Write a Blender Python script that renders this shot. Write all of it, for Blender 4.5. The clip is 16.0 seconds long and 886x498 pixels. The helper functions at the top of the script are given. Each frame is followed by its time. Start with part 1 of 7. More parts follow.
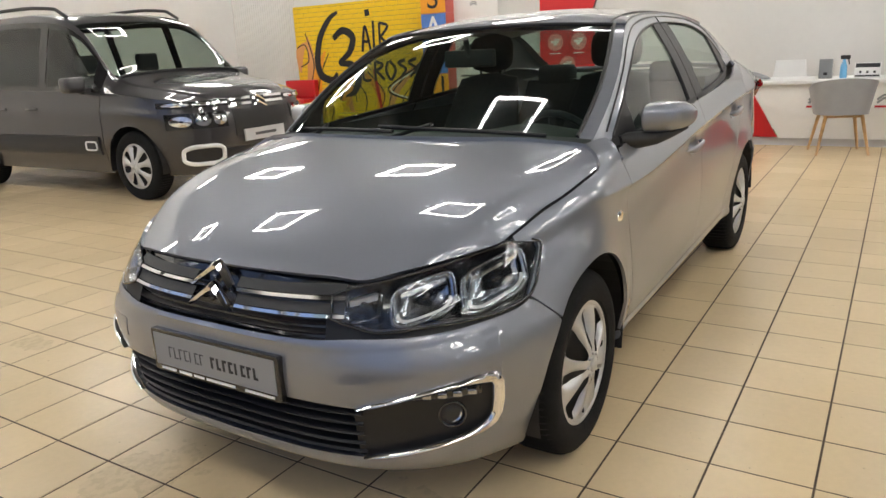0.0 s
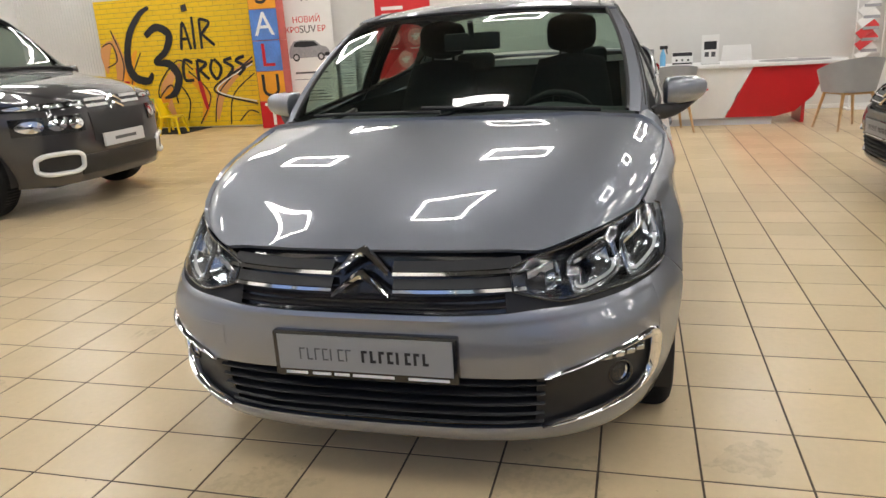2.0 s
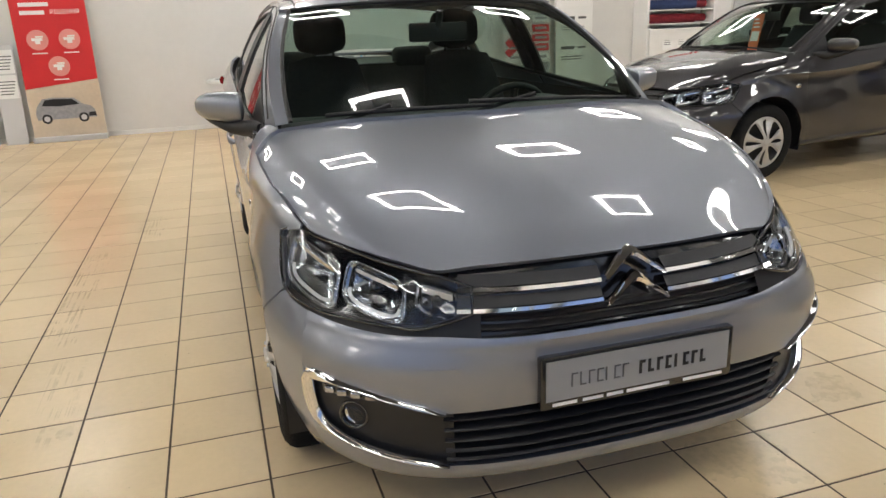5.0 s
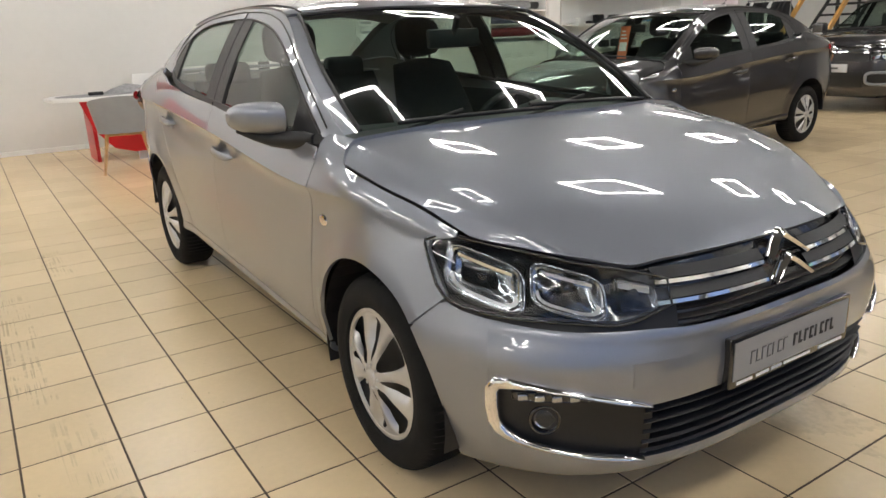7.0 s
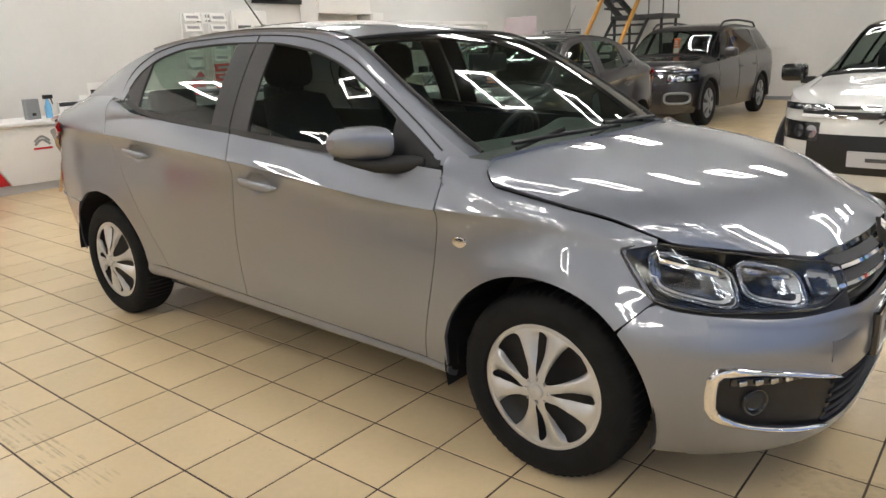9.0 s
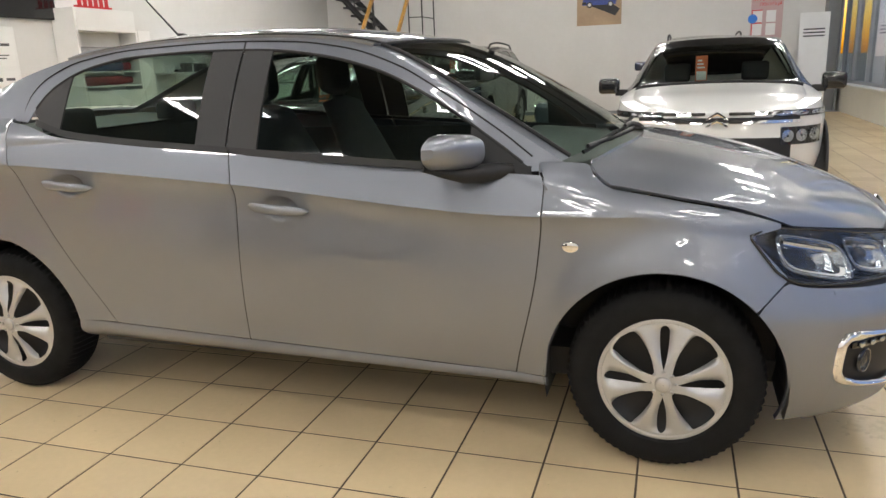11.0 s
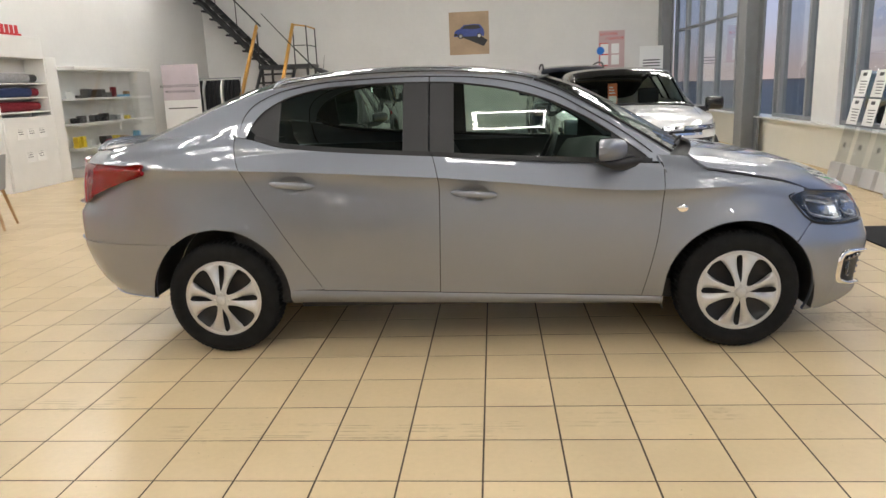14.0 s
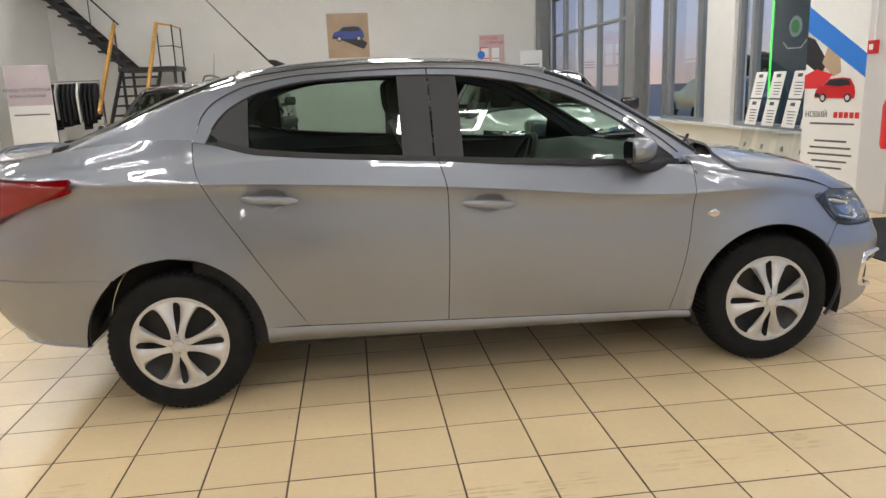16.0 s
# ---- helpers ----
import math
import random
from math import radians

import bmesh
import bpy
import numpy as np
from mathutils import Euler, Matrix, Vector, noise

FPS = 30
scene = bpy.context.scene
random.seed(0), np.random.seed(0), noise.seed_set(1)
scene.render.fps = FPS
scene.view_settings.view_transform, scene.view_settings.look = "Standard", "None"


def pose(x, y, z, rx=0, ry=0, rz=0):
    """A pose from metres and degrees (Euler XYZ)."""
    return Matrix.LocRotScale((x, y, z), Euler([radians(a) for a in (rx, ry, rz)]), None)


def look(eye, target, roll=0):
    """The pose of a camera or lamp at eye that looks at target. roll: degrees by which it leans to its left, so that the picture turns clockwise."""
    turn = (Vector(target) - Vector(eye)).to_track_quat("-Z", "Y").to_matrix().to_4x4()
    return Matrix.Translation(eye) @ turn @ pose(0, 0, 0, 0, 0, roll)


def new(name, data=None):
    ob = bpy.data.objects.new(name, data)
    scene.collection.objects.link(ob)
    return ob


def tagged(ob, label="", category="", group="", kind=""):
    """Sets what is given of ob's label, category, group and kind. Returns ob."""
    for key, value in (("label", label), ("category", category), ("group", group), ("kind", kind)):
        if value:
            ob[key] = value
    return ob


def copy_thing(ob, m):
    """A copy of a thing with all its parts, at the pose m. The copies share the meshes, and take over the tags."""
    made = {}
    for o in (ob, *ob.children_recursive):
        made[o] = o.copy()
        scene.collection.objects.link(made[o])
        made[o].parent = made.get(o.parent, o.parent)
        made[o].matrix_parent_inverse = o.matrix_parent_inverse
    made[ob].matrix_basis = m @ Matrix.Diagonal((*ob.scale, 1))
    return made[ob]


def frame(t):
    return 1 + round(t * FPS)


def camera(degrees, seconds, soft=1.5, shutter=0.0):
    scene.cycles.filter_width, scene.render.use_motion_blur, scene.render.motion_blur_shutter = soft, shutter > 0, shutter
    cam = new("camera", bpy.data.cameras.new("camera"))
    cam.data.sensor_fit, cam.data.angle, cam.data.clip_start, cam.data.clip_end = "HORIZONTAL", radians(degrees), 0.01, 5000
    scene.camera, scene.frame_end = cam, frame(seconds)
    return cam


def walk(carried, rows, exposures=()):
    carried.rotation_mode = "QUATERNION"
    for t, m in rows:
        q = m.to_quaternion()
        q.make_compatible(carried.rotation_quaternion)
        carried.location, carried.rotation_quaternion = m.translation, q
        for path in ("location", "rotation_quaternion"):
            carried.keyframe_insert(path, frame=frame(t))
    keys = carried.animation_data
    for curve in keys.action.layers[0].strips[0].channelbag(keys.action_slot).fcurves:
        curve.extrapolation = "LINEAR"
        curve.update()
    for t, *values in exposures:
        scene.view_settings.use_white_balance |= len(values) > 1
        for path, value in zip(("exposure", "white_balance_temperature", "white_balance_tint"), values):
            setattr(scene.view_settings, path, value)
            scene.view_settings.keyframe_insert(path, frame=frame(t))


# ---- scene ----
cam = camera(63.2, 16.0)
PATH = [
    (0, (3.388, 1.591, 1.311), (1.761, 0.558, 0.776), -3.0),
    (0.5, (3.542, 1.359, 1.315), (1.847, 0.445, 0.776), -3.1),
    (1, (3.672, 1.146, 1.314), (1.916, 0.361, 0.767), -3.3),
    (1.5, (3.748, 0.917, 1.301), (1.942, 0.263, 0.744), -3.4),
    (2, (3.801, 0.685, 1.292), (1.951, 0.177, 0.727), -3.5),
    (2.5, (3.882, 0.387, 1.282), (2.001, 0.026, 0.707), -3.5),
    (3, (3.843, 0.132, 1.281), (1.943, -0.084, 0.696), -3.6),
    (3.2, (3.809, 0.024, 1.293), (1.904, -0.131, 0.704), -3.6),
    (5.3, (3.449, -1.064, 1.281), (1.647, -0.424, 0.694), -2.3),
    (5.5, (3.404, -1.144, 1.291), (1.616, -0.466, 0.704), -2.4),
    (6, (3.315, -1.338, 1.293), (1.555, -0.589, 0.706), -2.5),
    (6.5, (3.231, -1.549, 1.298), (1.526, -0.679, 0.718), -2.4),
    (7, (3.106, -1.734, 1.279), (1.492, -0.7, 0.709), -2.3),
    (7.5, (2.969, -1.957, 1.318), (1.459, -0.772, 0.755), -2.3),
    (8, (2.817, -2.226, 1.308), (1.385, -0.939, 0.768), -2.2),
    (8.5, (2.62, -2.412, 1.303), (1.285, -1.02, 0.772), -2.1),
    (9, (2.39, -2.586, 1.31), (1.165, -1.095, 0.784), -2.1),
    (9.2, (2.302, -2.656, 1.305), (1.122, -1.129, 0.782), -2.1),
    (11.3, (1.176, -3.15, 1.29), (0.752, -1.263, 0.781), -2.5),
    (11.5, (1.083, -3.246, 1.313), (0.782, -1.339, 0.79), -2.6),
    (12, (0.829, -3.508, 1.354), (0.654, -1.581, 0.846), -2.4),
    (12.5, (0.569, -3.787, 1.347), (0.409, -1.856, 0.854), -2.3),
    (13, (0.448, -4.08, 1.359), (0.29, -2.144, 0.884), -2.4),
    (13.5, (0.329, -4.295, 1.381), (0.174, -2.354, 0.925), -2.4),
    (14, (0.124, -4.394, 1.366), (-0.026, -2.45, 0.92), -2.3),
    (14.5, (-0.038, -4.338, 1.366), (-0.152, -2.392, 0.923), -2.3),
    (15, (-0.201, -4.192, 1.356), (-0.237, -2.242, 0.916), -2.4),
    (15.5, (-0.426, -4.006, 1.329), (-0.339, -2.057, 0.887), -2.3),
    (16, (-0.544, -3.844, 1.333), (-0.315, -1.908, 0.889), -2.3),
]
walk(cam, [(t, look(eye, target, roll)) for t, eye, target, roll in PATH],
     exposures=[(0, -.06), (5.5, -.05), (9, .02), (12, .12), (14, .06), (16, .13)])

# ---------------------------------------------------------------- world and light
world = bpy.data.worlds.new("dusk")
scene.world = world
world.use_nodes = True
wn = world.node_tree
sky = wn.nodes.new("ShaderNodeTexSky")
sky.sky_type, sky.sun_disc = "NISHITA", False
sky.sun_elevation, sky.sun_rotation = radians(2.0), radians(70)
wn.links.new(sky.outputs[0], wn.nodes["Background"].inputs[0])
wn.nodes["Background"].inputs[1].default_value = 0.6

LED = 36.0   # strength of the ceiling light frames
CEIL = 4.3

# ---------------------------------------------------------------- materials
def mat(name, colour, rough=0.5, metal=0.0, coat=0.0, vary=0.0, scale=8.0, bump=0.0, bscale=60.0, spec=0.5, emit=0.0, trans=0.0, rvary=0.0, objvar=0.0):
    """A node material: colour with two scales of variation, bump and gloss."""
    m = bpy.data.materials.new(name)
    m.use_nodes = True
    nt = m.node_tree
    b = nt.nodes["Principled BSDF"]
    b.inputs["Base Color"].default_value = (*colour, 1)
    b.inputs["Roughness"].default_value = rough
    b.inputs["Metallic"].default_value = metal
    b.inputs["Coat Weight"].default_value = coat
    b.inputs["Coat Roughness"].default_value = 0.02
    b.inputs["Specular IOR Level"].default_value = spec
    b.inputs["Transmission Weight"].default_value = trans
    if emit:
        b.inputs["Emission Color"].default_value = (*colour, 1)
        b.inputs["Emission Strength"].default_value = emit
    tc = nt.nodes.new("ShaderNodeTexCoord")
    if vary or rvary:
        big, fine = nt.nodes.new("ShaderNodeTexNoise"), nt.nodes.new("ShaderNodeTexNoise")
        big.inputs["Scale"].default_value, fine.inputs["Scale"].default_value = scale, scale * 9
        big.inputs["Detail"].default_value = 4
        nt.links.new(tc.outputs["Object"], big.inputs["Vector"])
        nt.links.new(tc.outputs["Object"], fine.inputs["Vector"])
        mix = nt.nodes.new("ShaderNodeMath")
        mix.operation = "MULTIPLY_ADD"
        mix.inputs[1].default_value = 0.35
        nt.links.new(fine.outputs["Fac"], mix.inputs[0])
        nt.links.new(big.outputs["Fac"], mix.inputs[2])
        if vary:
            ramp = nt.nodes.new("ShaderNodeMapRange")
            ramp.inputs[1].default_value, ramp.inputs[2].default_value = 0.4, 0.95
            ramp.inputs[3].default_value, ramp.inputs[4].default_value = 1 - vary, 1 + vary
            nt.links.new(mix.outputs[0], ramp.inputs[0])
            mul = nt.nodes.new("ShaderNodeVectorMath")
            mul.operation = "SCALE"
            mul.inputs[0].default_value = colour
            nt.links.new(ramp.outputs[0], mul.inputs["Scale"])
            nt.links.new(mul.outputs[0], b.inputs["Base Color"])
        if rvary:
            rr = nt.nodes.new("ShaderNodeMapRange")
            rr.inputs[1].default_value, rr.inputs[2].default_value = 0.4, 0.95
            rr.inputs[3].default_value, rr.inputs[4].default_value = max(0.02, rough - rvary), rough + rvary
            nt.links.new(mix.outputs[0], rr.inputs[0])
            nt.links.new(rr.outputs[0], b.inputs["Roughness"])
    if bump:
        n = nt.nodes.new("ShaderNodeTexNoise")
        n.inputs["Scale"].default_value = bscale
        nt.links.new(tc.outputs["Object"], n.inputs["Vector"])
        bp = nt.nodes.new("ShaderNodeBump")
        bp.inputs["Strength"].default_value, bp.inputs["Distance"].default_value = bump, 0.01
        nt.links.new(n.outputs["Fac"], bp.inputs["Height"])
        nt.links.new(bp.outputs[0], b.inputs["Normal"])
    return m


def paint(name, colour, metal=0.75, rough=0.32, flake=0.05):
    """Metallic car paint: flakes under a clear coat."""
    m = mat(name, colour, rough, metal, coat=1.0)
    nt = m.node_tree
    b = nt.nodes["Principled BSDF"]
    b.inputs["Coat IOR"].default_value = 1.75
    tc = nt.nodes.new("ShaderNodeTexCoord")
    v = nt.nodes.new("ShaderNodeTexVoronoi")
    v.inputs["Scale"].default_value = 1400
    nt.links.new(tc.outputs["Object"], v.inputs["Vector"])
    r = nt.nodes.new("ShaderNodeMapRange")
    r.inputs[3].default_value, r.inputs[4].default_value = 1 - flake, 1 + flake
    nt.links.new(v.outputs["Color"], r.inputs[0])
    mul = nt.nodes.new("ShaderNodeVectorMath")
    mul.operation = "SCALE"
    mul.inputs[0].default_value = colour
    nt.links.new(r.outputs[0], mul.inputs["Scale"])
    nt.links.new(mul.outputs[0], b.inputs["Base Color"])
    return m


def glass(name, colour=(0.8, 0.88, 0.85), thin=0.05):
    """Pane glass: mostly clear, tinted, mirror-like at grazing angles."""
    m = bpy.data.materials.new(name)
    m.use_nodes = True
    nt = m.node_tree
    out = nt.nodes["Material Output"]
    nt.nodes.remove(nt.nodes["Principled BSDF"])
    tr, gl, mx, lw, pw, ma = (nt.nodes.new("ShaderNode" + k) for k in ("BsdfTransparent", "BsdfGlossy", "MixShader", "LayerWeight", "Math", "Math"))
    tr.inputs[0].default_value = (*colour, 1)
    gl.inputs["Roughness"].default_value = 0.0
    lw.inputs[0].default_value = 0.5
    pw.operation, ma.operation = "POWER", "MULTIPLY_ADD"
    pw.inputs[1].default_value = 4.5
    ma.inputs[1].default_value, ma.inputs[2].default_value = 0.92, thin
    nt.links.new(lw.outputs["Facing"], pw.inputs[0])
    nt.links.new(pw.outputs[0], ma.inputs[0])
    nt.links.new(ma.outputs[0], mx.inputs[0])
    nt.links.new(tr.outputs[0], mx.inputs[1])
    nt.links.new(gl.outputs[0], mx.inputs[2])
    nt.links.new(mx.outputs[0], out.inputs["Surface"])
    return m


SILVER = paint("silver_paint", (0.256, 0.272, 0.316), 0.8, 0.45)
PLATEGREY = mat("grey_plate_card", (0.30, 0.305, 0.31), 0.45)
GRAPHITE = paint("graphite_paint", (0.030, 0.028, 0.031), 0.65, 0.40)
WHITEP = mat("white_car_paint", (0.78, 0.78, 0.76), 0.3, coat=1.0)
BLACKGLOSS = mat("black_gloss", (0.012, 0.012, 0.013), 0.12, coat=0.6)
BLACK = mat("black_plastic", (0.011, 0.011, 0.012), 0.5, vary=0.15, scale=30)
TRIM = mat("charcoal_trim", (0.026, 0.026, 0.028), 0.5, bump=0.15, bscale=900)
RUBBER = mat("tyre_rubber", (0.011, 0.011, 0.011), 0.8, spec=0.2, vary=0.3, scale=14, bump=0.25, bscale=300)
LAMPCHROME = mat("lamp_reflector", (0.46, 0.48, 0.52), 0.14, 1.0)
CHROME = mat("chrome", (0.86, 0.86, 0.87), 0.06, 1.0)
COVER = mat("wheel_cover_silver", (0.58, 0.58, 0.58), 0.36, 0.65, coat=0.4, vary=0.05, scale=20)
DARKMETAL = mat("brake_metal", (0.06, 0.06, 0.06), 0.5, 0.8, vary=0.4, scale=30)
LENS = glass("lamp_lens", (0.93, 0.95, 0.96))
CARGLASS = glass("car_glass", (0.64, 0.75, 0.69), 0.07)
PANE = glass("window_glass", (0.9, 0.93, 0.94))
REDLENS = mat("red_lens", (0.24, 0.001, 0.004), 0.08, coat=0.5)
FABRIC = mat("dark_fabric", (0.026, 0.026, 0.028), 0.9, vary=0.3, scale=60, bump=0.3, bscale=700)
DASH = mat("dashboard_plastic", (0.055, 0.058, 0.058), 0.6, bump=0.2, bscale=500)
WALLW = mat("white_wall_panel", (0.71, 0.705, 0.69), 0.55, vary=0.04, scale=1.2, bump=0.05, bscale=40)
WHITE = mat("white_laminate", (0.82, 0.82, 0.81), 0.35, vary=0.03, scale=4)
CEILM = mat("ceiling_paint", (0.07, 0.07, 0.072), 0.8, vary=0.05, scale=2)
RED = mat("red_laminate", (0.55, 0.012, 0.018), 0.3, vary=0.05, scale=5)
GREYSHELL = mat("grey_shell_plastic", (0.30, 0.31, 0.33), 0.5, vary=0.05, scale=10)
OAK = mat("oak_wood", (0.50, 0.30, 0.13), 0.5, vary=0.25, scale=18, bump=0.1, bscale=90)
STEEL = mat("grey_steel_paint", (0.25, 0.26, 0.27), 0.45, vary=0.08, scale=6)
DARKSTEEL = mat("dark_steel", (0.03, 0.03, 0.032), 0.5, 0.3, vary=0.2, scale=12)
PALEGREY = mat("pale_grey_card", (0.60, 0.60, 0.61), 0.6)
PAPER = mat("white_paper", (0.84, 0.84, 0.83), 0.7, vary=0.02, scale=6)
INK = mat("grey_ink", (0.10, 0.10, 0.105), 0.8)
MATM = mat("dark_doormat", (0.02, 0.02, 0.022), 0.95, vary=0.4, scale=40, bump=0.6, bscale=400)
LEDM = mat("led_frame_glow", (1.0, 0.97, 0.92), 0.5, emit=LED)
LIGHTWOOD = mat("yellow_oak_rail", (0.62, 0.33, 0.08), 0.4, vary=0.2, scale=14)
YELLOWP = mat("yellow_plastic", (0.85, 0.62, 0.01), 0.35, vary=0.04, scale=9)
ACRYL = glass("clear_acrylic", (0.96, 0.97, 0.97), 0.03)


def tile_mat():
    """Glazed beige tiles: each a little different, with grime, tyre marks, scuffs and a dried wet patch."""
    m = mat("beige_floor_tile", (0.66, 0.53, 0.365), 0.2)
    nt = m.node_tree
    b = nt.nodes["Principled BSDF"]
    def node(kind, **kw):
        n = nt.nodes.new("ShaderNode" + kind)
        for k, v in kw.items():
            n.inputs[k].default_value = v
        return n
    def math_(op, a, c=0.0, e=0.0):
        n = nt.nodes.new("ShaderNodeMath")
        n.operation = op
        for k, v in enumerate((a, c, e)):
            if isinstance(v, (int, float)):
                n.inputs[k].default_value = v
            else:
                nt.links.new(v, n.inputs[k])
        return n.outputs[0]
    def ramp(v, a, c, lo=0.0, hi=1.0):
        n = nt.nodes.new("ShaderNodeMapRange")
        n.interpolation_type = "SMOOTHSTEP"
        n.inputs[1].default_value, n.inputs[2].default_value, n.inputs[3].default_value, n.inputs[4].default_value = a, c, lo, hi
        nt.links.new(v, n.inputs[0])
        return n.outputs[0]
    geo, info = nt.nodes.new("ShaderNodeNewGeometry"), nt.nodes.new("ShaderNodeObjectInfo")
    P = geo.outputs["Position"]
    sep = nt.nodes.new("ShaderNodeSeparateXYZ")
    nt.links.new(P, sep.inputs[0])
    X, Y = sep.outputs[0], sep.outputs[1]
    def noise(scale, detail=4, stretch=None, rough=.55):
        n = node("TexNoise", Scale=scale, Detail=detail, Roughness=rough)
        if stretch:
            mp = nt.nodes.new("ShaderNodeMapping")
            mp.inputs["Scale"].default_value = stretch[:3]
            mp.inputs["Rotation"].default_value = (0, 0, radians(stretch[3]))
            nt.links.new(P, mp.inputs[0])
            nt.links.new(mp.outputs[0], n.inputs["Vector"])
        else:
            nt.links.new(P, n.inputs["Vector"])
        return n.outputs["Fac"]
    # dirt grows with each mask
    cloud = noise(1.3, 5)
    grain = noise(38, 4)
    dirt = ramp(cloud, .35, .75, 0, .12)
    specks = ramp(noise(46, 2), .72, .78, 0, .35)
    tracks = math_("MULTIPLY", cloud, .03)
    # a ribbed print where cars were rolled in
    ribs = ramp(noise(1.0, 2, (1.6, 95, 1, 1)), .50, .58)
    for yc, x0, x1, k in ((-1.73, -1.35, .30, .30), (-1.62, .35, 1.15, .16), (-1.45, -2.2, -1.5, .22)):
        near_y = ramp(math_("ABSOLUTE", math_("SUBTRACT", math_("ADD", Y, math_("MULTIPLY", noise(3, 2), .1)), yc + .05)), .05, .10, 1, 0)
        near_x = ramp(math_("ABSOLUTE", math_("SUBTRACT", X, (x0 + x1) / 2)), (x1 - x0) * .38, (x1 - x0) * .5, 1, 0)
        one = math_("MULTIPLY", math_("MULTIPLY", near_x, near_y), math_("MULTIPLY", math_("MULTIPLY", ribs, ramp(noise(11, 4), .40, .60)), k))
        tracks = math_("MAXIMUM", tracks, one)
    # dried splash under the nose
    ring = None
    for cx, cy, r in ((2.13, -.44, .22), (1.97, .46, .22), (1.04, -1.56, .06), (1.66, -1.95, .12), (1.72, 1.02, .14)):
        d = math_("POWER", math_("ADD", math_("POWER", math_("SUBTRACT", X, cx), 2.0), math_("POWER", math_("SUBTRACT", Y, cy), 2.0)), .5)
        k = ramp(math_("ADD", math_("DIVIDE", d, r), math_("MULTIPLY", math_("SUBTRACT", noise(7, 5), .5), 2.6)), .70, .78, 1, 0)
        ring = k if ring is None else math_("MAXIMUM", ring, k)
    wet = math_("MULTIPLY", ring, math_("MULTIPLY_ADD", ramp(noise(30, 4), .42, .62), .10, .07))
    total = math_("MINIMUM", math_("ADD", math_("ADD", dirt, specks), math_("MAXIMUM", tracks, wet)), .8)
    rnd = math_("FRACT", math_("ADD", info.outputs["Random"], geo.outputs["Random Per Island"]))
    bright = math_("ADD", math_("MULTIPLY", rnd, .10), math_("ADD", math_("MULTIPLY", grain, .10), math_("MULTIPLY", cloud, .12)))
    tone = node("VectorMath")
    tone.operation = "SCALE"
    tone.inputs[0].default_value = (0.81, 0.63, 0.38)
    nt.links.new(math_("ADD", bright, .84), tone.inputs["Scale"])
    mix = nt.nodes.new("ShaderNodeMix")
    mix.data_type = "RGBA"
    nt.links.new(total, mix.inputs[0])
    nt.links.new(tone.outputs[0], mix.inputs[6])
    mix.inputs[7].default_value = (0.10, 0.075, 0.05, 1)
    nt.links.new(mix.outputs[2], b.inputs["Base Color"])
    b.inputs["Roughness"].default_value = .25
    return m


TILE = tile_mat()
GROUT = mat("brown_grout", (0.085, 0.055, 0.032), 0.85, vary=0.3, scale=9)

MURAL = mat("yellow_mural", (0.83, 0.55, 0.01), 0.6, vary=0.08, scale=5)
BLUEM = mat("sky_blue_print", (0.09, 0.22, 0.62), 0.5, vary=0.25, scale=4)
ORANGE = mat("orange_print", (0.85, 0.36, 0.02), 0.5, vary=0.08, scale=5)
PINKP = mat("red_pink_side", (0.55, 0.12, 0.10), 0.5, vary=0.1, scale=5)
INKBLACK = mat("black_brush_paint", (0.012, 0.012, 0.015), 0.5, vary=0.3, scale=12)
REDPRINT = mat("red_print", (0.62, 0.02, 0.025), 0.45, vary=0.05, scale=3)
PINKISH = mat("pale_red_disc", (0.75, 0.30, 0.27), 0.5)
BEIGEP = mat("beige_print", (0.62, 0.52, 0.40), 0.5, vary=0.12, scale=3)
CARGREY = mat("printed_car_grey", (0.33, 0.33, 0.35), 0.5, vary=0.2, scale=25)
PRINTBLUE = mat("printed_blue", (0.03, 0.06, 0.30), 0.4, vary=0.3, scale=14)
CYAN = mat("bright_blue_print", (0.02, 0.20, 0.70), 0.5)
SPRAY = mat("blue_spray_liquid", (0.20, 0.50, 0.80), 0.15)
CLOTH = mat("dark_hanging_cloth", (0.015, 0.015, 0.018), 0.9, vary=0.3, scale=20)
GREEN = mat("green_sign_glow", (0.10, 0.85, 0.12), 0.5, emit=1.2)
DUSKSIGN = mat("dark_teal_sign", (0.03, 0.07, 0.10), 0.4)
ASPHALT = mat("wet_asphalt", (0.05, 0.05, 0.055), 0.5, vary=0.3, scale=2)
TREEM = mat("dusk_trees", (0.02, 0.025, 0.02), 0.9, vary=0.5, scale=1)
CREAM = mat("cream_panel", (0.82, 0.81, 0.74), 0.5, vary=0.03, scale=2)
LAVENDER = mat("lavender_print", (0.55, 0.48, 0.52), 0.5, vary=0.08, scale=2)
WINE = mat("wine_red_cloth", (0.20, 0.01, 0.02), 0.8, vary=0.2, scale=20)
NAVY = mat("navy_cloth", (0.03, 0.05, 0.14), 0.8, vary=0.2, scale=20)
GREYCLOTH = mat("grey_cloth", (0.30, 0.30, 0.31), 0.9, vary=0.2, scale=30)
BLUEPAINT = paint("blue_car_paint", (0.02, 0.05, 0.14), 0.5, 0.3)
CARDBOX = mat("brown_card", (0.35, 0.22, 0.12), 0.7)

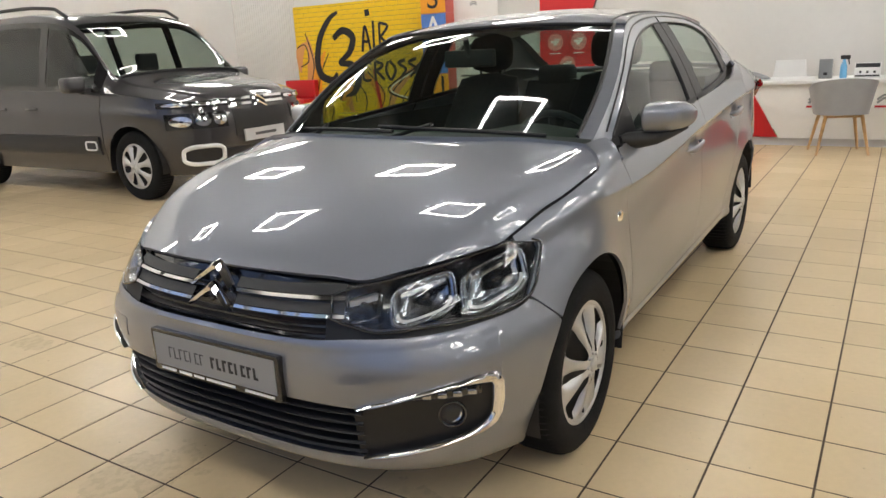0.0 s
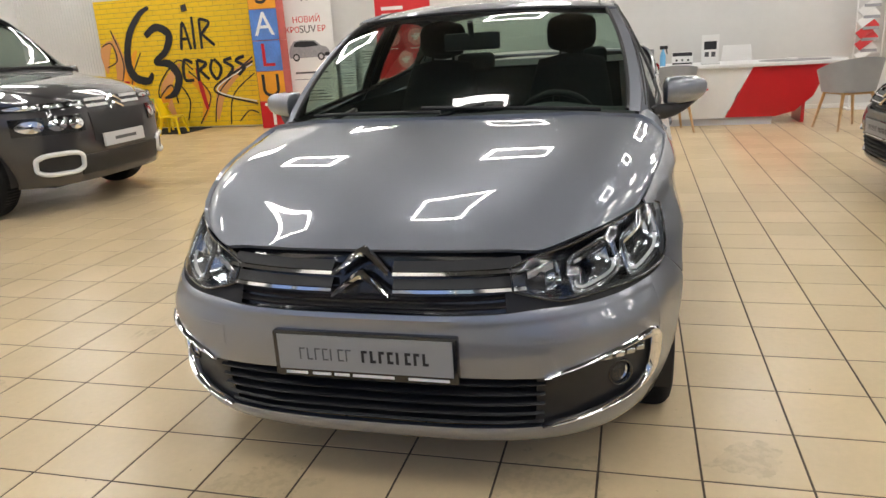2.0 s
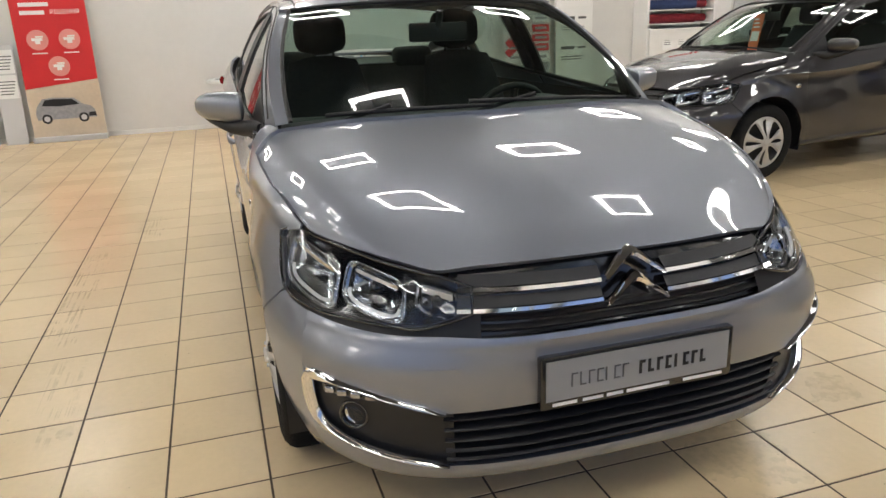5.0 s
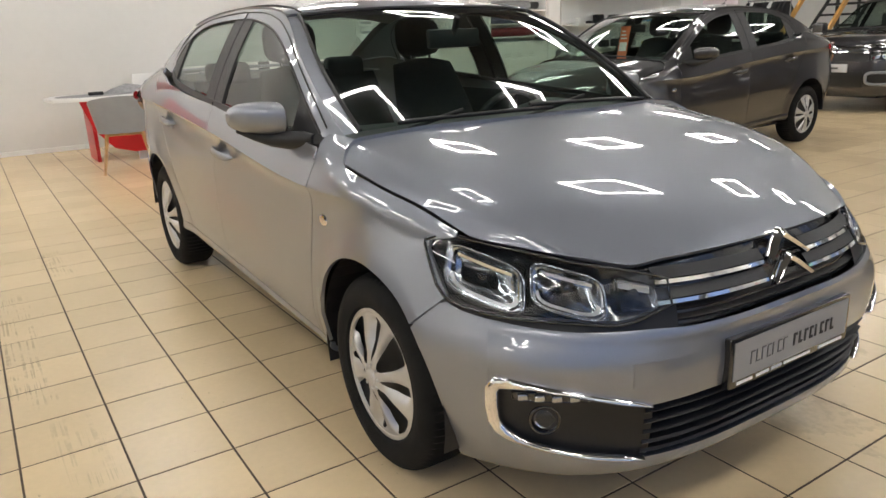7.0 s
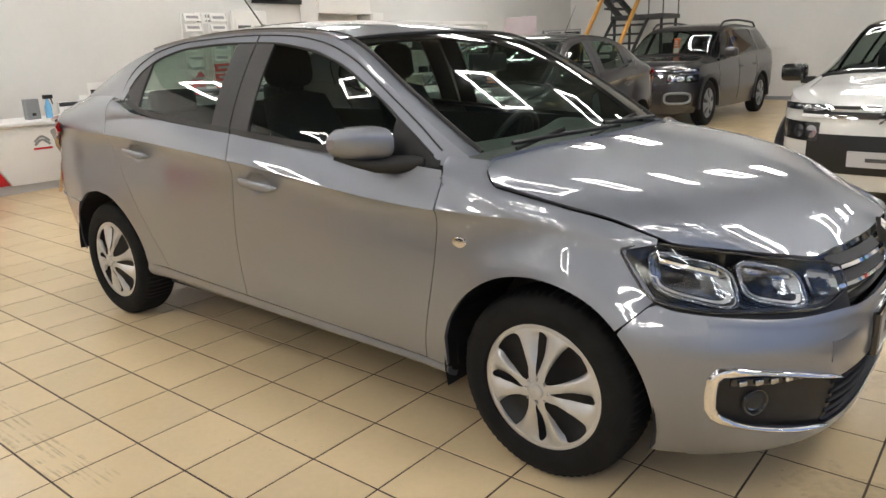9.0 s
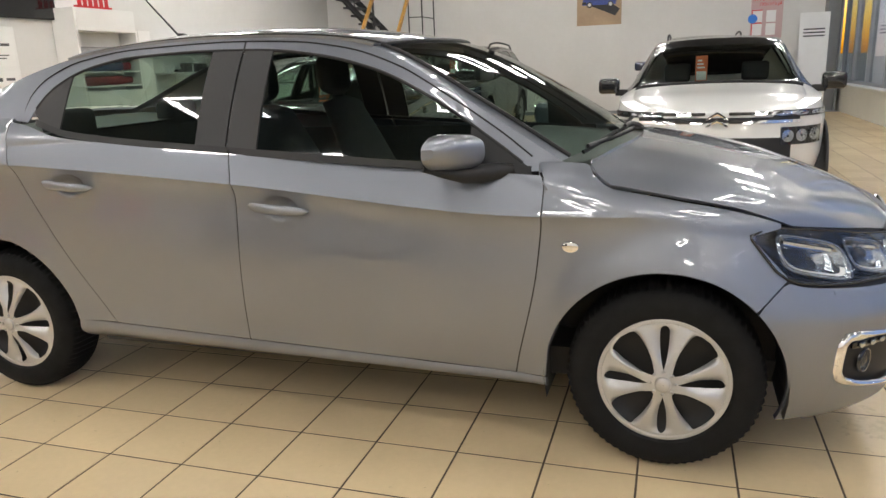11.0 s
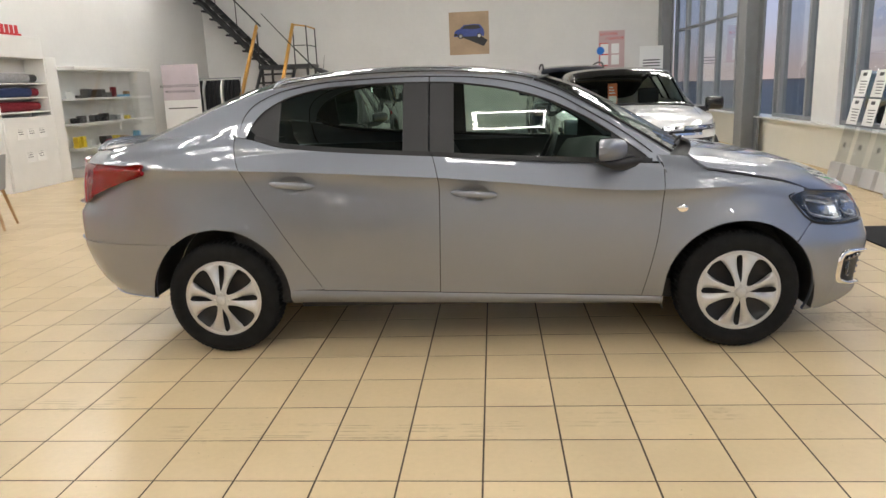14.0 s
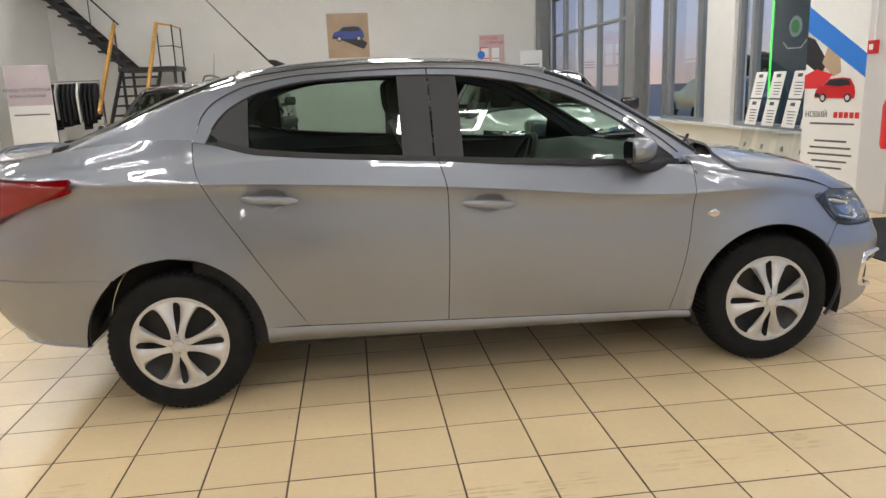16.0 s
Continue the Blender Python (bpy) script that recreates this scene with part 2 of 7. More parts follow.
# ---------------------------------------------------------------- mesh helpers
def link(name, bm, material, parent=None, smooth=False, angle=None):
    me = bpy.data.meshes.new(name)
    bm.normal_update()
    bm.to_mesh(me)
    bm.free()
    for k in (material if isinstance(material, (list, tuple)) else [material]):
        me.materials.append(k)
    if smooth:
        for p in me.polygons:
            p.use_smooth = True
        if angle:
            me.set_sharp_from_angle(angle=radians(angle))
    ob = new(name, me)
    if parent:
        ob.parent = parent
    return ob


def part(name, bm, material, parent, label="", smooth=False, angle=None):
    ob = link(name, bm, material, parent, smooth, angle)
    if label:
        ob["label"] = label
    return ob


def thing(name, label, category, group="", kind="", at=None):
    return tagged(place(new(name), at), label, category, group, kind)


def place(ob, m):
    if m is not None:
        ob.matrix_basis = m
    return ob


def box(x0, x1, y0, y1, z0, z1, bevel=0.0, seg=2, bm=None):
    bm2 = bmesh.new()
    bmesh.ops.create_cube(bm2, size=1)
    for v in bm2.verts:
        v.co = Vector((x0 + (v.co.x + .5) * (x1 - x0), y0 + (v.co.y + .5) * (y1 - y0), z0 + (v.co.z + .5) * (z1 - z0)))
    if bevel:
        bmesh.ops.bevel(bm2, geom=bm2.edges[:], offset=bevel, segments=seg, affect="EDGES", profile=0.6)
    return join(bm, bm2) if bm else bm2


def join(bm, other, m=None):
    """Adds the bmesh other to bm."""
    if m is not None:
        other.transform(m)
    me = bpy.data.meshes.new("tmp")
    other.to_mesh(me)
    other.free()
    bm.from_mesh(me)
    bpy.data.meshes.remove(me)
    return bm


def grid_mesh(rows, close_u=False, close_v=False, flip=False, bm=None):
    """A surface through rows of points."""
    bm = bm or bmesh.new()
    vs = [[bm.verts.new(p) for p in r] for r in rows]
    nr, nc = len(vs), len(vs[0])
    for i in range(nr if close_v else nr - 1):
        for j in range(nc if close_u else nc - 1):
            q = [vs[i][j], vs[i][(j + 1) % nc], vs[(i + 1) % nr][(j + 1) % nc], vs[(i + 1) % nr][j]]
            if flip:
                q.reverse()
            q = [v for k, v in enumerate(q) if (v.co - q[k - 1].co).length > 1e-6]
            if len(q) > 2:
                try:
                    bm.faces.new(q)
                except ValueError:
                    pass
    return bm


def lathe(profile, n=48, axis="y", bm=None):
    """Turns (r, h) points round an axis."""
    rows = []
    for k in range(n):
        a = 2 * math.pi * k / n
        c, s = math.cos(a), math.sin(a)
        rows.append([(r * c, h, r * s) if axis == "y" else (r * c, r * s, h) for r, h in profile])
    return grid_mesh(rows, close_v=True, bm=bm)


def tube(points, r, n=8, bm=None, closed=False, caps=True):
    """A round bar along points."""
    bm = bm or bmesh.new()
    pts = [Vector(p) for p in points]
    rows, k = [], len(pts)
    up = None
    for i, p in enumerate(pts):
        a = pts[(i - 1) % k] if (closed or i) else p
        b = pts[(i + 1) % k] if (closed or i < k - 1) else p
        d = (b - a).normalized()
        if up is None:
            up = Vector((0, 0, 1)) if abs(d.z) < 0.9 else Vector((1, 0, 0))
        s = d.cross(up).normalized()
        up = s.cross(d).normalized()
        rr = r[i] if isinstance(r, (list, tuple)) else r
        rows.append([p + rr * (math.cos(2 * math.pi * j / n) * s + math.sin(2 * math.pi * j / n) * up) for j in range(n)])
    grid_mesh(rows, close_u=True, close_v=closed, bm=bm)
    if caps and not closed:
        bm.verts.ensure_lookup_table()
        base = len(bm.verts) - n * k
        bm.faces.new([bm.verts[base + j] for j in range(n)])
        bm.faces.new([bm.verts[base + n * (k - 1) + j] for j in range(n)][::-1])
    return bm


def slab(outline, z0, z1, bevel=0.0, bm=None, axis="z"):
    """A flat outline given thickness; axis tells which way the thickness goes."""
    b2 = bmesh.new()
    put = {"z": lambda p, h: (p[0], p[1], h), "y": lambda p, h: (p[0], h, p[1]), "x": lambda p, h: (h, p[0], p[1])}[axis]
    lo = [b2.verts.new(put(p, z0)) for p in outline]
    hi = [b2.verts.new(put(p, z1)) for p in outline]
    n = len(lo)
    b2.faces.new(lo[::-1])
    b2.faces.new(hi)
    for i in range(n):
        b2.faces.new((lo[i], lo[(i + 1) % n], hi[(i + 1) % n], hi[i]))
    bmesh.ops.recalc_face_normals(b2, faces=b2.faces[:])
    if bevel:
        edges = [e for e in b2.edges if len(e.link_faces) == 2 and e.calc_face_angle(0) > 0.6]
        bmesh.ops.bevel(b2, geom=edges, offset=bevel, segments=2, affect="EDGES", profile=0.6)
    return join(bm, b2) if bm else b2


def lerp(a, b, t):
    return a + (b - a) * t


def curve(pts):
    """A smooth function through (u, v) points (monotone cubic)."""
    xs = [p[0] for p in pts]
    ys = [p[1] for p in pts]
    n = len(xs)
    d = [(ys[i + 1] - ys[i]) / (xs[i + 1] - xs[i]) for i in range(n - 1)]
    m = [d[0]] + [0 if d[i - 1] * d[i] <= 0 else 2 * d[i - 1] * d[i] / (d[i - 1] + d[i]) for i in range(1, n - 1)] + [d[-1]]

    def f(x):
        x = min(max(x, xs[0]), xs[-1])
        i = 0
        while i < n - 2 and x > xs[i + 1]:
            i += 1
        h = xs[i + 1] - xs[i]
        t = (x - xs[i]) / h
        return ((2 * t ** 3 - 3 * t ** 2 + 1) * ys[i] + (t ** 3 - 2 * t ** 2 + t) * h * m[i] + (-2 * t ** 3 + 3 * t ** 2) * ys[i + 1] + (t ** 3 - t ** 2) * h * m[i + 1])
    return f


def soft(f, a, b, h):
    """The function f over a to b with its bends eased over a width h."""
    n = 1600
    m = max(int(h / (b - a) * n), 1)
    xs = np.linspace(a, b, n + 1)
    ys = np.array([f(x) for x in xs])
    lo, hi = ys[1] - ys[0], ys[-1] - ys[-2]
    ys = np.concatenate([ys[0] - lo * np.arange(m, 0, -1), ys, ys[-1] + hi * np.arange(1, m + 1)])
    k = np.hanning(2 * m + 3)[1:-1]
    table = np.convolve(ys, k / k.sum(), "valid").tolist()

    def g(x):
        u = (min(max(x, a), b) - a) / (b - a) * n
        i = min(int(u), n - 1)
        return table[i] + (table[i + 1] - table[i]) * (u - i)
    return g


def ease(rows, n):
    """Evens out a grid of points inside its rim."""
    P = np.array([[tuple(p) for p in r] for r in rows])
    for _ in range(n):
        Q = P.copy()
        Q[1:-1, 1:-1] = .5 * P[1:-1, 1:-1] + .125 * (P[:-2, 1:-1] + P[2:, 1:-1] + P[1:-1, :-2] + P[1:-1, 2:])
        P = Q
    return [[Vector(p) for p in r] for r in P]


def rounded(x0, x1, y0, y1, r, n=5):
    """A rounded rectangle's outline."""
    out = []
    for cx, cy, a0 in ((x1 - r, y1 - r, 0), (x0 + r, y1 - r, 90), (x0 + r, y0 + r, 180), (x1 - r, y0 + r, 270)):
        for k in range(n + 1):
            a = radians(a0 + 90 * k / n)
            out.append((cx + r * math.cos(a), cy + r * math.sin(a)))
    return out


def span(a, b, n):
    return [lerp(a, b, k / n) for k in range(n + 1)]




def thicken(bm, d):
    """Gives an open sheet the thickness d behind its faces."""
    bm.normal_update()
    ns = {v: v.normal.copy() for v in bm.verts}
    ret = bmesh.ops.extrude_face_region(bm, geom=bm.faces[:])
    moved = [v for v in ret["geom"] if isinstance(v, bmesh.types.BMVert)]
    bm.normal_update()
    for v in moved:
        n = ns.get(v)
        v.co += (v.normal if n is None else n) * d
    bmesh.ops.recalc_face_normals(bm, faces=bm.faces[:])
    return bm

# ---------------------------------------------------------------- the hall
XW, XE, YS, YN = -7.6, 4.75, -10.2, 15.3
TP, TX, TY = 0.3, 0.355, -0.905      # tile pitch and offsets
floor = tagged(link("floor", box(XW - .3, XE + .3, YS - .3, YN + .3, -0.2, -0.0012), GROUT), "beige ceramic floor tiles with brown joints", "floor", kind="structure")
tagged(link("wall_west", box(XW - .2, XW, YS, YN, 0, CEIL), WALLW), "white panelled showroom wall", "wall", kind="structure")
tagged(link("wall_south", box(XW, XE, YS - .2, YS, 0, CEIL), WALLW), "white panelled showroom wall", "wall", kind="structure")
tagged(link("wall_north", box(XW, XE, YN, YN + .2, 0, CEIL), WALLW), "white panelled showroom wall", "wall", kind="structure")
tagged(link("ceiling", box(XW, XE, YS, YN, CEIL, CEIL + .2), CEILM), "dark grey showroom ceiling", "ceiling", kind="structure")

# ceiling lights: square glowing frames
def led_light(x, y):
    t = thing("ceiling_light", "square glowing LED frame on the ceiling", "ceiling light", "ceiling lights")
    bm = bmesh.new()
    o, w, z = 0.42, 0.05, CEIL - 0.06
    box(-o, o, -o, -o + w, z, z + .05, bm=bm)
    box(-o, o, o - w, o, z, z + .05, bm=bm)
    box(-o, -o + w, -o + w, o - w, z, z + .05, bm=bm)
    box(o - w, o, -o + w, o - w, z, z + .05, bm=bm)
    part("light_frame", bm, LEDM, t)
    t.location = (x, y, 0)
    return t

LX, LY = (-6.4, -3.05, .3, 3.65), [-9.05 + 2.9 * k for k in range(8)]
first = led_light(LX[0], LY[0])
for i, x in enumerate(LX):
    for j, y in enumerate(LY):
        if i or j:
            copy_thing(first, pose(x, y, 0))

# ---------------------------------------------------------------- the glazed east side and the dusk outside
SILL = 0.62
WINTOP = 3.35
tagged(link("wall_east_low", box(XE, XE + .25, YS, YN, 0, SILL - .03), CREAM), "cream low wall below the windows", "wall", kind="structure")
tagged(link("wall_east_high", box(XE, XE + .25, YS, YN, WINTOP, CEIL), WALLW), "white wall above the windows", "wall", kind="structure")
tagged(link("window_sill", box(XE - .12, XE + .25, YS, YN, SILL - .03, SILL, .006), WHITE), "white window sill along the glazed front", "sill", kind="structure")
# solid white piers between windows: y from, y to
PIERS = [(3.0, 3.5), (5.85, 6.62)]
for y0, y1 in PIERS:
    tagged(link("wall_pier", box(XE - .02, XE + .2, y0, y1, SILL, WINTOP, .01), WHITE), "white pier between two windows", "wall", kind="structure")
# windows: frame bars and panes
def window(y0, y1, mull=(), bars=(2.45,)):
    w = tagged(new("window_1"), "grey framed window with dusk outside", "window", kind="structure")
    fb = .06
    part("window_frame", box(XE + .04, XE + .14, y0, y0 + fb, SILL, WINTOP, .005), STEEL, w)
    part("window_frame", box(XE + .04, XE + .14, y1 - fb, y1, SILL, WINTOP, .005), STEEL, w)
    part("window_frame", box(XE + .04, XE + .14, y0 + fb, y1 - fb, SILL, SILL + fb, .005), STEEL, w)
    part("window_frame", box(XE + .04, XE + .14, y0 + fb, y1 - fb, WINTOP - fb, WINTOP, .005), STEEL, w)
    edges = [y0 + fb, *mull, y1 - fb]
    for m in mull:
        part("window_mullion", box(XE + .03, XE + .15, m - .035, m + .035, SILL + fb, WINTOP - fb, .005), STEEL, w)
    for b in bars:
        for a, c in zip(edges, edges[1:]):
            part("window_bar", box(XE + .05, XE + .13, a + .035, c - .035, b - .03, b + .03), STEEL, w)
    for a, c in zip(edges, edges[1:]):
        p = part("pane", box(XE + .085, XE + .093, a + .02, c - .02, SILL + .03, WINTOP - .03), PANE, w)
        p.visible_shadow = False
    return w

window(9.1, 15.2, (10.3, 11.6, 12.9, 14.1))
window(6.62, 8.3, (7.0, 8.05), ())
window(3.5, 5.85, (4.1, 5.45), ())
window(-2.6, 3.0, (-1.2, .2, 1.6))
window(-10.1, -2.6, (-8.6, -7.1, -5.6, -4.1))
# steel columns
def steel_column(x, y, w=.30, d=.40):
    t = thing("steel_column", "grey painted steel column beside the windows", "column", "steel columns")
    bm = box(-.15, .15, -.02, .02, 0, CEIL)
    box(-.15, -.12, -d / 2, d / 2, 0, CEIL, bm=bm)
    box(.12, .15, -d / 2, d / 2, 0, CEIL, bm=bm)
    part("column_shaft", bm, STEEL, t)
    part("column_foot", box(-.2, .2, -d / 2 - .05, d / 2 + .05, .001, .02), STEEL, t)
    t.location = (x, y, 0)
    return t

col = steel_column(4.52, 8.72)
copy_thing(col, pose(4.52, 15.0, 0))
pier = thing("square_pillar", "pale grey square pillar with a red alarm box", "pillar")
part("pillar_shaft", box(4.30, 4.72, 2.20, 2.60, 0, CEIL, .01), PALEGREY, pier)
alarm = thing("alarm_box", "small red fire alarm box on the pillar", "alarm box")
part("alarm_case", box(4.26, 4.30, 2.44, 2.55, 1.46, 1.58, .008), REDPRINT, alarm)
part("alarm_face", box(4.254, 4.26, 2.47, 2.52, 1.495, 1.545, .003), PAPER, alarm)
part("alarm_pipe", tube([(4.29, 2.495, 1.58), (4.29, 2.495, CEIL)], .008, 8), PAPER, alarm)
ext = thing("fire_extinguisher", "red fire extinguisher hanging on the pillar", "fire extinguisher")
b = lathe([(.001, .62), (.06, .62), (.072, .66), (.072, 1.0), (.055, 1.05), (.025, 1.07), (.02, 1.10), (.001, 1.10)], 24, axis="z")
b.transform(Matrix.Translation((4.21, 2.10, 0)))
part("extinguisher_body", b, REDPRINT, ext, smooth=True, angle=40)
part("extinguisher_valve", box(4.18, 4.24, 2.07, 2.13, 1.10, 1.15, .01), BLACK, ext)
part("wall_bracket", box(4.27, 4.302, 2.05, 2.22, .8, .95), DARKSTEEL, ext)

# outside: asphalt, far dark tree line, parked cars as low forms, lit sign
tagged(link("ground", box(XE + .3, 400, -400, 400, -.25, -.15), ASPHALT), "dark wet asphalt forecourt outside", "ground", kind="structure")
def tree_row():
    bm = bmesh.new()
    rnd = random.Random(5)
    for k in range(900):
        y = rnd.uniform(-60, 110)
        x = 62 + rnd.uniform(-4, 4)
        hgt = 3.2 + 1.8 * noise.noise(Vector((y * .09, 0, 3))) + 1.2 * noise.noise(Vector((y * .4, 1, 3)))
        z = rnd.uniform(0, max(hgt, 1)) ** 1.0
        b = bmesh.new()
        bmesh.ops.create_icosphere(b, subdivisions=1, radius=rnd.uniform(.5, 1.1))
        for v in b.verts:
            v.co *= rnd.uniform(.7, 1.3)
        b.transform(Matrix.Translation((x, y, z)))
        me = bpy.data.meshes.new("t")
        b.to_mesh(me)
        b.free()
        bm.from_mesh(me)
        bpy.data.meshes.remove(me)
    return bm
tagged(link("tree_line", tree_row(), TREEM), "dark row of trees at dusk", "trees", kind="stuff")
def parked_car(y, x, m, label):
    t = thing("parked_car", label, "car", at=pose(x, y, -.15, 0, 0, 90))
    rows = []
    for k in range(25):
        u = -1 + k / 12
        w = .85 * (1 - abs(u) ** 6) ** .5
        top = .95 + .45 * math.exp(-((u + .1) / .45) ** 4)
        rows.append([(2.1 * u, w * a, z) for a, z in ((-1, .3), (-1, .7), (-.95, .9), (-.75, top - .05), (0, top), (.75, top - .05), (.95, .9), (1, .7), (1, .3))])
    part("car_body", grid_mesh(rows), m, t, smooth=True, angle=50)
    for wx in (-1.3, 1.3):
        for wy in (-.84, .84):
            b = lathe([(.001, -.1), (.3, -.1), (.32, -.07), (.32, .07), (.3, .1), (.001, .1)], 24)
            b.transform(Matrix.Translation((wx, wy, .32)))
            part("car_wheel", b, RUBBER, t, smooth=True, angle=40)
    return t
parked_car(9.5, 9.5, BLUEPAINT, "dark blue car parked outside the windows")
parked_car(14.8, 10.2, BLUEPAINT, "dark blue car parked outside the windows")
parked_car(20.5, 12, mat("pale_car_paint", (.5, .5, .52), .3, coat=1), "pale silver car parked outside the windows")
sgn = thing("totem_sign", "dark roadside sign with a green glowing edge", "sign", at=pose(6.81, 7.70, -.06, 0, 0, -52) @ Matrix.Diagonal((.6, 1, 1, 1)))
part("sign_panel", box(-.55, .55, -.06, .06, -.09, 3.2, .01), DUSKSIGN, sgn)
part("sign_edge", box(-.60, -.55, -.07, .07, 0, 3.2), GREEN, sgn, "green glowing edge")
b = lathe([(.001, .0), (.16, .0), (.17, .012), (.001, .014)], 36)
b.transform(Matrix.Translation((.05, -.075, 2.1)))
part("sign_disc", b, mat("sign_disc_pale", (.45, .62, .55), .5), sgn)
b = lathe([(.001, .0), (.10, .0), (.105, .012), (.001, .014)], 36)
b.transform(Matrix.Translation((.05, -.095, 2.1)))
part("sign_emblem", b, mat("sign_emblem_green", (.06, .42, .10), .5), sgn)
part("sign_line", tube([(-.25, -.07, 1.86), (-.13, -.07, 1.76), (.22, -.07, 1.76), (.36, -.07, 1.88)], .012, 6), PAPER, sgn)

# dusk sky far behind the trees
def dusk_mat():
    m = bpy.data.materials.new("dusk_sky")
    m.use_nodes = True
    nt = m.node_tree
    e = nt.nodes.new("ShaderNodeEmission")
    tc, sp, rp = nt.nodes.new("ShaderNodeTexCoord"), nt.nodes.new("ShaderNodeSeparateXYZ"), nt.nodes.new("ShaderNodeValToRGB")
    nt.links.new(tc.outputs["Generated"], sp.inputs[0])
    nt.links.new(sp.outputs["Z"], rp.inputs[0])
    rp.color_ramp.elements[0].color = (.46, .36, .35, 1)
    rp.color_ramp.elements[0].position = .04
    rp.color_ramp.elements[1].color = (.30, .40, .70, 1)
    rp.color_ramp.elements[1].position = .5
    rp.color_ramp.elements.new(.16).color = (.40, .42, .54, 1)
    nt.links.new(rp.outputs[0], e.inputs[0])
    e.inputs[1].default_value = 1.2
    nt.links.new(e.outputs[0], nt.nodes["Material Output"].inputs[0])
    return m
bm = grid_mesh([[(90 - .002 * (y - 10) ** 2, y, z) for y in span(-150, 170, 20)] for z in (-1, 70)])
tagged(link("backdrop", bm, dusk_mat()), "pink and blue dusk sky", "sky", kind="structure")

# ---------------------------------------------------------------- along the west wall
def text(body, size, m, material, parent, name="lettering", depth=.002, align="CENTER"):
    """Raised lettering in the built-in font."""
    c = bpy.data.curves.new(name, "FONT")
    c.body, c.size, c.extrude, c.align_x, c.align_y = body, size, depth, align, "CENTER"
    c.materials.append(material)
    tmp = bpy.data.objects.new(name, c)
    scene.collection.objects.link(tmp)
    dg = bpy.context.evaluated_depsgraph_get()
    me = bpy.data.meshes.new_from_object(tmp.evaluated_get(dg))
    bpy.data.objects.remove(tmp)
    ob = new(name, me)
    ob.parent = parent
    ob.matrix_local = m
    return ob


def on_west(x, y, z):
    """Lettering that faces +x, read from the hall."""
    return Matrix.Translation((x, y, z)) @ Matrix(((0, 0, 1, 0), (1, 0, 0, 0), (0, 1, 0, 0), (0, 0, 0, 1)))


def stroke(points, w, x, n=40, wobble=.0):
    """A flat brush stroke facing +x through (y, z) points; w in metres (one value or a list)."""
    P = [Vector(p) for p in points]
    k = len(P) - 1
    rows = []
    prev = None
    for i in range(n + 1):
        u = i / n * k
        j = min(int(u), k - 1)
        t = u - j
        p0, p1, p2, p3 = P[max(j - 1, 0)], P[j], P[j + 1], P[min(j + 2, k)]
        p = .5 * (2 * p1 + (p2 - p0) * t + (2 * p0 - 5 * p1 + 4 * p2 - p3) * t * t + (3 * p1 - p0 - 3 * p2 + p3) * t ** 3)
        d = .5 * ((p2 - p0) + 2 * (2 * p0 - 5 * p1 + 4 * p2 - p3) * t + 3 * (3 * p1 - p0 - 3 * p2 + p3) * t * t)
        d = d.normalized() if d.length > 1e-6 else prev
        prev = d
        q = Vector((-d.y, d.x))
        if isinstance(w, (list, tuple)):
            v = i / n * (len(w) - 1)
            a = min(int(v), len(w) - 2)
            ww = lerp(w[a], w[a + 1], v - a)
        else:
            ww = w
        ww *= 1 + wobble * noise.noise(Vector((i * .7, p.x * 3, p.y)))
        a, b = p + q * ww / 2, p - q * ww / 2
        rows.append([(x, a.x, a.y), (x + .003, a.x, a.y), (x + .003, b.x, b.y), (x, b.x, b.y)])
    return grid_mesh(rows)


# skirting and the panel joints of the wall
tagged(link("baseboard", box(XW, XW + .015, YS, YN, 0, .06, .004), WHITE), "white skirting along the wall", "skirting", kind="structure")
slats = tagged(new("trim"), "white ribbed panel strips on the wall", "wall panel", kind="structure")
for k in range(28):
    part("slat", box(XW, XW + .012, -10.15 + k * .06, -10.15 + k * .06 + .035, .06, CEIL), WALLW, slats)

# the mural
mural = thing("mural_panel", "yellow brick mural with black graffiti shapes and flames", "mural")
MX, MY0, MY1, MZ = XW + .04, -8.5, -5.52, 2.22
part("mural_board", box(XW, MX, MY0, MY1, .02, MZ), mat("mural_edge", (.25, .22, .1), .6), mural)
rnd = random.Random(3)
bh, bl = .083, .26
me_cache = {}
row = 0
z = .022
while z < MZ - .01:
    y = MY0 - (bl / 2 if row % 2 else 0)
    while y < MY1:
        a, b2 = max(y + .003, MY0), min(y + bl - .003, MY1)
        if b2 - a > .02:
            key = round(b2 - a, 3)
            top = min(bh - .006, MZ - z)
            if (key, round(top, 3)) not in me_cache:
                bm = box(0, .006, 0, b2 - a, 0, top)
                me = bpy.data.meshes.new("brick")
                bm.to_mesh(me)
                bm.free()
                me.materials.append(MURAL)
                me_cache[(key, round(top, 3))] = me
            ob = new("brick", me_cache[(key, round(top, 3))])
            ob.parent = mural
            ob.location = (MX, a, z)
        y += bl
    z += bh
    row += 1
SX = MX + .008
def m_at(u, v):
    """Mural place from fractions across and up."""
    return (lerp(MY0, MY1, u), lerp(0, MZ, v))
ST = lambda pts, w, m, n=40, wob=.15, dx=0.0: part("brush_stroke", stroke([m_at(*p) for p in pts], w, SX + dx, n, wob), m, mural)
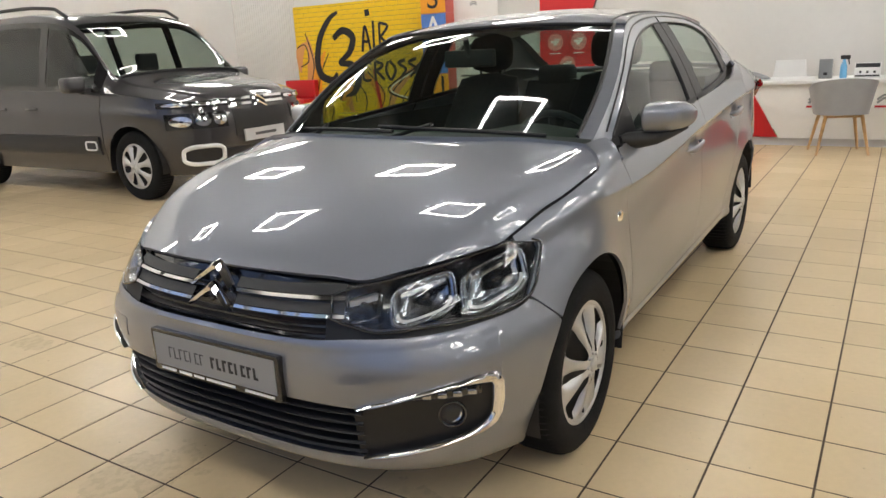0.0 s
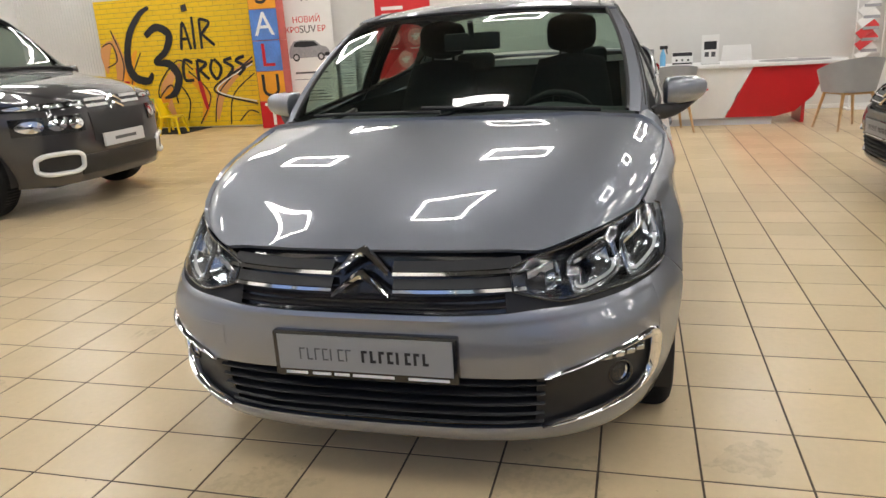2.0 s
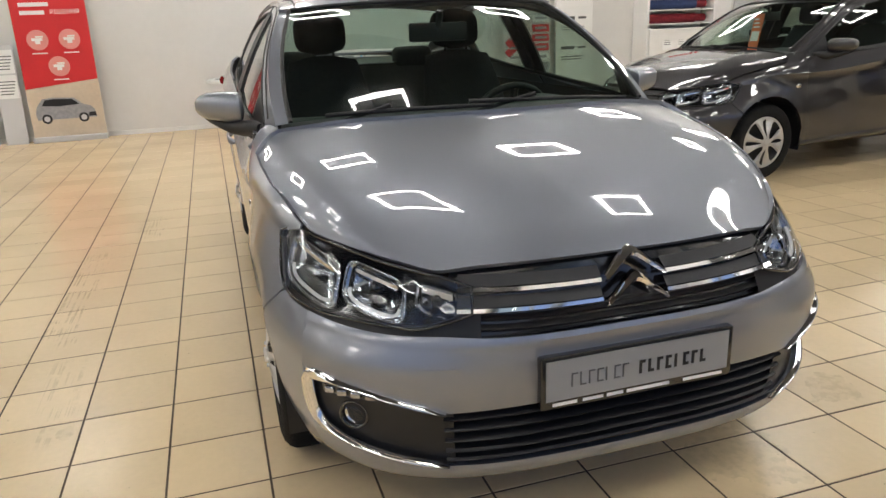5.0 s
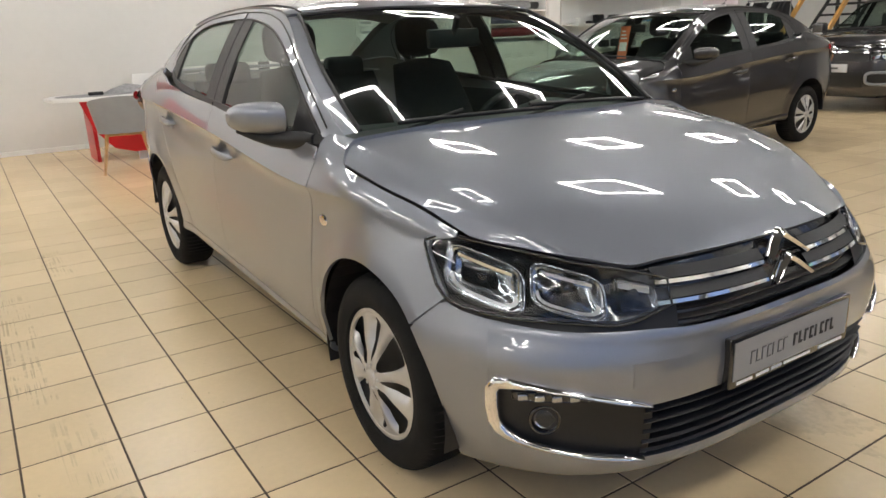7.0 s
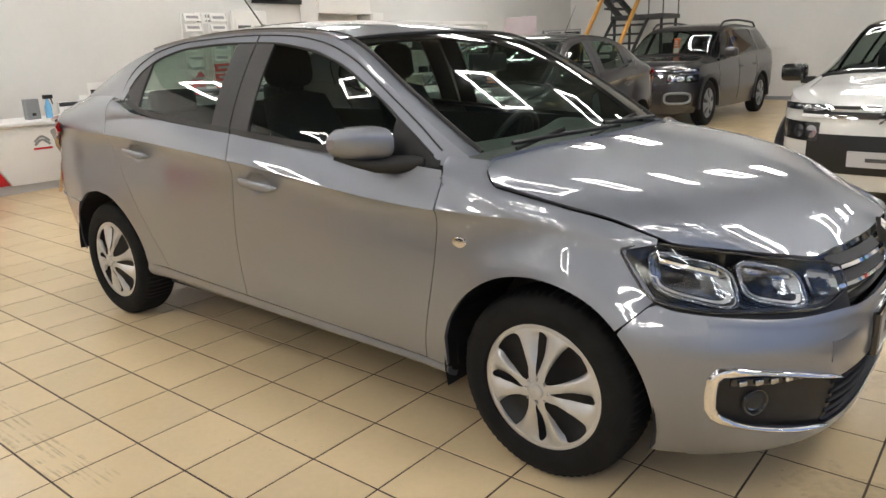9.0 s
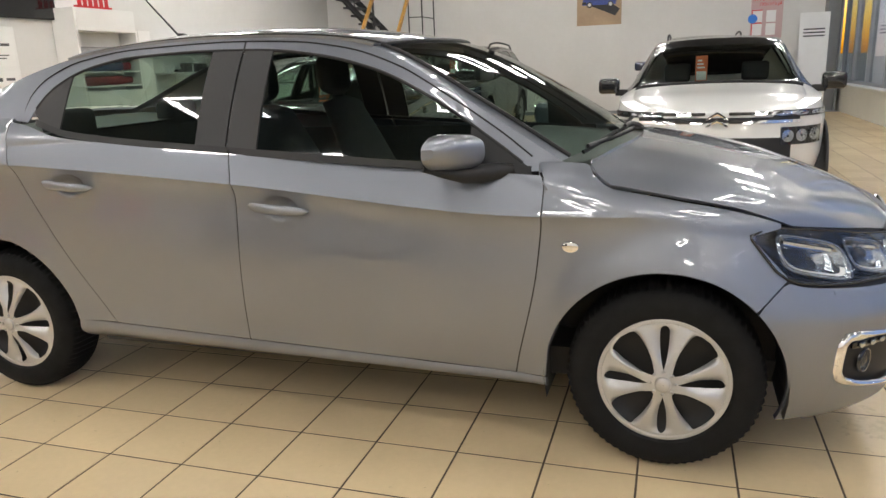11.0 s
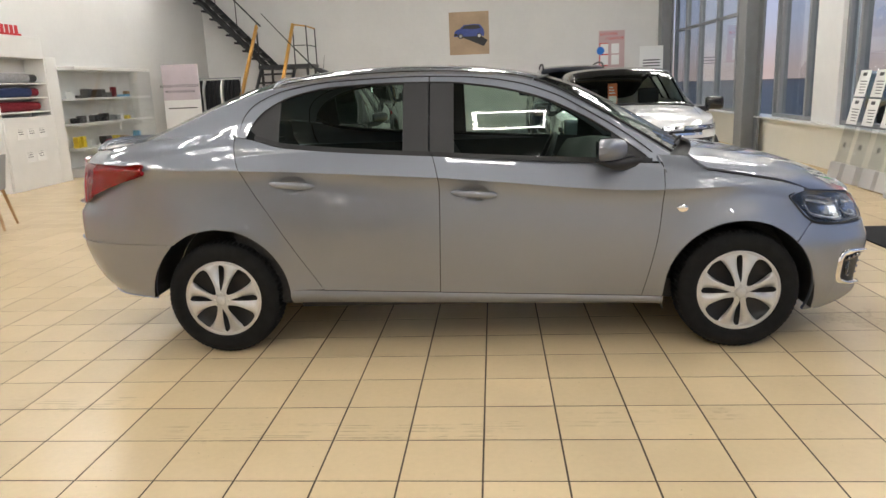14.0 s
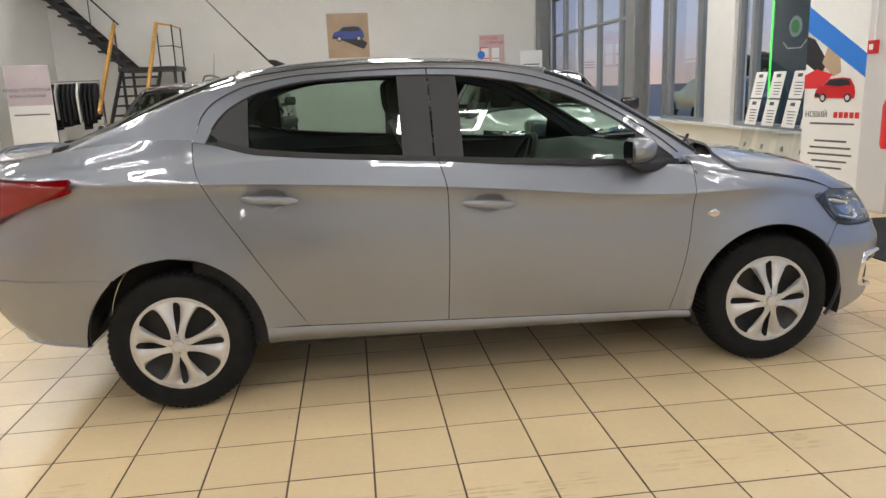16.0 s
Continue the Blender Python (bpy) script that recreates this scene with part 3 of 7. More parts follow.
# flames and loops first, then the black strokes on top of them
for k, pts in enumerate([[(.05, .25), (.12, .5), (.10, .75)], [(.2, .1), (.16, .4), (.24, .62)], [(.45, .05), (.40, .3), (.52, .5)], [(.62, .05), (.66, .25), (.55, .42)], [(.72, .06), (.78, .3), (.98, .5)], [(.33, .06), (.37, .2), (.45, .32)], [(.02, .45), (.03, .62), (.09, .70)]]):
    ST(pts, [.03, .22, .04], ORANGE if k % 2 else mat("flame_tan", (.70, .33, .12), .6), dx=.0006 * k)
for k, pts in enumerate([[(.05, .22), (.14, .5), (.09, .78)], [(.13, .15), (.19, .42), (.27, .6)], [(.40, .03), (.35, .3), (.50, .52), (.60, .45)], [(.60, .03), (.69, .25), (.57, .44)], [(.70, .04), (.76, .28), (.99, .52)], [(.80, .02), (.84, .24), (.99, .40)], [(.30, .06), (.34, .22), (.44, .34), (.47, .2)], [(.01, .66), (.08, .68), (.10, .55), (.03, .5)], [(.52, .06), (.55, .22), (.49, .36)], [(.25, .04), (.29, .2), (.24, .3)], [(.86, .04), (.93, .12), (.99, .1)]]):
    ST(pts, .022, INKBLACK, wob=.3, dx=.005)
ST([(.66, .14), (.64, .3), (.62, .46)], [.05, .09, .02], RED, dx=.0055)
# arrow outline in white and black
ST([(.99, .49), (.72, .29), (.99, .17)], .03, INKBLACK, 30, 0, .0055)
ST([(.985, .47), (.74, .29), (.985, .19)], .022, PAPER, 30, 0, .0062)
# the big black swash, the hook beside it, and rows of blocky brush marks
ST([(.37, .93), (.30, .88), (.215, .74), (.175, .55), (.20, .42), (.29, .38), (.33, .44)], [.05, .10, .13, .14, .16, .13, .05], INKBLACK, 60, .1, .007)
ST([(.32, .72), (.40, .78), (.475, .72), (.44, .60), (.36, .52), (.45, .50), (.50, .40), (.46, .28), (.385, .24)], [.10, .13, .14, .12, .08, .14, .15, .12, .03], INKBLACK, 70, .1, .0075)
for pts in [[(.545, .60), (.575, .80), (.61, .60)], [(.552, .68), (.602, .68)], [(.635, .60), (.640, .84)], [(.68, .60), (.685, .82)], [(.685, .82), (.745, .79), (.69, .71)], [(.69, .71), (.765, .62)]]:
    ST(pts, .05, INKBLACK, 16, .15, .007)
ST([(.596, .93), (.602, .88)], [.10, .11], INKBLACK, 8, .1, .007)
for pts in [[(.605, .50), (.55, .52), (.54, .38), (.60, .37)], [(.63, .36), (.635, .52)], [(.635, .52), (.69, .49), (.64, .44)], [(.645, .44), (.70, .37)], [(.735, .52), (.715, .44), (.75, .37), (.785, .45), (.745, .52)], [(.86, .52), (.81, .50), (.86, .45), (.82, .38)], [(.94, .53), (.885, .50), (.935, .45), (.89, .39)]]:
    ST(pts, .055, INKBLACK, 20, .15, .0078)

# dark play mat, small red block seat, yellow table and chairs
tagged(link("play_mat", box(-7.55, -6.7, -8.9, -6.5, .001, .012, .003), MATM), "dark play mat before the mural", "mat")
rb = thing("red_block_seat", "red padded block seat beside the mural", "seat")
part("seat_block", box(-7.52, -7.05, -8.75, -8.0, .0, .52, .03, 3), RED, rb, smooth=True, angle=40)
part("seat_back", box(-7.54, -7.40, -8.75, -8.0, .52, .86, .03, 3), RED, rb, smooth=True, angle=40)
yt = thing("kids_table", "yellow plastic children's table with a cup on it", "table", at=pose(-6.95, -7.35, 0))
part("tabletop", slab(rounded(-.28, .28, -.30, .30, .06), .44, .48, .01), YELLOWP, yt)
for sx in (-1, 1):
    for sy in (-1, 1):
        part("leg", tube([(sx * .22, sy * .24, .44), (sx * .27, sy * .29, .005)], [.030, .022], 8), YELLOWP, yt, smooth=True)
def kids_chair(x, y, rz):
    t = thing("kids_chair", "small yellow plastic children's chair", "chair", "children's chairs", at=pose(x, y, 0, 0, 0, rz))
    part("seat", slab(rounded(-.15, .15, -.16, .16, .05), .27, .30, .008), YELLOWP, t)
    rows = [[(-.14 - .07 * v ** 1.2 - .03 * (1 - (u) ** 2), u * .15 * (1 - .2 * v * v), .28 + .30 * v) for u in span(-1, 1, 10)] for v in span(0, 1, 8)]
    bm = grid_mesh(rows)
    thicken(bm, .018)
    part("backrest", bm, YELLOWP, t, smooth=True, angle=40)
    for sx in (-1, 1):
        for sy in (-1, 1):
            part("leg", tube([(sx * .12, sy * .13, .275), (sx * .17, sy * .18, .004)], [.028, .02], 8), YELLOWP, t, smooth=True)
    return t
kids_chair(-6.75, -6.72, 100)
cup = thing("play_cup", "small green toy cup on the yellow table", "cup")
b = lathe([(.03, 0), (.04, .09), (.036, .09), (.028, .005), (.001, .005)], 20, axis="z")
b.transform(Matrix.Translation((-6.95, -7.2, .481)))
part("cup_body", b, mat("toy_green", (.1, .4, .2), .4), cup, smooth=True, angle=40)

# stacked letter cubes spelling a greeting
CUB = [("T", 0.0, .435, RED, PAPER), ("U", .437, .480, ORANGE, INKBLACK), ("L", .919, .480, BLUEM, REDPRINT), ("A", 1.401, .480, BLUEM, PAPER), ("S", 1.883, .480, ORANGE, INKBLACK)]
for ch, z, hh, m, ink in CUB:
    cube = thing("letter_cube", f"printed letter cube in a stacked tower with the letter {ch}", "letter cube", "stacked letter cubes")
    part("cube_side", box(-7.52, -7.165, -5.30, -4.815, z, z + hh, .006), PINKP, cube)
    part("cube_face", box(-7.166, -7.156, -5.295, -4.82, z + .005, z + hh - .005), m, cube)
    text(ch, .52, on_west(-7.154, -5.06, z + hh / 2 - .005), ink, cube, "letter", .004)

# roll-up banners
def banner(name, label, x, y0, y1, top, face, lean=0.0):
    t = thing(name, label, "banner", "roll-up banners")
    part("banner_base", box(x - .08, x + .10, y0 - .01, y1 + .01, 0.0, .07, .015, 3), PALEGREY, t, smooth=True, angle=40)
    part("banner_sheet", box(x - .006, x, y0, y1, .07, top), face, t)
    part("banner_rail", box(x - .014, x + .010, y0 - .005, y1 + .005, top, top + .025, .005), PALEGREY, t)
    part("banner_pole", tube([(x - .03, (y0 + y1) / 2, .06), (x - .03, (y0 + y1) / 2, top + .01)], .010, 8), STEEL, t)
    return t

def bars_on(parent, x, rows, m, name="lettering"):
    """Rows of plain bars for small writing: (y0, y1, z, height)."""
    bm = bmesh.new()
    for y0, y1, z, hh in rows:
        box(x, x + .0025, y0, y1, z, z + hh, bm=bm)
    return part(name, bm, m, parent)

def flat_car(parent, f, w, m):
    """A printed picture of a car: body, glass and wheels as flat shapes; f places (u, v) of the picture."""
    o = lambda pts, d: [f(u * w, v * w, d) for u, v in pts]
    def sheet(pts, d, mm, name):
        bm = bmesh.new()
        bm.faces.new([bm.verts.new(p) for p in o(pts, d)])
        thicken(bm, .0006)
        part(name, bm, mm, parent)
    sheet([(-.5, .08), (-.48, .22), (-.42, .29), (-.30, .32), (-.16, .44), (.18, .46), (.36, .44), (.47, .30), (.5, .18), (.48, .07)], .0045, m, "printed_car")
    sheet([(-.24, .325), (-.13, .42), (.17, .435), (.32, .42), (.38, .32), (.1, .30)], .008, INKBLACK, "printed_glass")
    for u in (-.28, .33):
        sheet([(u + .085 * math.cos(a), .085 + .085 * math.sin(a)) for a in [2 * math.pi * k / 18 for k in range(18)]], .008, INKBLACK, "printed_wheel")
        sheet([(u + .05 * math.cos(a), .085 + .05 * math.sin(a)) for a in [2 * math.pi * k / 18 for k in range(18)]], .0115, PALEGREY, "printed_rim")
    sheet([(-.5, .10), (-.49, .17), (-.38, .17), (-.36, .10)], .008, INKBLACK, "printed_grille")

ban = banner("rollup_banner", "white roll-up banner with red lettering and a printed car", -7.42, -4.88, -4.0, 2.12, PAPER)
text("НОВИЙ", .135, on_west(-7.418, -4.44, 1.68), REDPRINT, ban)
text("КРО", .125, on_west(-7.418, -4.70, 1.53), REDPRINT, ban)
text("SUV", .165, on_west(-7.418, -4.43, 1.53), INK, ban)
text("ЕР", .125, on_west(-7.418, -4.19, 1.53), REDPRINT, ban)
flat_car(ban, lambda u, v, d: (-7.42 + d, -4.44 - u, 1.04 + v), .72, CARGREY)
bars_on(ban, -7.42, [(-4.72, -4.16, .84, .03), (-4.75, -4.10, .745, .008), (-4.62, -4.25, .55, .016), (-4.66, -4.2, .50, .016), (-4.72, -4.12, .45, .016), (-4.72, -4.12, .40, .016), (-4.55, -4.3, .16, .012)], INK)
for k in range(2):
    ch = part("emblem_mark", stroke([(-4.50, 2.0 - .03 * k), (-4.44, 2.03 - .03 * k), (-4.38, 2.0 - .03 * k)], .016, -7.4195, 12), STEEL, ban)

for k, y in enumerate((-3.80, -3.46)):
    st = thing("leaflet_stand", "grey leaning leaflet stand with printed sheets", "leaflet stand", "leaflet stands")
    m = Matrix.Translation((-7.36, y, 0)) @ Matrix.Rotation(radians(-6), 4, "Y")
    b = box(-.01, .012, -.13, .13, .0, 1.28, .004)
    b.transform(m)
    part("stand_board", b, PALEGREY, st)
    for z in (.92, .60):
        b = box(.014, .018, -.115, .115, z, z + .30)
        b.transform(m)
        part("sheet", b, PAPER, st)
        b = bmesh.new()
        for q in range(5):
            box(.018, .020, -.09, .06 + .01 * q, z + .05 + .04 * q, z + .062 + .04 * q, bm=b)
        b.transform(m)
        part("lettering", b, INK, st)

red = banner("rollup_banner", "red and beige roll-up banner with pale icons and a car", -7.40, -3.26, -2.36, 2.06, BEIGEP)
bm = bmesh.new()
bm.faces.new([bm.verts.new(p) for p in ((-7.396, -3.255, .70), (-7.396, -2.365, .80), (-7.396, -2.365, 2.055), (-7.396, -3.255, 2.055))])
thicken(bm, .002)
part("red_field", bm, REDPRINT, red)
text("РІШЕННЯ", .075, on_west(-7.394, -2.62, 1.66), PAPER, red)
bars_on(red, -7.3955, [(-3.15, -2.86, 1.635, .05), (-3.15, -2.80, 1.735, .05)], PAPER)
for y, z in ((-3.0, 1.32), (-2.62, 1.32), (-2.80, .98)):
    b = lathe([(.001, 0), (.125, 0), (.13, -.003), (.13, -.004)], 32, axis="z")
    b.transform(Matrix.Translation((-7.392, y, z)) @ Matrix.Rotation(radians(90), 4, "Y"))
    part("icon_disc", b, PINKISH, red)
    bars_on(red, -7.3905, [(y - .07, y + .06, z - .01, .035), (y - .03, y + .03, z - .05, .04), (y - .02, y + .07, z + .03, .02)], PAPER, "icon")
    bars_on(red, -7.394, [(y - .09, y + .09, z - .175, .014)], PAPER)
flat_car(red, lambda u, v, d: (-7.398 + d, -2.82 - u, .24 + v), .74, CARGREY)

# ---- the long desk
desk = thing("reception_desk", "long white desk with red slanted panels", "desk")
part("desktop", slab([(-6.78, -.62), (-6.72, -.86), (-6.40, -.98), (-6.05, -.92), (-5.92, -.62), (-5.92, 2.75), (-6.05, 3.15), (-6.40, 3.25), (-6.72, 3.1), (-6.78, 2.8)], .715, .755, .012), WHITE, desk, smooth=True, angle=40)
part("front_panel", slab([(.43, .09), (1.78, .09), (2.08, .71), (.08, .71)], -6.03, -6.0, axis="x"), WHITE, desk)
part("red_panel", slab([(1.80, .10), (2.38, .10), (2.60, .16), (2.80, .34), (2.95, .71), (2.10, .71)], -6.035, -6.005, axis="x"), RED, desk)
part("red_panel", slab([(.41, .10), (-.15, .10), (-.36, .16), (-.55, .38), (-.66, .71), (.06, .71)], -6.035, -6.005, axis="x"), RED, desk)
part("plinth", box(-6.10, -6.05, -.1, 2.35, .0, .10), PALEGREY, desk)
for y0 in (-.55, 2.70):
    part("end_panel", box(-6.70, -6.15, y0, y0 + .04, 0, .715), RED, desk)
for y in (.80, 1.48):
    for z in (.56, .525):
        part("emblem", stroke([(y - .08, z - .03), (y, z + .025), (y + .08, z - .03)], .024, -6.0, 12), STEEL, desk)
    bars_on(desk, -6.0, [(y - .10, y + .10, .445, .022)], RED)
for y in (-.45, 2.62):
    b = lathe([(.001, .004), (.40, .004), (.42, .002), (.42, 0)], 40, axis="z")
    b.transform(Matrix.Translation((-6.33, y, .7555)) @ Matrix.Diagonal((.7, 1, 1, 1)))
    tagged(part("desk_pad", b, STEEL, desk), "dark grey oval desk pad")

def shell_chair(x, y, rz):
    """Grey moulded shell chair on four oak legs; faces +x before turning."""
    t = thing("shell_chair", "grey moulded shell chair on four oak legs", "chair", "chairs at the desk", at=pose(x, y, 0, 0, 0, rz))
    rows = []
    for k in range(15):
        v = k / 14
        row = []
        for j in range(25):
            a = math.pi * (-.80 + 1.60 * j / 24)
            r = .245 + .055 * v
            back = (1 - math.cos(a)) / 2
            hgt = .445 + v * (.16 + .20 * (0.5 + .5 * math.cos(a)) ** .8)
            sq = 1 / (abs(math.cos(a)) ** 3 + abs(math.sin(a)) ** 3) ** (1 / 3)
            row.append((-r * sq * math.cos(a) * .95, r * sq * math.sin(a) * 1.06, hgt - .02 * (1 - v) ** 2))
        rows.append(row)
    bm = grid_mesh(rows)
    thicken(bm, .014)
    part("shell_back", bm, GREYSHELL, t, smooth=True, angle=60)
    part("seat", slab([(-.235 * math.cos(a) / (abs(math.cos(a)) ** 3 + abs(math.sin(a)) ** 3) ** (1 / 3), .255 * math.sin(a) / (abs(math.cos(a)) ** 3 + abs(math.sin(a)) ** 3) ** (1 / 3)) for a in [2 * math.pi * k / 32 for k in range(32)]], .425, .452, .008), GREYSHELL, t, smooth=True, angle=40)
    for sy in (-1, 1):
        part("leg", tube([(.17, sy * .17, .43), (.235, sy * .25, .004)], [.019, .014], 8), OAK, t, smooth=True)
        part("leg", tube([(-.17, sy * .17, .43), (-.25, sy * .25, .004)], [.019, .014], 8), OAK, t, smooth=True)
        part("rail", tube([(.17, sy * .17, .415), (-.17, sy * .17, .415)], .015, 8), OAK, t, smooth=True)
        part("rail", tube([(sy * .17, -.17, .41), (sy * .17, .17, .41)], .015, 8), OAK, t, smooth=True)
    return t

ch = shell_chair(-5.25, -.36, 170)
copy_thing(ch, pose(-5.55, 1.08, 0, 0, 0, 195))
copy_thing(ch, pose(-5.50, 3.05, 0, 0, 0, 200))

def white_chair(x, y):
    t = thing("office_chair", "white office chair behind the desk", "chair", "office chairs", at=pose(x, y, 0))
    rows = [[(-.03 * (1 - u * u) - .06 * v, u * (.21 - .03 * v * v), .52 + .42 * v) for u in span(-1, 1, 12)] for v in span(0, 1, 8)]
    bm = grid_mesh(rows)
    thicken(bm, .02)
    part("backrest", bm, WHITE, t, smooth=True, angle=40)
    part("seat", box(0, .45, -.22, .22, .45, .52, .025, 3), WHITE, t, smooth=True, angle=40)
    part("stem", tube([(.22, 0, .06), (.22, 0, .45)], .025, 8), DARKSTEEL, t)
    for k in range(5):
        a = 2 * math.pi * k / 5
        part("foot", tube([(.22, 0, .08), (.22 + .26 * math.cos(a), .26 * math.sin(a), .03)], .018, 6), DARKSTEEL, t)
    return t
wc = white_chair(-7.25, .35)
copy_thing(wc, pose(-7.25, 2.05, 0))

# things on the desk
DT = .756
it = thing("grey_speaker_box", "grey upright box standing on the desk", "box")
part("box_body", box(-6.30, -6.20, .78, .92, DT, DT + .22, .008), STEEL, it)
part("box_slot", box(-6.20, -6.196, .83, .87, DT + .04, DT + .07), INKBLACK, it)
it = thing("spray_bottle", "blue spray bottle with a black trigger", "bottle")
b = lathe([(.001, 0), (.035, 0), (.037, .02), (.036, .13), (.016, .19), (.014, .21), (.001, .21)], 20, axis="z")
b.transform(Matrix.Translation((-6.25, 1.03, DT)))
part("bottle_body", b, SPRAY, it, smooth=True, angle=40)
part("trigger", box(-6.275, -6.225, .99, 1.09, DT + .21, DT + .255, .01), BLACK, it)
part("trigger_lever", tube([(-6.25, 1.07, DT + .22), (-6.25, 1.085, DT + .15)], .007, 6), BLACK, it)
it = thing("desk_calendar", "white and black desk calendar on the desk", "calendar")
b = box(-.01, .01, -.13, .13, 0, .17, .004)
b.transform(Matrix.Translation((-6.22, 1.27, DT)) @ Matrix.Rotation(radians(-14), 4, "Y"))
part("calendar_sheet", b, PAPER, it)
b = box(.010, .013, -.12, .12, .115, .16)
box(.010, .013, -.12, .12, .012, .03, bm=b)
for q in (-.07, 0, .07):
    box(.010, .013, q - .012, q + .012, .05, .075, bm=b)
b.transform(Matrix.Translation((-6.22, 1.27, DT)) @ Matrix.Rotation(radians(-14), 4, "Y"))
part("calendar_print", b, INKBLACK, it)
it = thing("sheet_holder", "clear sheet holder with a printed notice", "holder")
part("holder_foot", box(-6.30, -6.18, 1.50, 1.72, DT, DT + .012), ACRYL, it)
part("notice", box(-6.245, -6.24, 1.50, 1.71, DT + .012, DT + .36), PAPER, it)
part("notice_photo", box(-6.24, -6.238, 1.53, 1.68, DT + .18, DT + .28), INKBLACK, it)
bars_on(it, -6.24, [(1.54, 1.59, DT + .09, .06), (1.62, 1.67, DT + .09, .06)], INK)
it = thing("folded_cloth", "crumpled grey cloth lying on the desk", "cloth")
bm = bmesh.new()
bmesh.ops.create_grid(bm, x_segments=24, y_segments=24, size=.5)
for v in bm.verts:
    u, w = v.co.x * 2, v.co.y * 2
    hgt = max(0, .09 * (1 - u * u) * (1 - w * w)) * (1 + .5 * noise.noise(Vector((u * 3, w * 3, 1)))) + .004
    v.co = Vector((-6.35 + .12 * u, -.05 + .30 * w, DT + .004 + hgt))
part("cloth", bm, GREYCLOTH, it, smooth=True)
it = thing("sunglasses_case", "small dark case on the desk pad", "case")
part("case_body", box(-6.28, -6.20, -.52, -.36, .762, .80, .014, 3), BLACK, it, smooth=True, angle=40)
it = thing("white_gadget", "small white device on the desk pad", "device")
part("gadget_body", box(-6.36, -6.28, 2.52, 2.64, .762, .785, .008), PAPER, it)

# wire card racks, white notice panel, wall sign and screen
def card_rack(x, y):
    t = thing("card_rack", "white wire rack holding printed cards", "rack", "card racks", at=pose(x, y, 0))
    for sy in (-.17, .17):
        part("rack_post", tube([(0, sy, .01), (0, sy, 2.0)], .010, 8), PAPER, t)
    part("rack_foot", box(-.12, .16, -.22, .22, 0, .02, .005), PAPER, t)
    rn = random.Random(int(y * 10))
    for k in range(9):
        z = .72 + .145 * k
        b = box(-.005, .02, -.14, .14, 0, .11, .003)
        b.transform(Matrix.Translation((.03, 0, z)) @ Matrix.Rotation(radians(-15), 4, "Y") @ (Matrix.Rotation(radians(rn.choice((0, 0, 38))), 4, "X") if y < 4 else Matrix.Identity(4)))
        part("card", b, (REDPRINT if k in (1, 2, 3) and rn.random() < .7 else PAPER), t)
        b = box(.021, .024, -.10, .10, .035, .075, .002)
        b.transform(Matrix.Translation((.03, 0, z)) @ Matrix.Rotation(radians(-15), 4, "Y"))
        part("card_print", b, CARGREY, t)
    return t
card_rack(-7.40, 3.72)
card_rack(-7.40, 4.16)
np_ = thing("notice_panel", "white free-standing panel with printed notices", "notice board")
part("panel_board", box(-7.48, -7.42, 4.45, 5.10, .05, 2.05, .01), WHITE, np_)
for k in range(3):
    part("notice", box(-7.42, -7.415, 4.50, 5.05, .60 + .46 * k, 1.0 + .46 * k), PAPER, np_)
    bars_on(np_, -7.415, [(4.54, 4.78, .86 + .46 * k, .05), (4.84, 4.98, .87 + .46 * k, .035), (4.54, 4.95, .74 + .46 * k, .015), (4.54, 4.9, .70 + .46 * k, .015)], INK)
part("panel_foot", box(-7.56, -7.30, 4.5, 5.05, 0, .05), STEEL, np_)
sg = thing("wall_sign", "small white wall sign with a dark emblem", "sign")
part("sign_board", box(XW, XW + .02, 3.9, 4.42, 1.86, 2.02), PAPER, sg)
part("sign_emblem", box(XW + .02, XW + .024, 3.92, 4.02, 1.88, 2.0), INKBLACK, sg)
bars_on(sg, XW + .02, [(4.08, 4.36, 1.95, .04), (4.08, 4.30, 1.89, .02)], INK)
tv = thing("wall_screen", "black flat screen on the wall", "screen")
part("screen_case", box(XW + .03, XW + .08, 4.95, 6.0, 2.18, 2.78, .008), BLACK, tv)
part("screen_panel", box(XW + .08, XW + .083, 4.97, 5.98, 2.20, 2.76), BLACKGLOSS, tv)
part("screen_mount", box(XW, XW + .03, 5.3, 5.6, 2.35, 2.6), DARKSTEEL, tv)

# brochure unit with cloth rolls
bu = thing("brochure_unit", "white display unit with cloth rolls and brochures", "display unit")
part("unit_back", box(-7.58, -7.50, 5.95, 7.55, 0, 2.35), WHITE, bu)
part("unit_side", box(-7.50, -7.16, 5.95, 5.99, 0, 2.35), WHITE, bu)
part("unit_side", box(-7.50, -7.16, 7.22, 7.26, 0, 2.05), WHITE, bu)
part("unit_panel", box(-7.19, -7.15, 7.26, 7.55, 0, 2.05, .006), WHITE, bu)
part("unit_panel", box(-7.19, -7.15, 6.0, 7.22, 0, 1.12, .006), WHITE, bu)
part("unit_header", box(-7.50, -7.15, 5.99, 7.22, 2.02, 2.35, .006), WHITE, bu)
for k, m in enumerate((WINE, NAVY, GREYCLOTH)):
    z = 1.28 + .22 * k
    part("unit_shelf", box(-7.50, -7.18, 5.99, 7.22, z - .10, z - .08), WHITE, bu)
    rl = thing("cloth_roll", "rolled cloth sample on the display shelf", "cloth roll", "cloth rolls")
    part("roll", tube([(-7.33, 6.05, z), (-7.33, 6.95, z)], .075, 18), m, rl, smooth=True, angle=50)
    part("roll_end", tube([(-7.33, 6.95, z), (-7.33, 7.15, z)], .06, 16), WINE if k < 2 else DARKSTEEL, rl, smooth=True, angle=50)
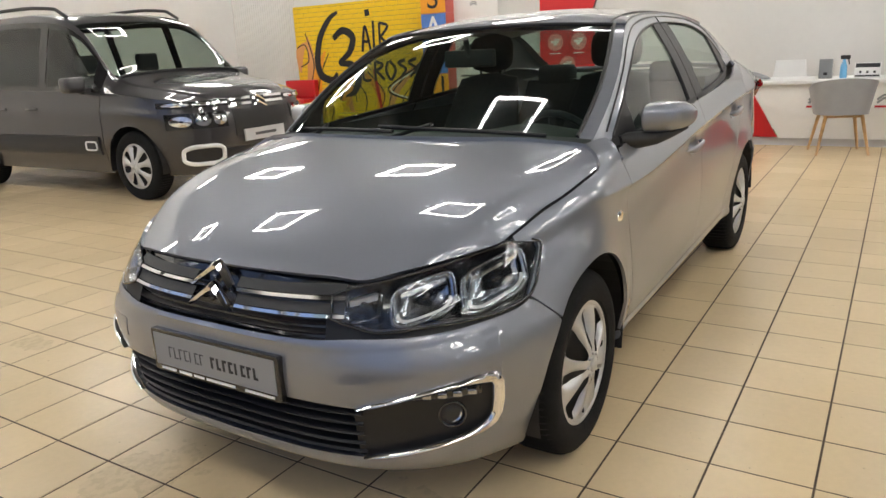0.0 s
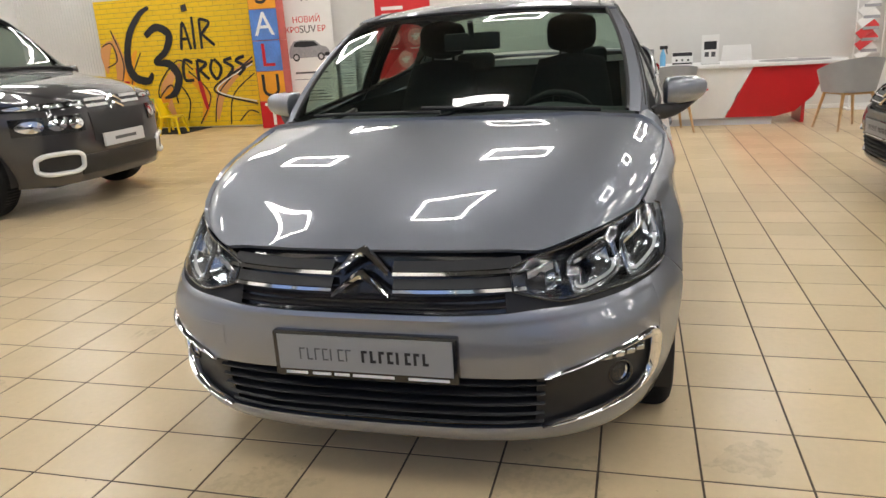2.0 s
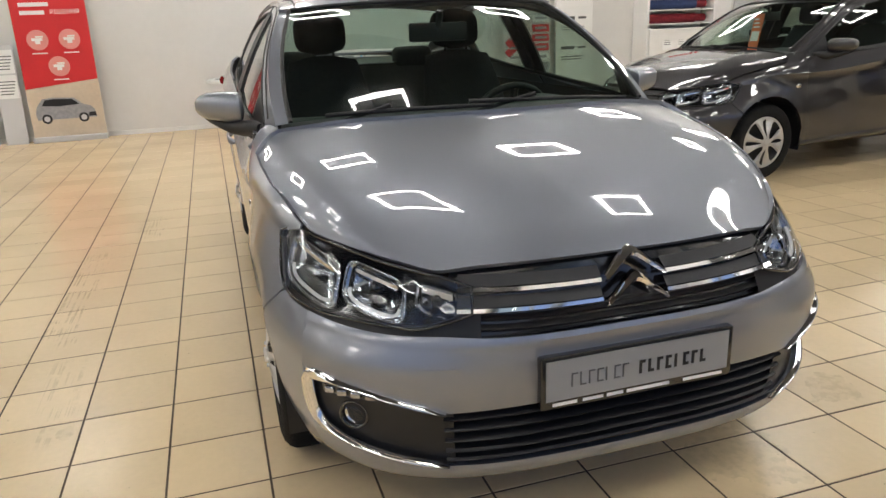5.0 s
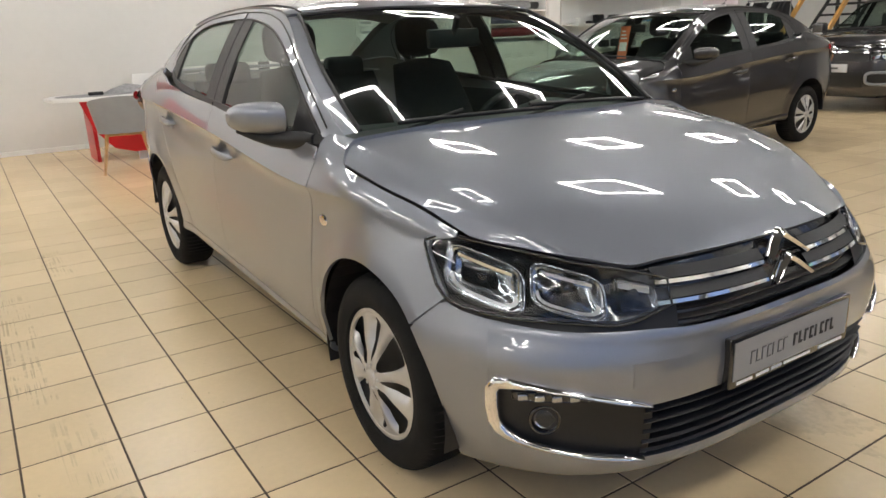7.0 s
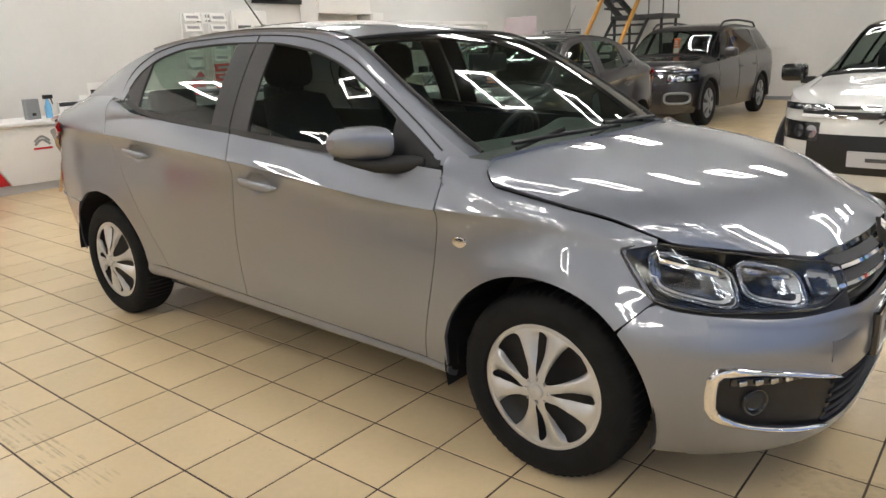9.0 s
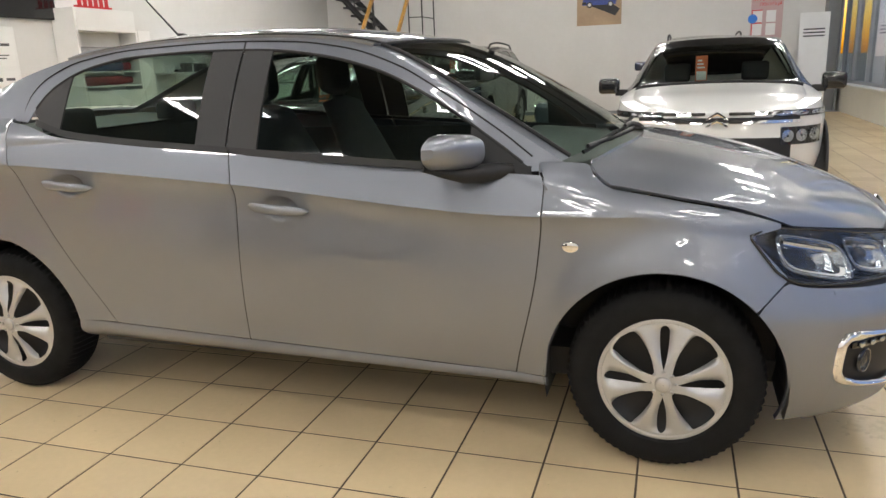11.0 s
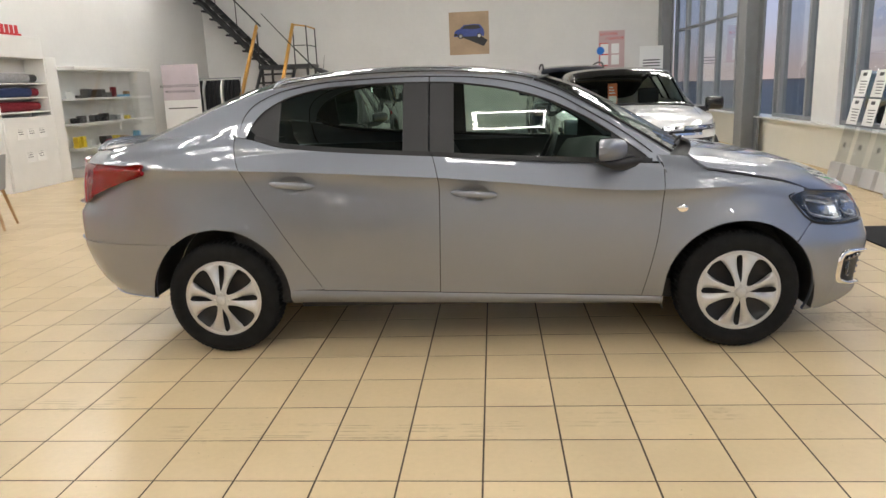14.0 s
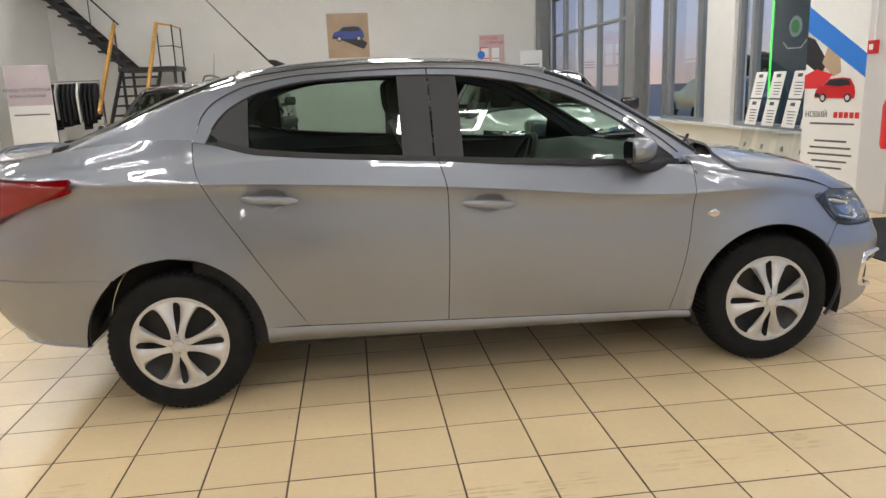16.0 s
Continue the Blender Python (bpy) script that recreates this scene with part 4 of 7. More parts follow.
for k, (y, z) in enumerate(((6.35, .78), (6.62, .78), (6.89, .78), (6.50, .42), (6.78, .42))):
    br = thing("brochure", "white printed brochure on the display unit", "brochure", "brochures")
    b = box(-.004, .008, -.105, .105, 0, .29, .002)
    b.transform(Matrix.Translation((-7.138, y, z)) @ Matrix.Rotation(radians(-8), 4, "Y"))
    part("brochure_sheet", b, PAPER, br)
    b = bmesh.new()
    for q in range(4):
        box(.008, .0095, -.07, .05, .08 + .035 * q, .09 + .035 * q, bm=b)
    b.transform(Matrix.Translation((-7.138, y, z)) @ Matrix.Rotation(radians(-8), 4, "Y"))
    part("lettering", b, INK, br)
bars_on(bu, -7.15, [(6.05 + .11 * k, 6.13 + .11 * k, 2.38, .12) for k in range(6)], RED)
part("header_rail", box(-7.18, -7.147, 6.0, 6.75, 2.35, 2.38), RED, bu)

# glass show cabinet
gc = thing("glass_cabinet", "white and glass show cabinet with small goods", "cabinet")
gy0, gy1 = 7.95, 10.75
part("cabinet_base", box(-7.57, -7.08, gy0, gy1, 0, .14, .006), WHITE, gc)
part("cabinet_top", box(-7.57, -7.08, gy0, gy1, 1.86, 1.92, .006), WHITE, gc)
part("cabinet_back", box(-7.59, -7.57, gy0, gy1, 0, 1.92), WHITE, gc)
for z in (.46, .90, 1.34):
    part("shelf", box(-7.56, -7.12, gy0 + .02, gy1 - .02, z, z + .035), WHITE, gc)
for y in (gy0, gy1 - .006):
    part("glass_end", box(-7.56, -7.09, y, y + .006, .14, 1.86), ACRYL, gc)
for a, c in ((gy0, (gy0 + gy1) / 2), ((gy0 + gy1) / 2, gy1)):
    part("glass_door", box(-7.09, -7.084, a + .01, c - .01, .14, 1.86), ACRYL, gc)
rn = random.Random(8)
GOODS = [YELLOWP, BLACK, BLACK, CARDBOX, STEEL, BLACK, PAPER, WINE, DARKSTEEL, SPRAY]
for z in (.495, .935, 1.375):
    y = gy0 + .25
    while y < gy1 - .3:
        wd, hh = rn.uniform(.06, .22), rn.uniform(.04, .20)
        g_ = thing("shelf_goods", "small boxed accessory on the cabinet shelf", "accessory", "cabinet goods")
        part("goods_body", box(-7.45, -7.45 + rn.uniform(.08, .2), y, y + wd, z, z + hh, .008), rn.choice(GOODS), g_)
        y += wd + rn.uniform(.05, .28)
cap = thing("baseball_cap", "wine red cap in the show cabinet", "cap")
b = bmesh.new()
bmesh.ops.create_uvsphere(b, u_segments=16, v_segments=10, radius=.11)
for v in b.verts:
    v.co.z = max(v.co.z, 0)
b.transform(Matrix.Translation((-7.25, 9.1, .495)))
part("cap_crown", b, WINE, cap, smooth=True)
part("cap_brim", slab([(-7.17 + .12 * math.cos(a) + .02, 9.1 + .10 * math.sin(a)) for a in [2 * math.pi * k / 20 for k in range(20)]], .497, .503), WINE, cap)

# ---------------------------------------------------------------- the far end
fin = thing("finance_board", "pale leaning board with two grey title lines", "banner")
m = Matrix.Translation((-6.80, 11.55, 0)) @ Matrix.Rotation(radians(-2), 4, "X")
def tilt(b):
    b.transform(m)
    return b
part("board_sheet", tilt(box(-.42, .42, -.02, .0, .02, 2.02, .004)), PAPER, fin)
part("board_field", tilt(box(-.415, .415, -.024, -.02, 1.25, 2.015)), LAVENDER, fin)
part("board_foot", tilt(box(-.45, .45, -.15, .12, 0, .03)), STEEL, fin)
def on_north(x, y, z):
    return Matrix.Translation((x, y, z)) @ Matrix(((1, 0, 0, 0), (0, 0, -1, 0), (0, 1, 0, 0), (0, 0, 0, 1)))
text("КРАЩА ПРОПОЗИЦІЯ", .082, on_north(-6.80, 11.50, 1.55), INK, fin)
text("ФІНАНСУВАННЯ", .082, on_north(-6.80, 11.50, 1.43), INK, fin)
b = box(-.33, .33, -.026, -.0235, 1.06, 1.085)
part("lettering", tilt(b), INK, fin)

# clothes rail with dark hanging bags
cr = thing("clothes_rail", "steel rail on feet for hanging clothes", "clothes rail")
for x in (-6.66, -5.71):
    part("rail_post", tube([(x, 12.35, .02), (x, 12.35, 1.72)], .014, 8), STEEL, cr)
    part("rail_foot", box(x - .03, x + .03, 12.1, 12.6, 0, .03), STEEL, cr)
part("rail_bar", tube([(-6.68, 12.35, 1.70), (-5.69, 12.35, 1.70)], .013, 8), STEEL, cr)
rn = random.Random(2)
for k in range(11):
    x = -6.61 + .085 * k
    gm = thing("hanging_garment", "dark garment on a hanger on the rail", "garment", "hanging garments")
    w, l = rn.uniform(.20, .26), rn.uniform(.7, .95)
    rows = [[(x + .018 * math.sin(u * 5 + k) * v, 12.35 + u * w * (.35 + .65 * min(v * 4, 1)), 1.66 - l * v) for u in span(-1, 1, 10)] for v in span(0, 1, 10)]
    bm = grid_mesh(rows)
    thicken(bm, .035)
    part("cloth", bm, PAPER if k in (1, 6) else CLOTH, gm, smooth=True)
    part("hook", tube([(x, 12.35, 1.64), (x, 12.35, 1.70)], .004, 6), STEEL, gm)
bx = thing("storage_box", "dark closed box under the clothes rail", "box")
part("box_body", box(-6.5, -5.8, 12.15, 12.6, .0, .5, .01), CLOTH, bx)

# steel stair: low flight towards the hall, landing, upper flight to the corner
stair = thing("steel_stair", "dark steel stair with a landing and yellow oak handrails", "stairs")
LZ = 2.0
part("landing", box(-5.75, -4.45, 13.9, 14.9, LZ - .10, LZ, .006), DARKSTEEL, stair)
for x in (-4.52, -5.68):
    for y in (13.98, 14.82):
        part("landing_post", tube([(x, y, 0), (x, y, LZ - .1)], .035, 8), DARKSTEEL, stair)
for k in range(9):
    z = LZ - .205 * (k + 1)
    part("tread", box(-5.65, -4.85, 13.9 - .22 * (k + 1), 13.9 - .22 * k + .04, z - .045, z, .004), DARKSTEEL, stair)
for x in (-5.68, -4.82):
    part("stringer", tube([(x, 13.9, LZ - .1), (x, 11.92, .06)], .045, 4), DARKSTEEL, stair)
for k in range(10):
    z = LZ + .20 * (k + 1)
    x = -5.75 - .19 * k
    part("tread", box(x - .24, x + .04, 14.05, 14.85, z - .045, z, .004), DARKSTEEL, stair)
for y in (14.03, 14.87):
    part("stringer", tube([(-5.55, y, LZ - .05), (-7.55, y, LZ + 2.05)], .075, 4), DARKSTEEL, stair)
def oak_rail(p, q):
    d = (Vector(q) - Vector(p)).normalized()
    b = box(-.03, .03, -.045, .045, 0, (Vector(q) - Vector(p)).length, .008)
    b.transform(Matrix.Translation(p) @ d.to_track_quat("Z", "Y").to_matrix().to_4x4())
    return b
part("handrail", oak_rail((-5.72, 12.15, 1.05), (-5.72, 13.95, 2.95)), LIGHTWOOD, stair)
part("handrail", oak_rail((-4.80, 12.15, 1.05), (-4.80, 13.95, 2.95)), LIGHTWOOD, stair)
for x in (-5.72, -4.80):
    part("baluster", tube([(x, 13.9, LZ), (x, 13.9, 2.9)], .016, 6), DARKSTEEL, stair)
    part("baluster", tube([(x, 12.5, .5), (x, 12.5, 1.4)], .016, 6), DARKSTEEL, stair)
part("landing_rail", tube([(-4.80, 13.95, 2.95), (-4.48, 13.95, 2.90), (-4.48, 14.85, 2.90)], .018, 8), LIGHTWOOD, stair)
for z in (2.45,):
    part("landing_rail", tube([(-4.80, 13.95, z), (-4.48, 13.95, z), (-4.48, 14.85, z)], .012, 6), DARKSTEEL, stair)
part("baluster", tube([(-4.48, 13.95, LZ), (-4.48, 13.95, 2.92)], .016, 6), DARKSTEEL, stair)
part("baluster", tube([(-4.48, 14.85, LZ), (-4.48, 14.85, 2.92)], .016, 6), DARKSTEEL, stair)
part("upper_rail", tube([(-5.65, 14.05, LZ + .95), (-7.5, 14.05, LZ + 2.9)], .02, 6), DARKSTEEL, stair)
for k in range(4):
    x = -5.75 - .5 * k
    part("baluster", tube([(x, 14.05, LZ + .1 + (-5.65 - x) * 1.05), (x, 14.05, LZ + .95 + (-5.65 - x) * 1.05)], .012, 6), DARKSTEEL, stair)

# poster with a blue car
ps = thing("car_poster", "brown poster with a dark blue car", "poster")
part("poster_sheet", box(-1.0, .04, YN - .012, YN - .002, 2.10, 3.18), mat("brown_print", (.42, .30, .19), .5, vary=.15, scale=2), ps)
part("poster_shade", slab([(-.85, 2.62), (-.1, 2.30), (.0, 2.45), (-.25, 2.62)], YN - .0145, YN - .0125, axis="y"), INKBLACK, ps)
flat_car(ps, lambda u, v, d: (-.48 + u, YN - .0150 - d, 2.50 + v), .80, PRINTBLUE)
bd = thing("buyer_board", "red framed information board with sheets in pockets", "notice board")
part("board_back", box(2.88, 3.54, YN - .03, YN - .002, 1.62, 2.55, .004), mat("board_pinkish", (.58, .42, .42), .5), bd)
text("КУТОЧОК", .095, on_north(3.14, YN - .034, 2.46), REDPRINT, bd)
text("ПОКУПЦЯ", .095, on_north(3.28, YN - .034, 2.35), REDPRINT, bd)
part("red_frame", box(2.90, 3.12, YN - .036, YN - .031, 1.66, 2.24), REDPRINT, bd)
for x, z in ((2.92, 1.97), (2.92, 1.69), (3.20, 1.97), (3.20, 1.69)):
    part("pocket_sheet", box(x, x + .20, YN - .042, YN - .0365, z, z + .25), PAPER, bd)
part("blue_tag", lathe([(.001, 0), (.10, 0), (.10, .01), (.001, .01)], 18), CYAN, bd).matrix_local = Matrix.Translation((2.92, YN - .055, 2.05))
ws2 = thing("rollup_banner", "white roll-up banner with grey lines near the windows", "banner", "roll-up banners")
part("banner_sheet", box(3.82, 4.40, 14.70, 14.706, .07, 2.10), PAPER, ws2)
part("banner_base", box(3.80, 4.42, 14.6, 14.8, 0, .07, .012), PALEGREY, ws2)
bm = bmesh.new()
for k in range(3):
    box(3.90, 4.32, 14.697, 14.70, 1.60 + .07 * k, 1.63 + .07 * k, bm=bm)
part("lettering", bm, INK, ws2)
tagged(link("skirting_north", box(XW, XE, YN - .015, YN, 0, .08, .004), STEEL), "grey skirting along the far wall", "skirting", kind="structure")

# ---------------------------------------------------------------- by the windows
def price_stand(x, y):
    t = thing("price_stand", "clear leaning stand with white price sheets", "price stand", "price stands", at=pose(x, y, 0, 0, 12, 0))
    part("stand_foot", box(-.05, .05, -.14, .14, 0, .22, .008), PALEGREY, t)
    part("acrylic_board", box(-.006, .006, -.14, .14, .2, 1.37), ACRYL, t)
    for z in (.70, 1.04):
        part("price_sheet", box(-.010, -.007, -.13, .13, z, z + .32), PAPER, t)
        bm = bmesh.new()
        for q in range(5):
            box(-.012, -.010, -.09, .03 + .01 * q, z + .04 + .035 * q, z + .05 + .035 * q, bm=bm)
        box(-.012, -.010, -.04, .05, z + .25, z + .29, bm=bm)
        part("lettering", bm, INK, t)
    for k in (0, 1):
        part("emblem_mark", stroke([(-.03, .44 - .03 * k), (0, .47 - .03 * k), (.03, .44 - .03 * k)], .012, -.010, 10), INK, t)
    return t
p0 = price_stand(4.38, 4.95)
for y in (4.56, 4.13, 3.76):
    copy_thing(p0, pose(4.38, y, 0, 0, 12, 0))
c3 = thing("rollup_banner", "white roll-up banner with blue stripe and a red car", "banner", "roll-up banners", at=pose(4.42, 3.20, 0, 0, 0, -72) @ Matrix.Diagonal((.85, 1, 1, 1)))
part("banner_base", box(-.42, .42, -.08, .1, 0, .07, .012), PALEGREY, c3)
part("banner_sheet", box(-.41, .41, -.003, .003, .07, 2.25), PAPER, c3)
def c3s(pts, d, mm, name="print"):
    part(name, slab([(u, v - .22) for u, v in pts], -.004 - 2 * d, -.0025 - 2 * d, axis="y"), mm, c3)
c3s([(-.41, 1.95), (.41, 1.45), (.41, 1.68), (-.41, 2.2)], .002, CYAN, "blue_stripe")
c3s([(-.41, 1.62), (-.2, 1.5), (-.1, 1.62), (-.3, 1.86), (-.41, 1.9)], .003, INKBLACK, "dark_field")
c3s([(-.18, 1.62), (-.02, 1.48), (.08, 1.52), (.06, 1.66), (-.12, 1.78)], .004, mat("tan_field", (.5, .36, .24), .5), "tan_field")
c3s([(-.41, 1.36), (-.2, 1.36), (-.02, 1.5), (-.25, 1.56), (-.41, 1.5)], .0045, REDPRINT, "red_field")
flat_car(c3, lambda u, v, d: (.02 + u, -.012 - d, 1.0 + v), .54, RED)
text("НОВИЙ", .085, Matrix.Translation((-.22, -.006, .87)) @ Matrix.Rotation(radians(90), 4, "X"), INK, c3)
bm = bmesh.new()
for k in range(5):
    box(.02 + .07 * k, .075 + .07 * k, -.006, -.004, .84, .90, bm=bm)
part("lettering", bm, REDPRINT, c3)
bm = bmesh.new()
for k, w in enumerate((.30, .22, .28, .30, .24, .18)):
    box(-w, w, -.006, -.004, (.77 if k == 0 else .66 - .07 * k), (.79 if k == 0 else .68 - .07 * k), bm=bm)
part("lettering", bm, INK, c3)
tagged(link("entrance_mat", box(3.10, 4.70, .05, 2.02, .001, .014, .004), MATM), "dark ribbed entrance mat on the tiles", "mat")

# ---------------------------------------------------------------- the saloon car, nose to +x, wheels at x = +-1.326
NOSE = curve([(.14, 1.95), (.18, 2.03), (.24, 2.085), (.32, 2.105), (.45, 2.113), (.56, 2.108), (.62, 2.10), (.68, 2.085), (.74, 2.055), (.80, 2.0), (.90, 1.9)])
TAIL = curve([(.20, -2.03), (.30, -2.13), (.37, -2.21), (.47, -2.27), (.60, -2.30), (.74, -2.295), (.80, -2.255), (.95, -2.225), (1.05, -2.20), (1.15, -2.16)])
NFRONT = curve([(.2, 3.5), (.5, 3.6), (.62, 3.0), (.72, 2.62), (.80, 2.42), (.95, 2.4)])
CREASE = curve([(-2.3, 1.0), (-1.7, .995), (-1.18, .98), (-.16, .915), (.94, .825), (1.3, .83), (1.7, .80), (2.2, .76)])
BELT = curve([(-1.35, 1.17), (-1.12, 1.135), (-.93, 1.085), (-.16, 1.02), (.86, .955), (1.05, .945)])
SHOULDER = curve([(-2.3, .985), (-1.9, 1.0), (-1.3, 1.04), (-.9, 1.06), (-.6, 1.055), (0, 1.02), (.8, .955), (1.0, .89), (1.2, .835), (1.376, .80), (1.5, .77), (1.63, .75), (1.8, .73)])
EDGEZ = curve([(-2.3, 1.075), (-2.0, 1.09), (-1.7, 1.13), (-1.3, 1.16), (-.6, 1.07), (0, 1.03), (.8, .99), (1.0, .980), (1.07, .974), (1.2, .957), (1.376, .935), (1.55, .902), (1.685, .860), (1.786, .812), (1.846, .780), (1.902, .750), (1.98, .715)])
EDGEY = curve([(-2.3, .66), (-2.0, .67), (-1.7, .70), (-1.3, .745), (-.6, .79), (0, .80), (.7, .80), (.9, .745), (1.05, .715), (1.2, .69), (1.376, .67), (1.55, .648), (1.685, .628), (1.786, .60), (1.846, .575), (1.902, .546), (2.1, .535)])
# shut line between bonnet and fender
SHUT = curve([(1.0, .93), (1.08, .918), (1.15, .911), (1.21, .901), (1.376, .869), (1.505, .843), (1.60, .815), (1.641, .801), (1.70, .782), (1.75, .772), (1.80, .763), (1.85, .754)])
CREASE, SHOULDER = soft(CREASE, -2.3, 2.2, .16), soft(SHOULDER, -2.3, 1.8, .14)
EDGEZ, EDGEY, SHUT = soft(EDGEZ, -2.3, 1.98, .10), soft(EDGEY, -2.3, 2.1, .12), soft(SHUT, 1.0, 1.85, .05)
PX, QX = 1.0, -1.2


def side_y(x, z):
    """Half width of the body side before the ends taper in."""
    d = z - CREASE(x)
    if d >= 0:
        y = .850 - .42 * d - .6 * d * d
    else:
        e = -d
        k = 1 - min(max((x - 1.0) / .4, 0), 1)
        y = .850 - .030 * k * (1 - math.exp(-e / .034)) + .022 * math.sin(math.pi * min(e / .55, 1.0))
    if z < .42:
        y -= .038 * ((.42 - z) / .22) ** 2
    for cx, cz in ((1.318, .30), (-1.322, .318)):
        r = math.hypot(x - cx, z - cz)
        y += .012 * math.exp(-((r - .37) / .06) ** 2)
    return y


def dent(x, z):
    """The scooped cups behind the door handles."""
    d = 0.0
    for hx, hz in ((.020, .835), (-.895, .905)):
        r = ((x - hx) / .070) ** 2 + ((z - hz) / .040) ** 2
        if r < 1:
            d += .042 * (1 - r) ** 1.05
    return d


def crease_band(lo, mid, hi, t, cut=.62):
    """Heights from lo to hi with rows drawn together at the crease mid."""
    if t <= cut:
        return lerp(lo, mid, 1 - (1 - t / cut) ** 1.7)
    return lerp(mid, hi, ((t - cut) / (1 - cut)) ** 1.4)


def taper(x, z):
    """How far the plan outline narrows at nose and tail."""
    if x > PX:
        n = NFRONT(z)
        t = min((x - PX) / (NOSE(z) - PX), 1)
        return (1 - t ** n) ** (1 / n)
    if x < QX:
        t = min((QX - x) / (QX - TAIL(z)), 1)
        return (1 - t ** 3.2) ** (1 / 3.2)
    return 1.0


def body_y(x, z):
    """Half width with the rounded shoulder."""
    zs, ze = SHOULDER(x), EDGEZ(x)
    if z <= zs:
        return side_y(x, z) * taper(x, z)
    y0, y1 = side_y(x, zs), EDGEY(x)
    t = min((z - zs) / (ze - zs), 1)
    y0 *= taper(x, zs)
    if x < QX:
        y1 *= taper(x, zs)
    return y1 + (y0 - y1) * (1 - t ** 1.9) ** .78


def nose_at(phi, z, out=0.0):
    """A point of the nose: the bearing phi (degrees, plus to the car's left) from a pole, and height."""
    c, s = math.cos(radians(phi)), abs(math.sin(radians(phi)))
    n, a = NFRONT(z), NOSE(z) - PX
    b = .845
    for _ in range(3):
        r = 1 / ((c / a) ** n + (s / b) ** n) ** (1 / n)
        b = side_y(PX + r * c, min(z, SHOULDER(PX + r * c)))
    r += out
    return Vector((PX + r * c, math.copysign(r * s, phi), z))


def tail_at(phi, z, out=0.0):
    c, s = math.cos(radians(phi)), abs(math.sin(radians(phi)))
    n, a = 3.2, QX - TAIL(z)
    b = .845
    for _ in range(4):
        r = 1 / ((c / a) ** n + (s / b) ** n) ** (1 / n)
        x = max(QX - r * c, -2.3)
        zs, ze = SHOULDER(x), EDGEZ(x)
        b = side_y(x, min(z, zs))
        if z > zs:
            t = min((z - zs) / (ze - zs), 1)
            b = EDGEY(x) + (b - EDGEY(x)) * (1 - t ** 1.9) ** .78
    r += out
    return Vector((QX - r * c, math.copysign(r * s, phi), z))


HOODC = soft(curve([(.9, 1.02), (1.1, 1.012), (1.3, .985), (1.6, .93), (1.8, .876), (1.95, .815), (2.02, .778), (2.06, .748), (2.09, .70)]), .9, 2.09, .12)


RAIL = [(1.02, .965), (.92, 1.03), (.78, 1.12), (.56, 1.25), (.44, 1.318), (.34, 1.362), (.22, 1.392), (.0, 1.414), (-.3, 1.425), (-.65, 1.418), (-.92, 1.39), (-1.12, 1.352), (-1.3, 1.295), (-1.5, 1.215), (-1.68, 1.14), (-1.78, 1.105)]
DLOT = curve([(-1.135, 1.165), (-1.10, 1.22), (-1.04, 1.275), (-.9, 1.338), (-.7, 1.372), (-.4, 1.382), (-.13, 1.376), (.1, 1.35), (.34, 1.292), (.56, 1.192), (.78, 1.05), (.88, .975)])


def cabin_y(x, z):
    """Half width of the cabin above the belt."""
    d = z - 1.0
    y = .800 - .345 * d - .46 * d * d
    if x < -.8:
        y -= .10 * ((-.8 - x) / .95) ** 2
    if x > .35:
        y -= .085 * ((x - .35) / .65) ** 2
    return y


def rail_raw(u, c):
    n = len(RAIL) - 1
    k = min(int(u * n), n - 1)
    t = u * n - k
    p0, p1, p2, p3 = (RAIL[max(0, min(n, k + i))][c] for i in (-1, 0, 1, 2))
    return 0.5 * (2 * p1 + (p2 - p0) * t + (2 * p0 - 5 * p1 + 4 * p2 - p3) * t * t + (3 * p1 - p0 - 3 * p2 + p3) * t ** 3)


RAILX, RAILZ = soft(lambda u: rail_raw(u, 0), 0, 1, .09), soft(lambda u: rail_raw(u, 1), 0, 1, .09)


def rail_pt(u):
    """A point of the rail where side and top of the cabin meet, u from 0 (front) to 1."""
    x, z = RAILX(u), RAILZ(u)
    return Vector((x, cabin_y(x, z), z))


BOW = curve([(0, .17), (.15, .165), (.33, .135), (.45, .04), (.62, -.02), (.75, -.06), (.9, -.12), (1, -.14)])
CROWN = curve([(0, .035), (.2, .03), (.33, .018), (.42, .04), (.5, .052), (.7, .062), (.85, .03), (1, .02)])


BOW, CROWN = soft(BOW, 0, 1, .12), soft(CROWN, 0, 1, .12)


def top_pt(u, w, out=0.0):
    """Windscreen, roof and rear window in one sheet; w from -1 to 1 across."""
    p = rail_pt(u)
    k = 1 - w * w
    kk = 1 - abs(w) ** 2.6
    return Vector((p.x + BOW(u) * k, w * p.y, p.z + CROWN(u) * kk + out))


def skin(rows, flange=.012, inward=None):
    """An open panel with its rim turned in."""
    bm = grid_mesh(rows)
    bm.normal_update()
    if flange:
        rim = [e for e in bm.edges if e.is_boundary]
        bm.verts.ensure_lookup_table()
        base = {v: v.normal.copy() for e in rim for v in e.verts}
        ret = bmesh.ops.extrude_edge_only(bm, edges=rim)
        olds = {tuple(round(c, 6) for c in v.co): n for v, n in base.items()}
        for v in ret["geom"]:
            if isinstance(v, bmesh.types.BMVert):
                n = olds[tuple(round(c, 6) for c in v.co)]
                v.co -= n * flange
    return bm


def pane(rows, centre):
    """A glass sheet whose normals point away from centre."""
    bm = grid_mesh(rows)
    bm.normal_update()
    if sum(f.normal.dot(f.calc_center_median() - Vector(centre)) for f in bm.faces) < 0:
        bmesh.ops.reverse_faces(bm, faces=bm.faces[:])
    return bm


def flip_if(rows, s):
    return [r[::-1] for r in rows] if s > 0 else rows


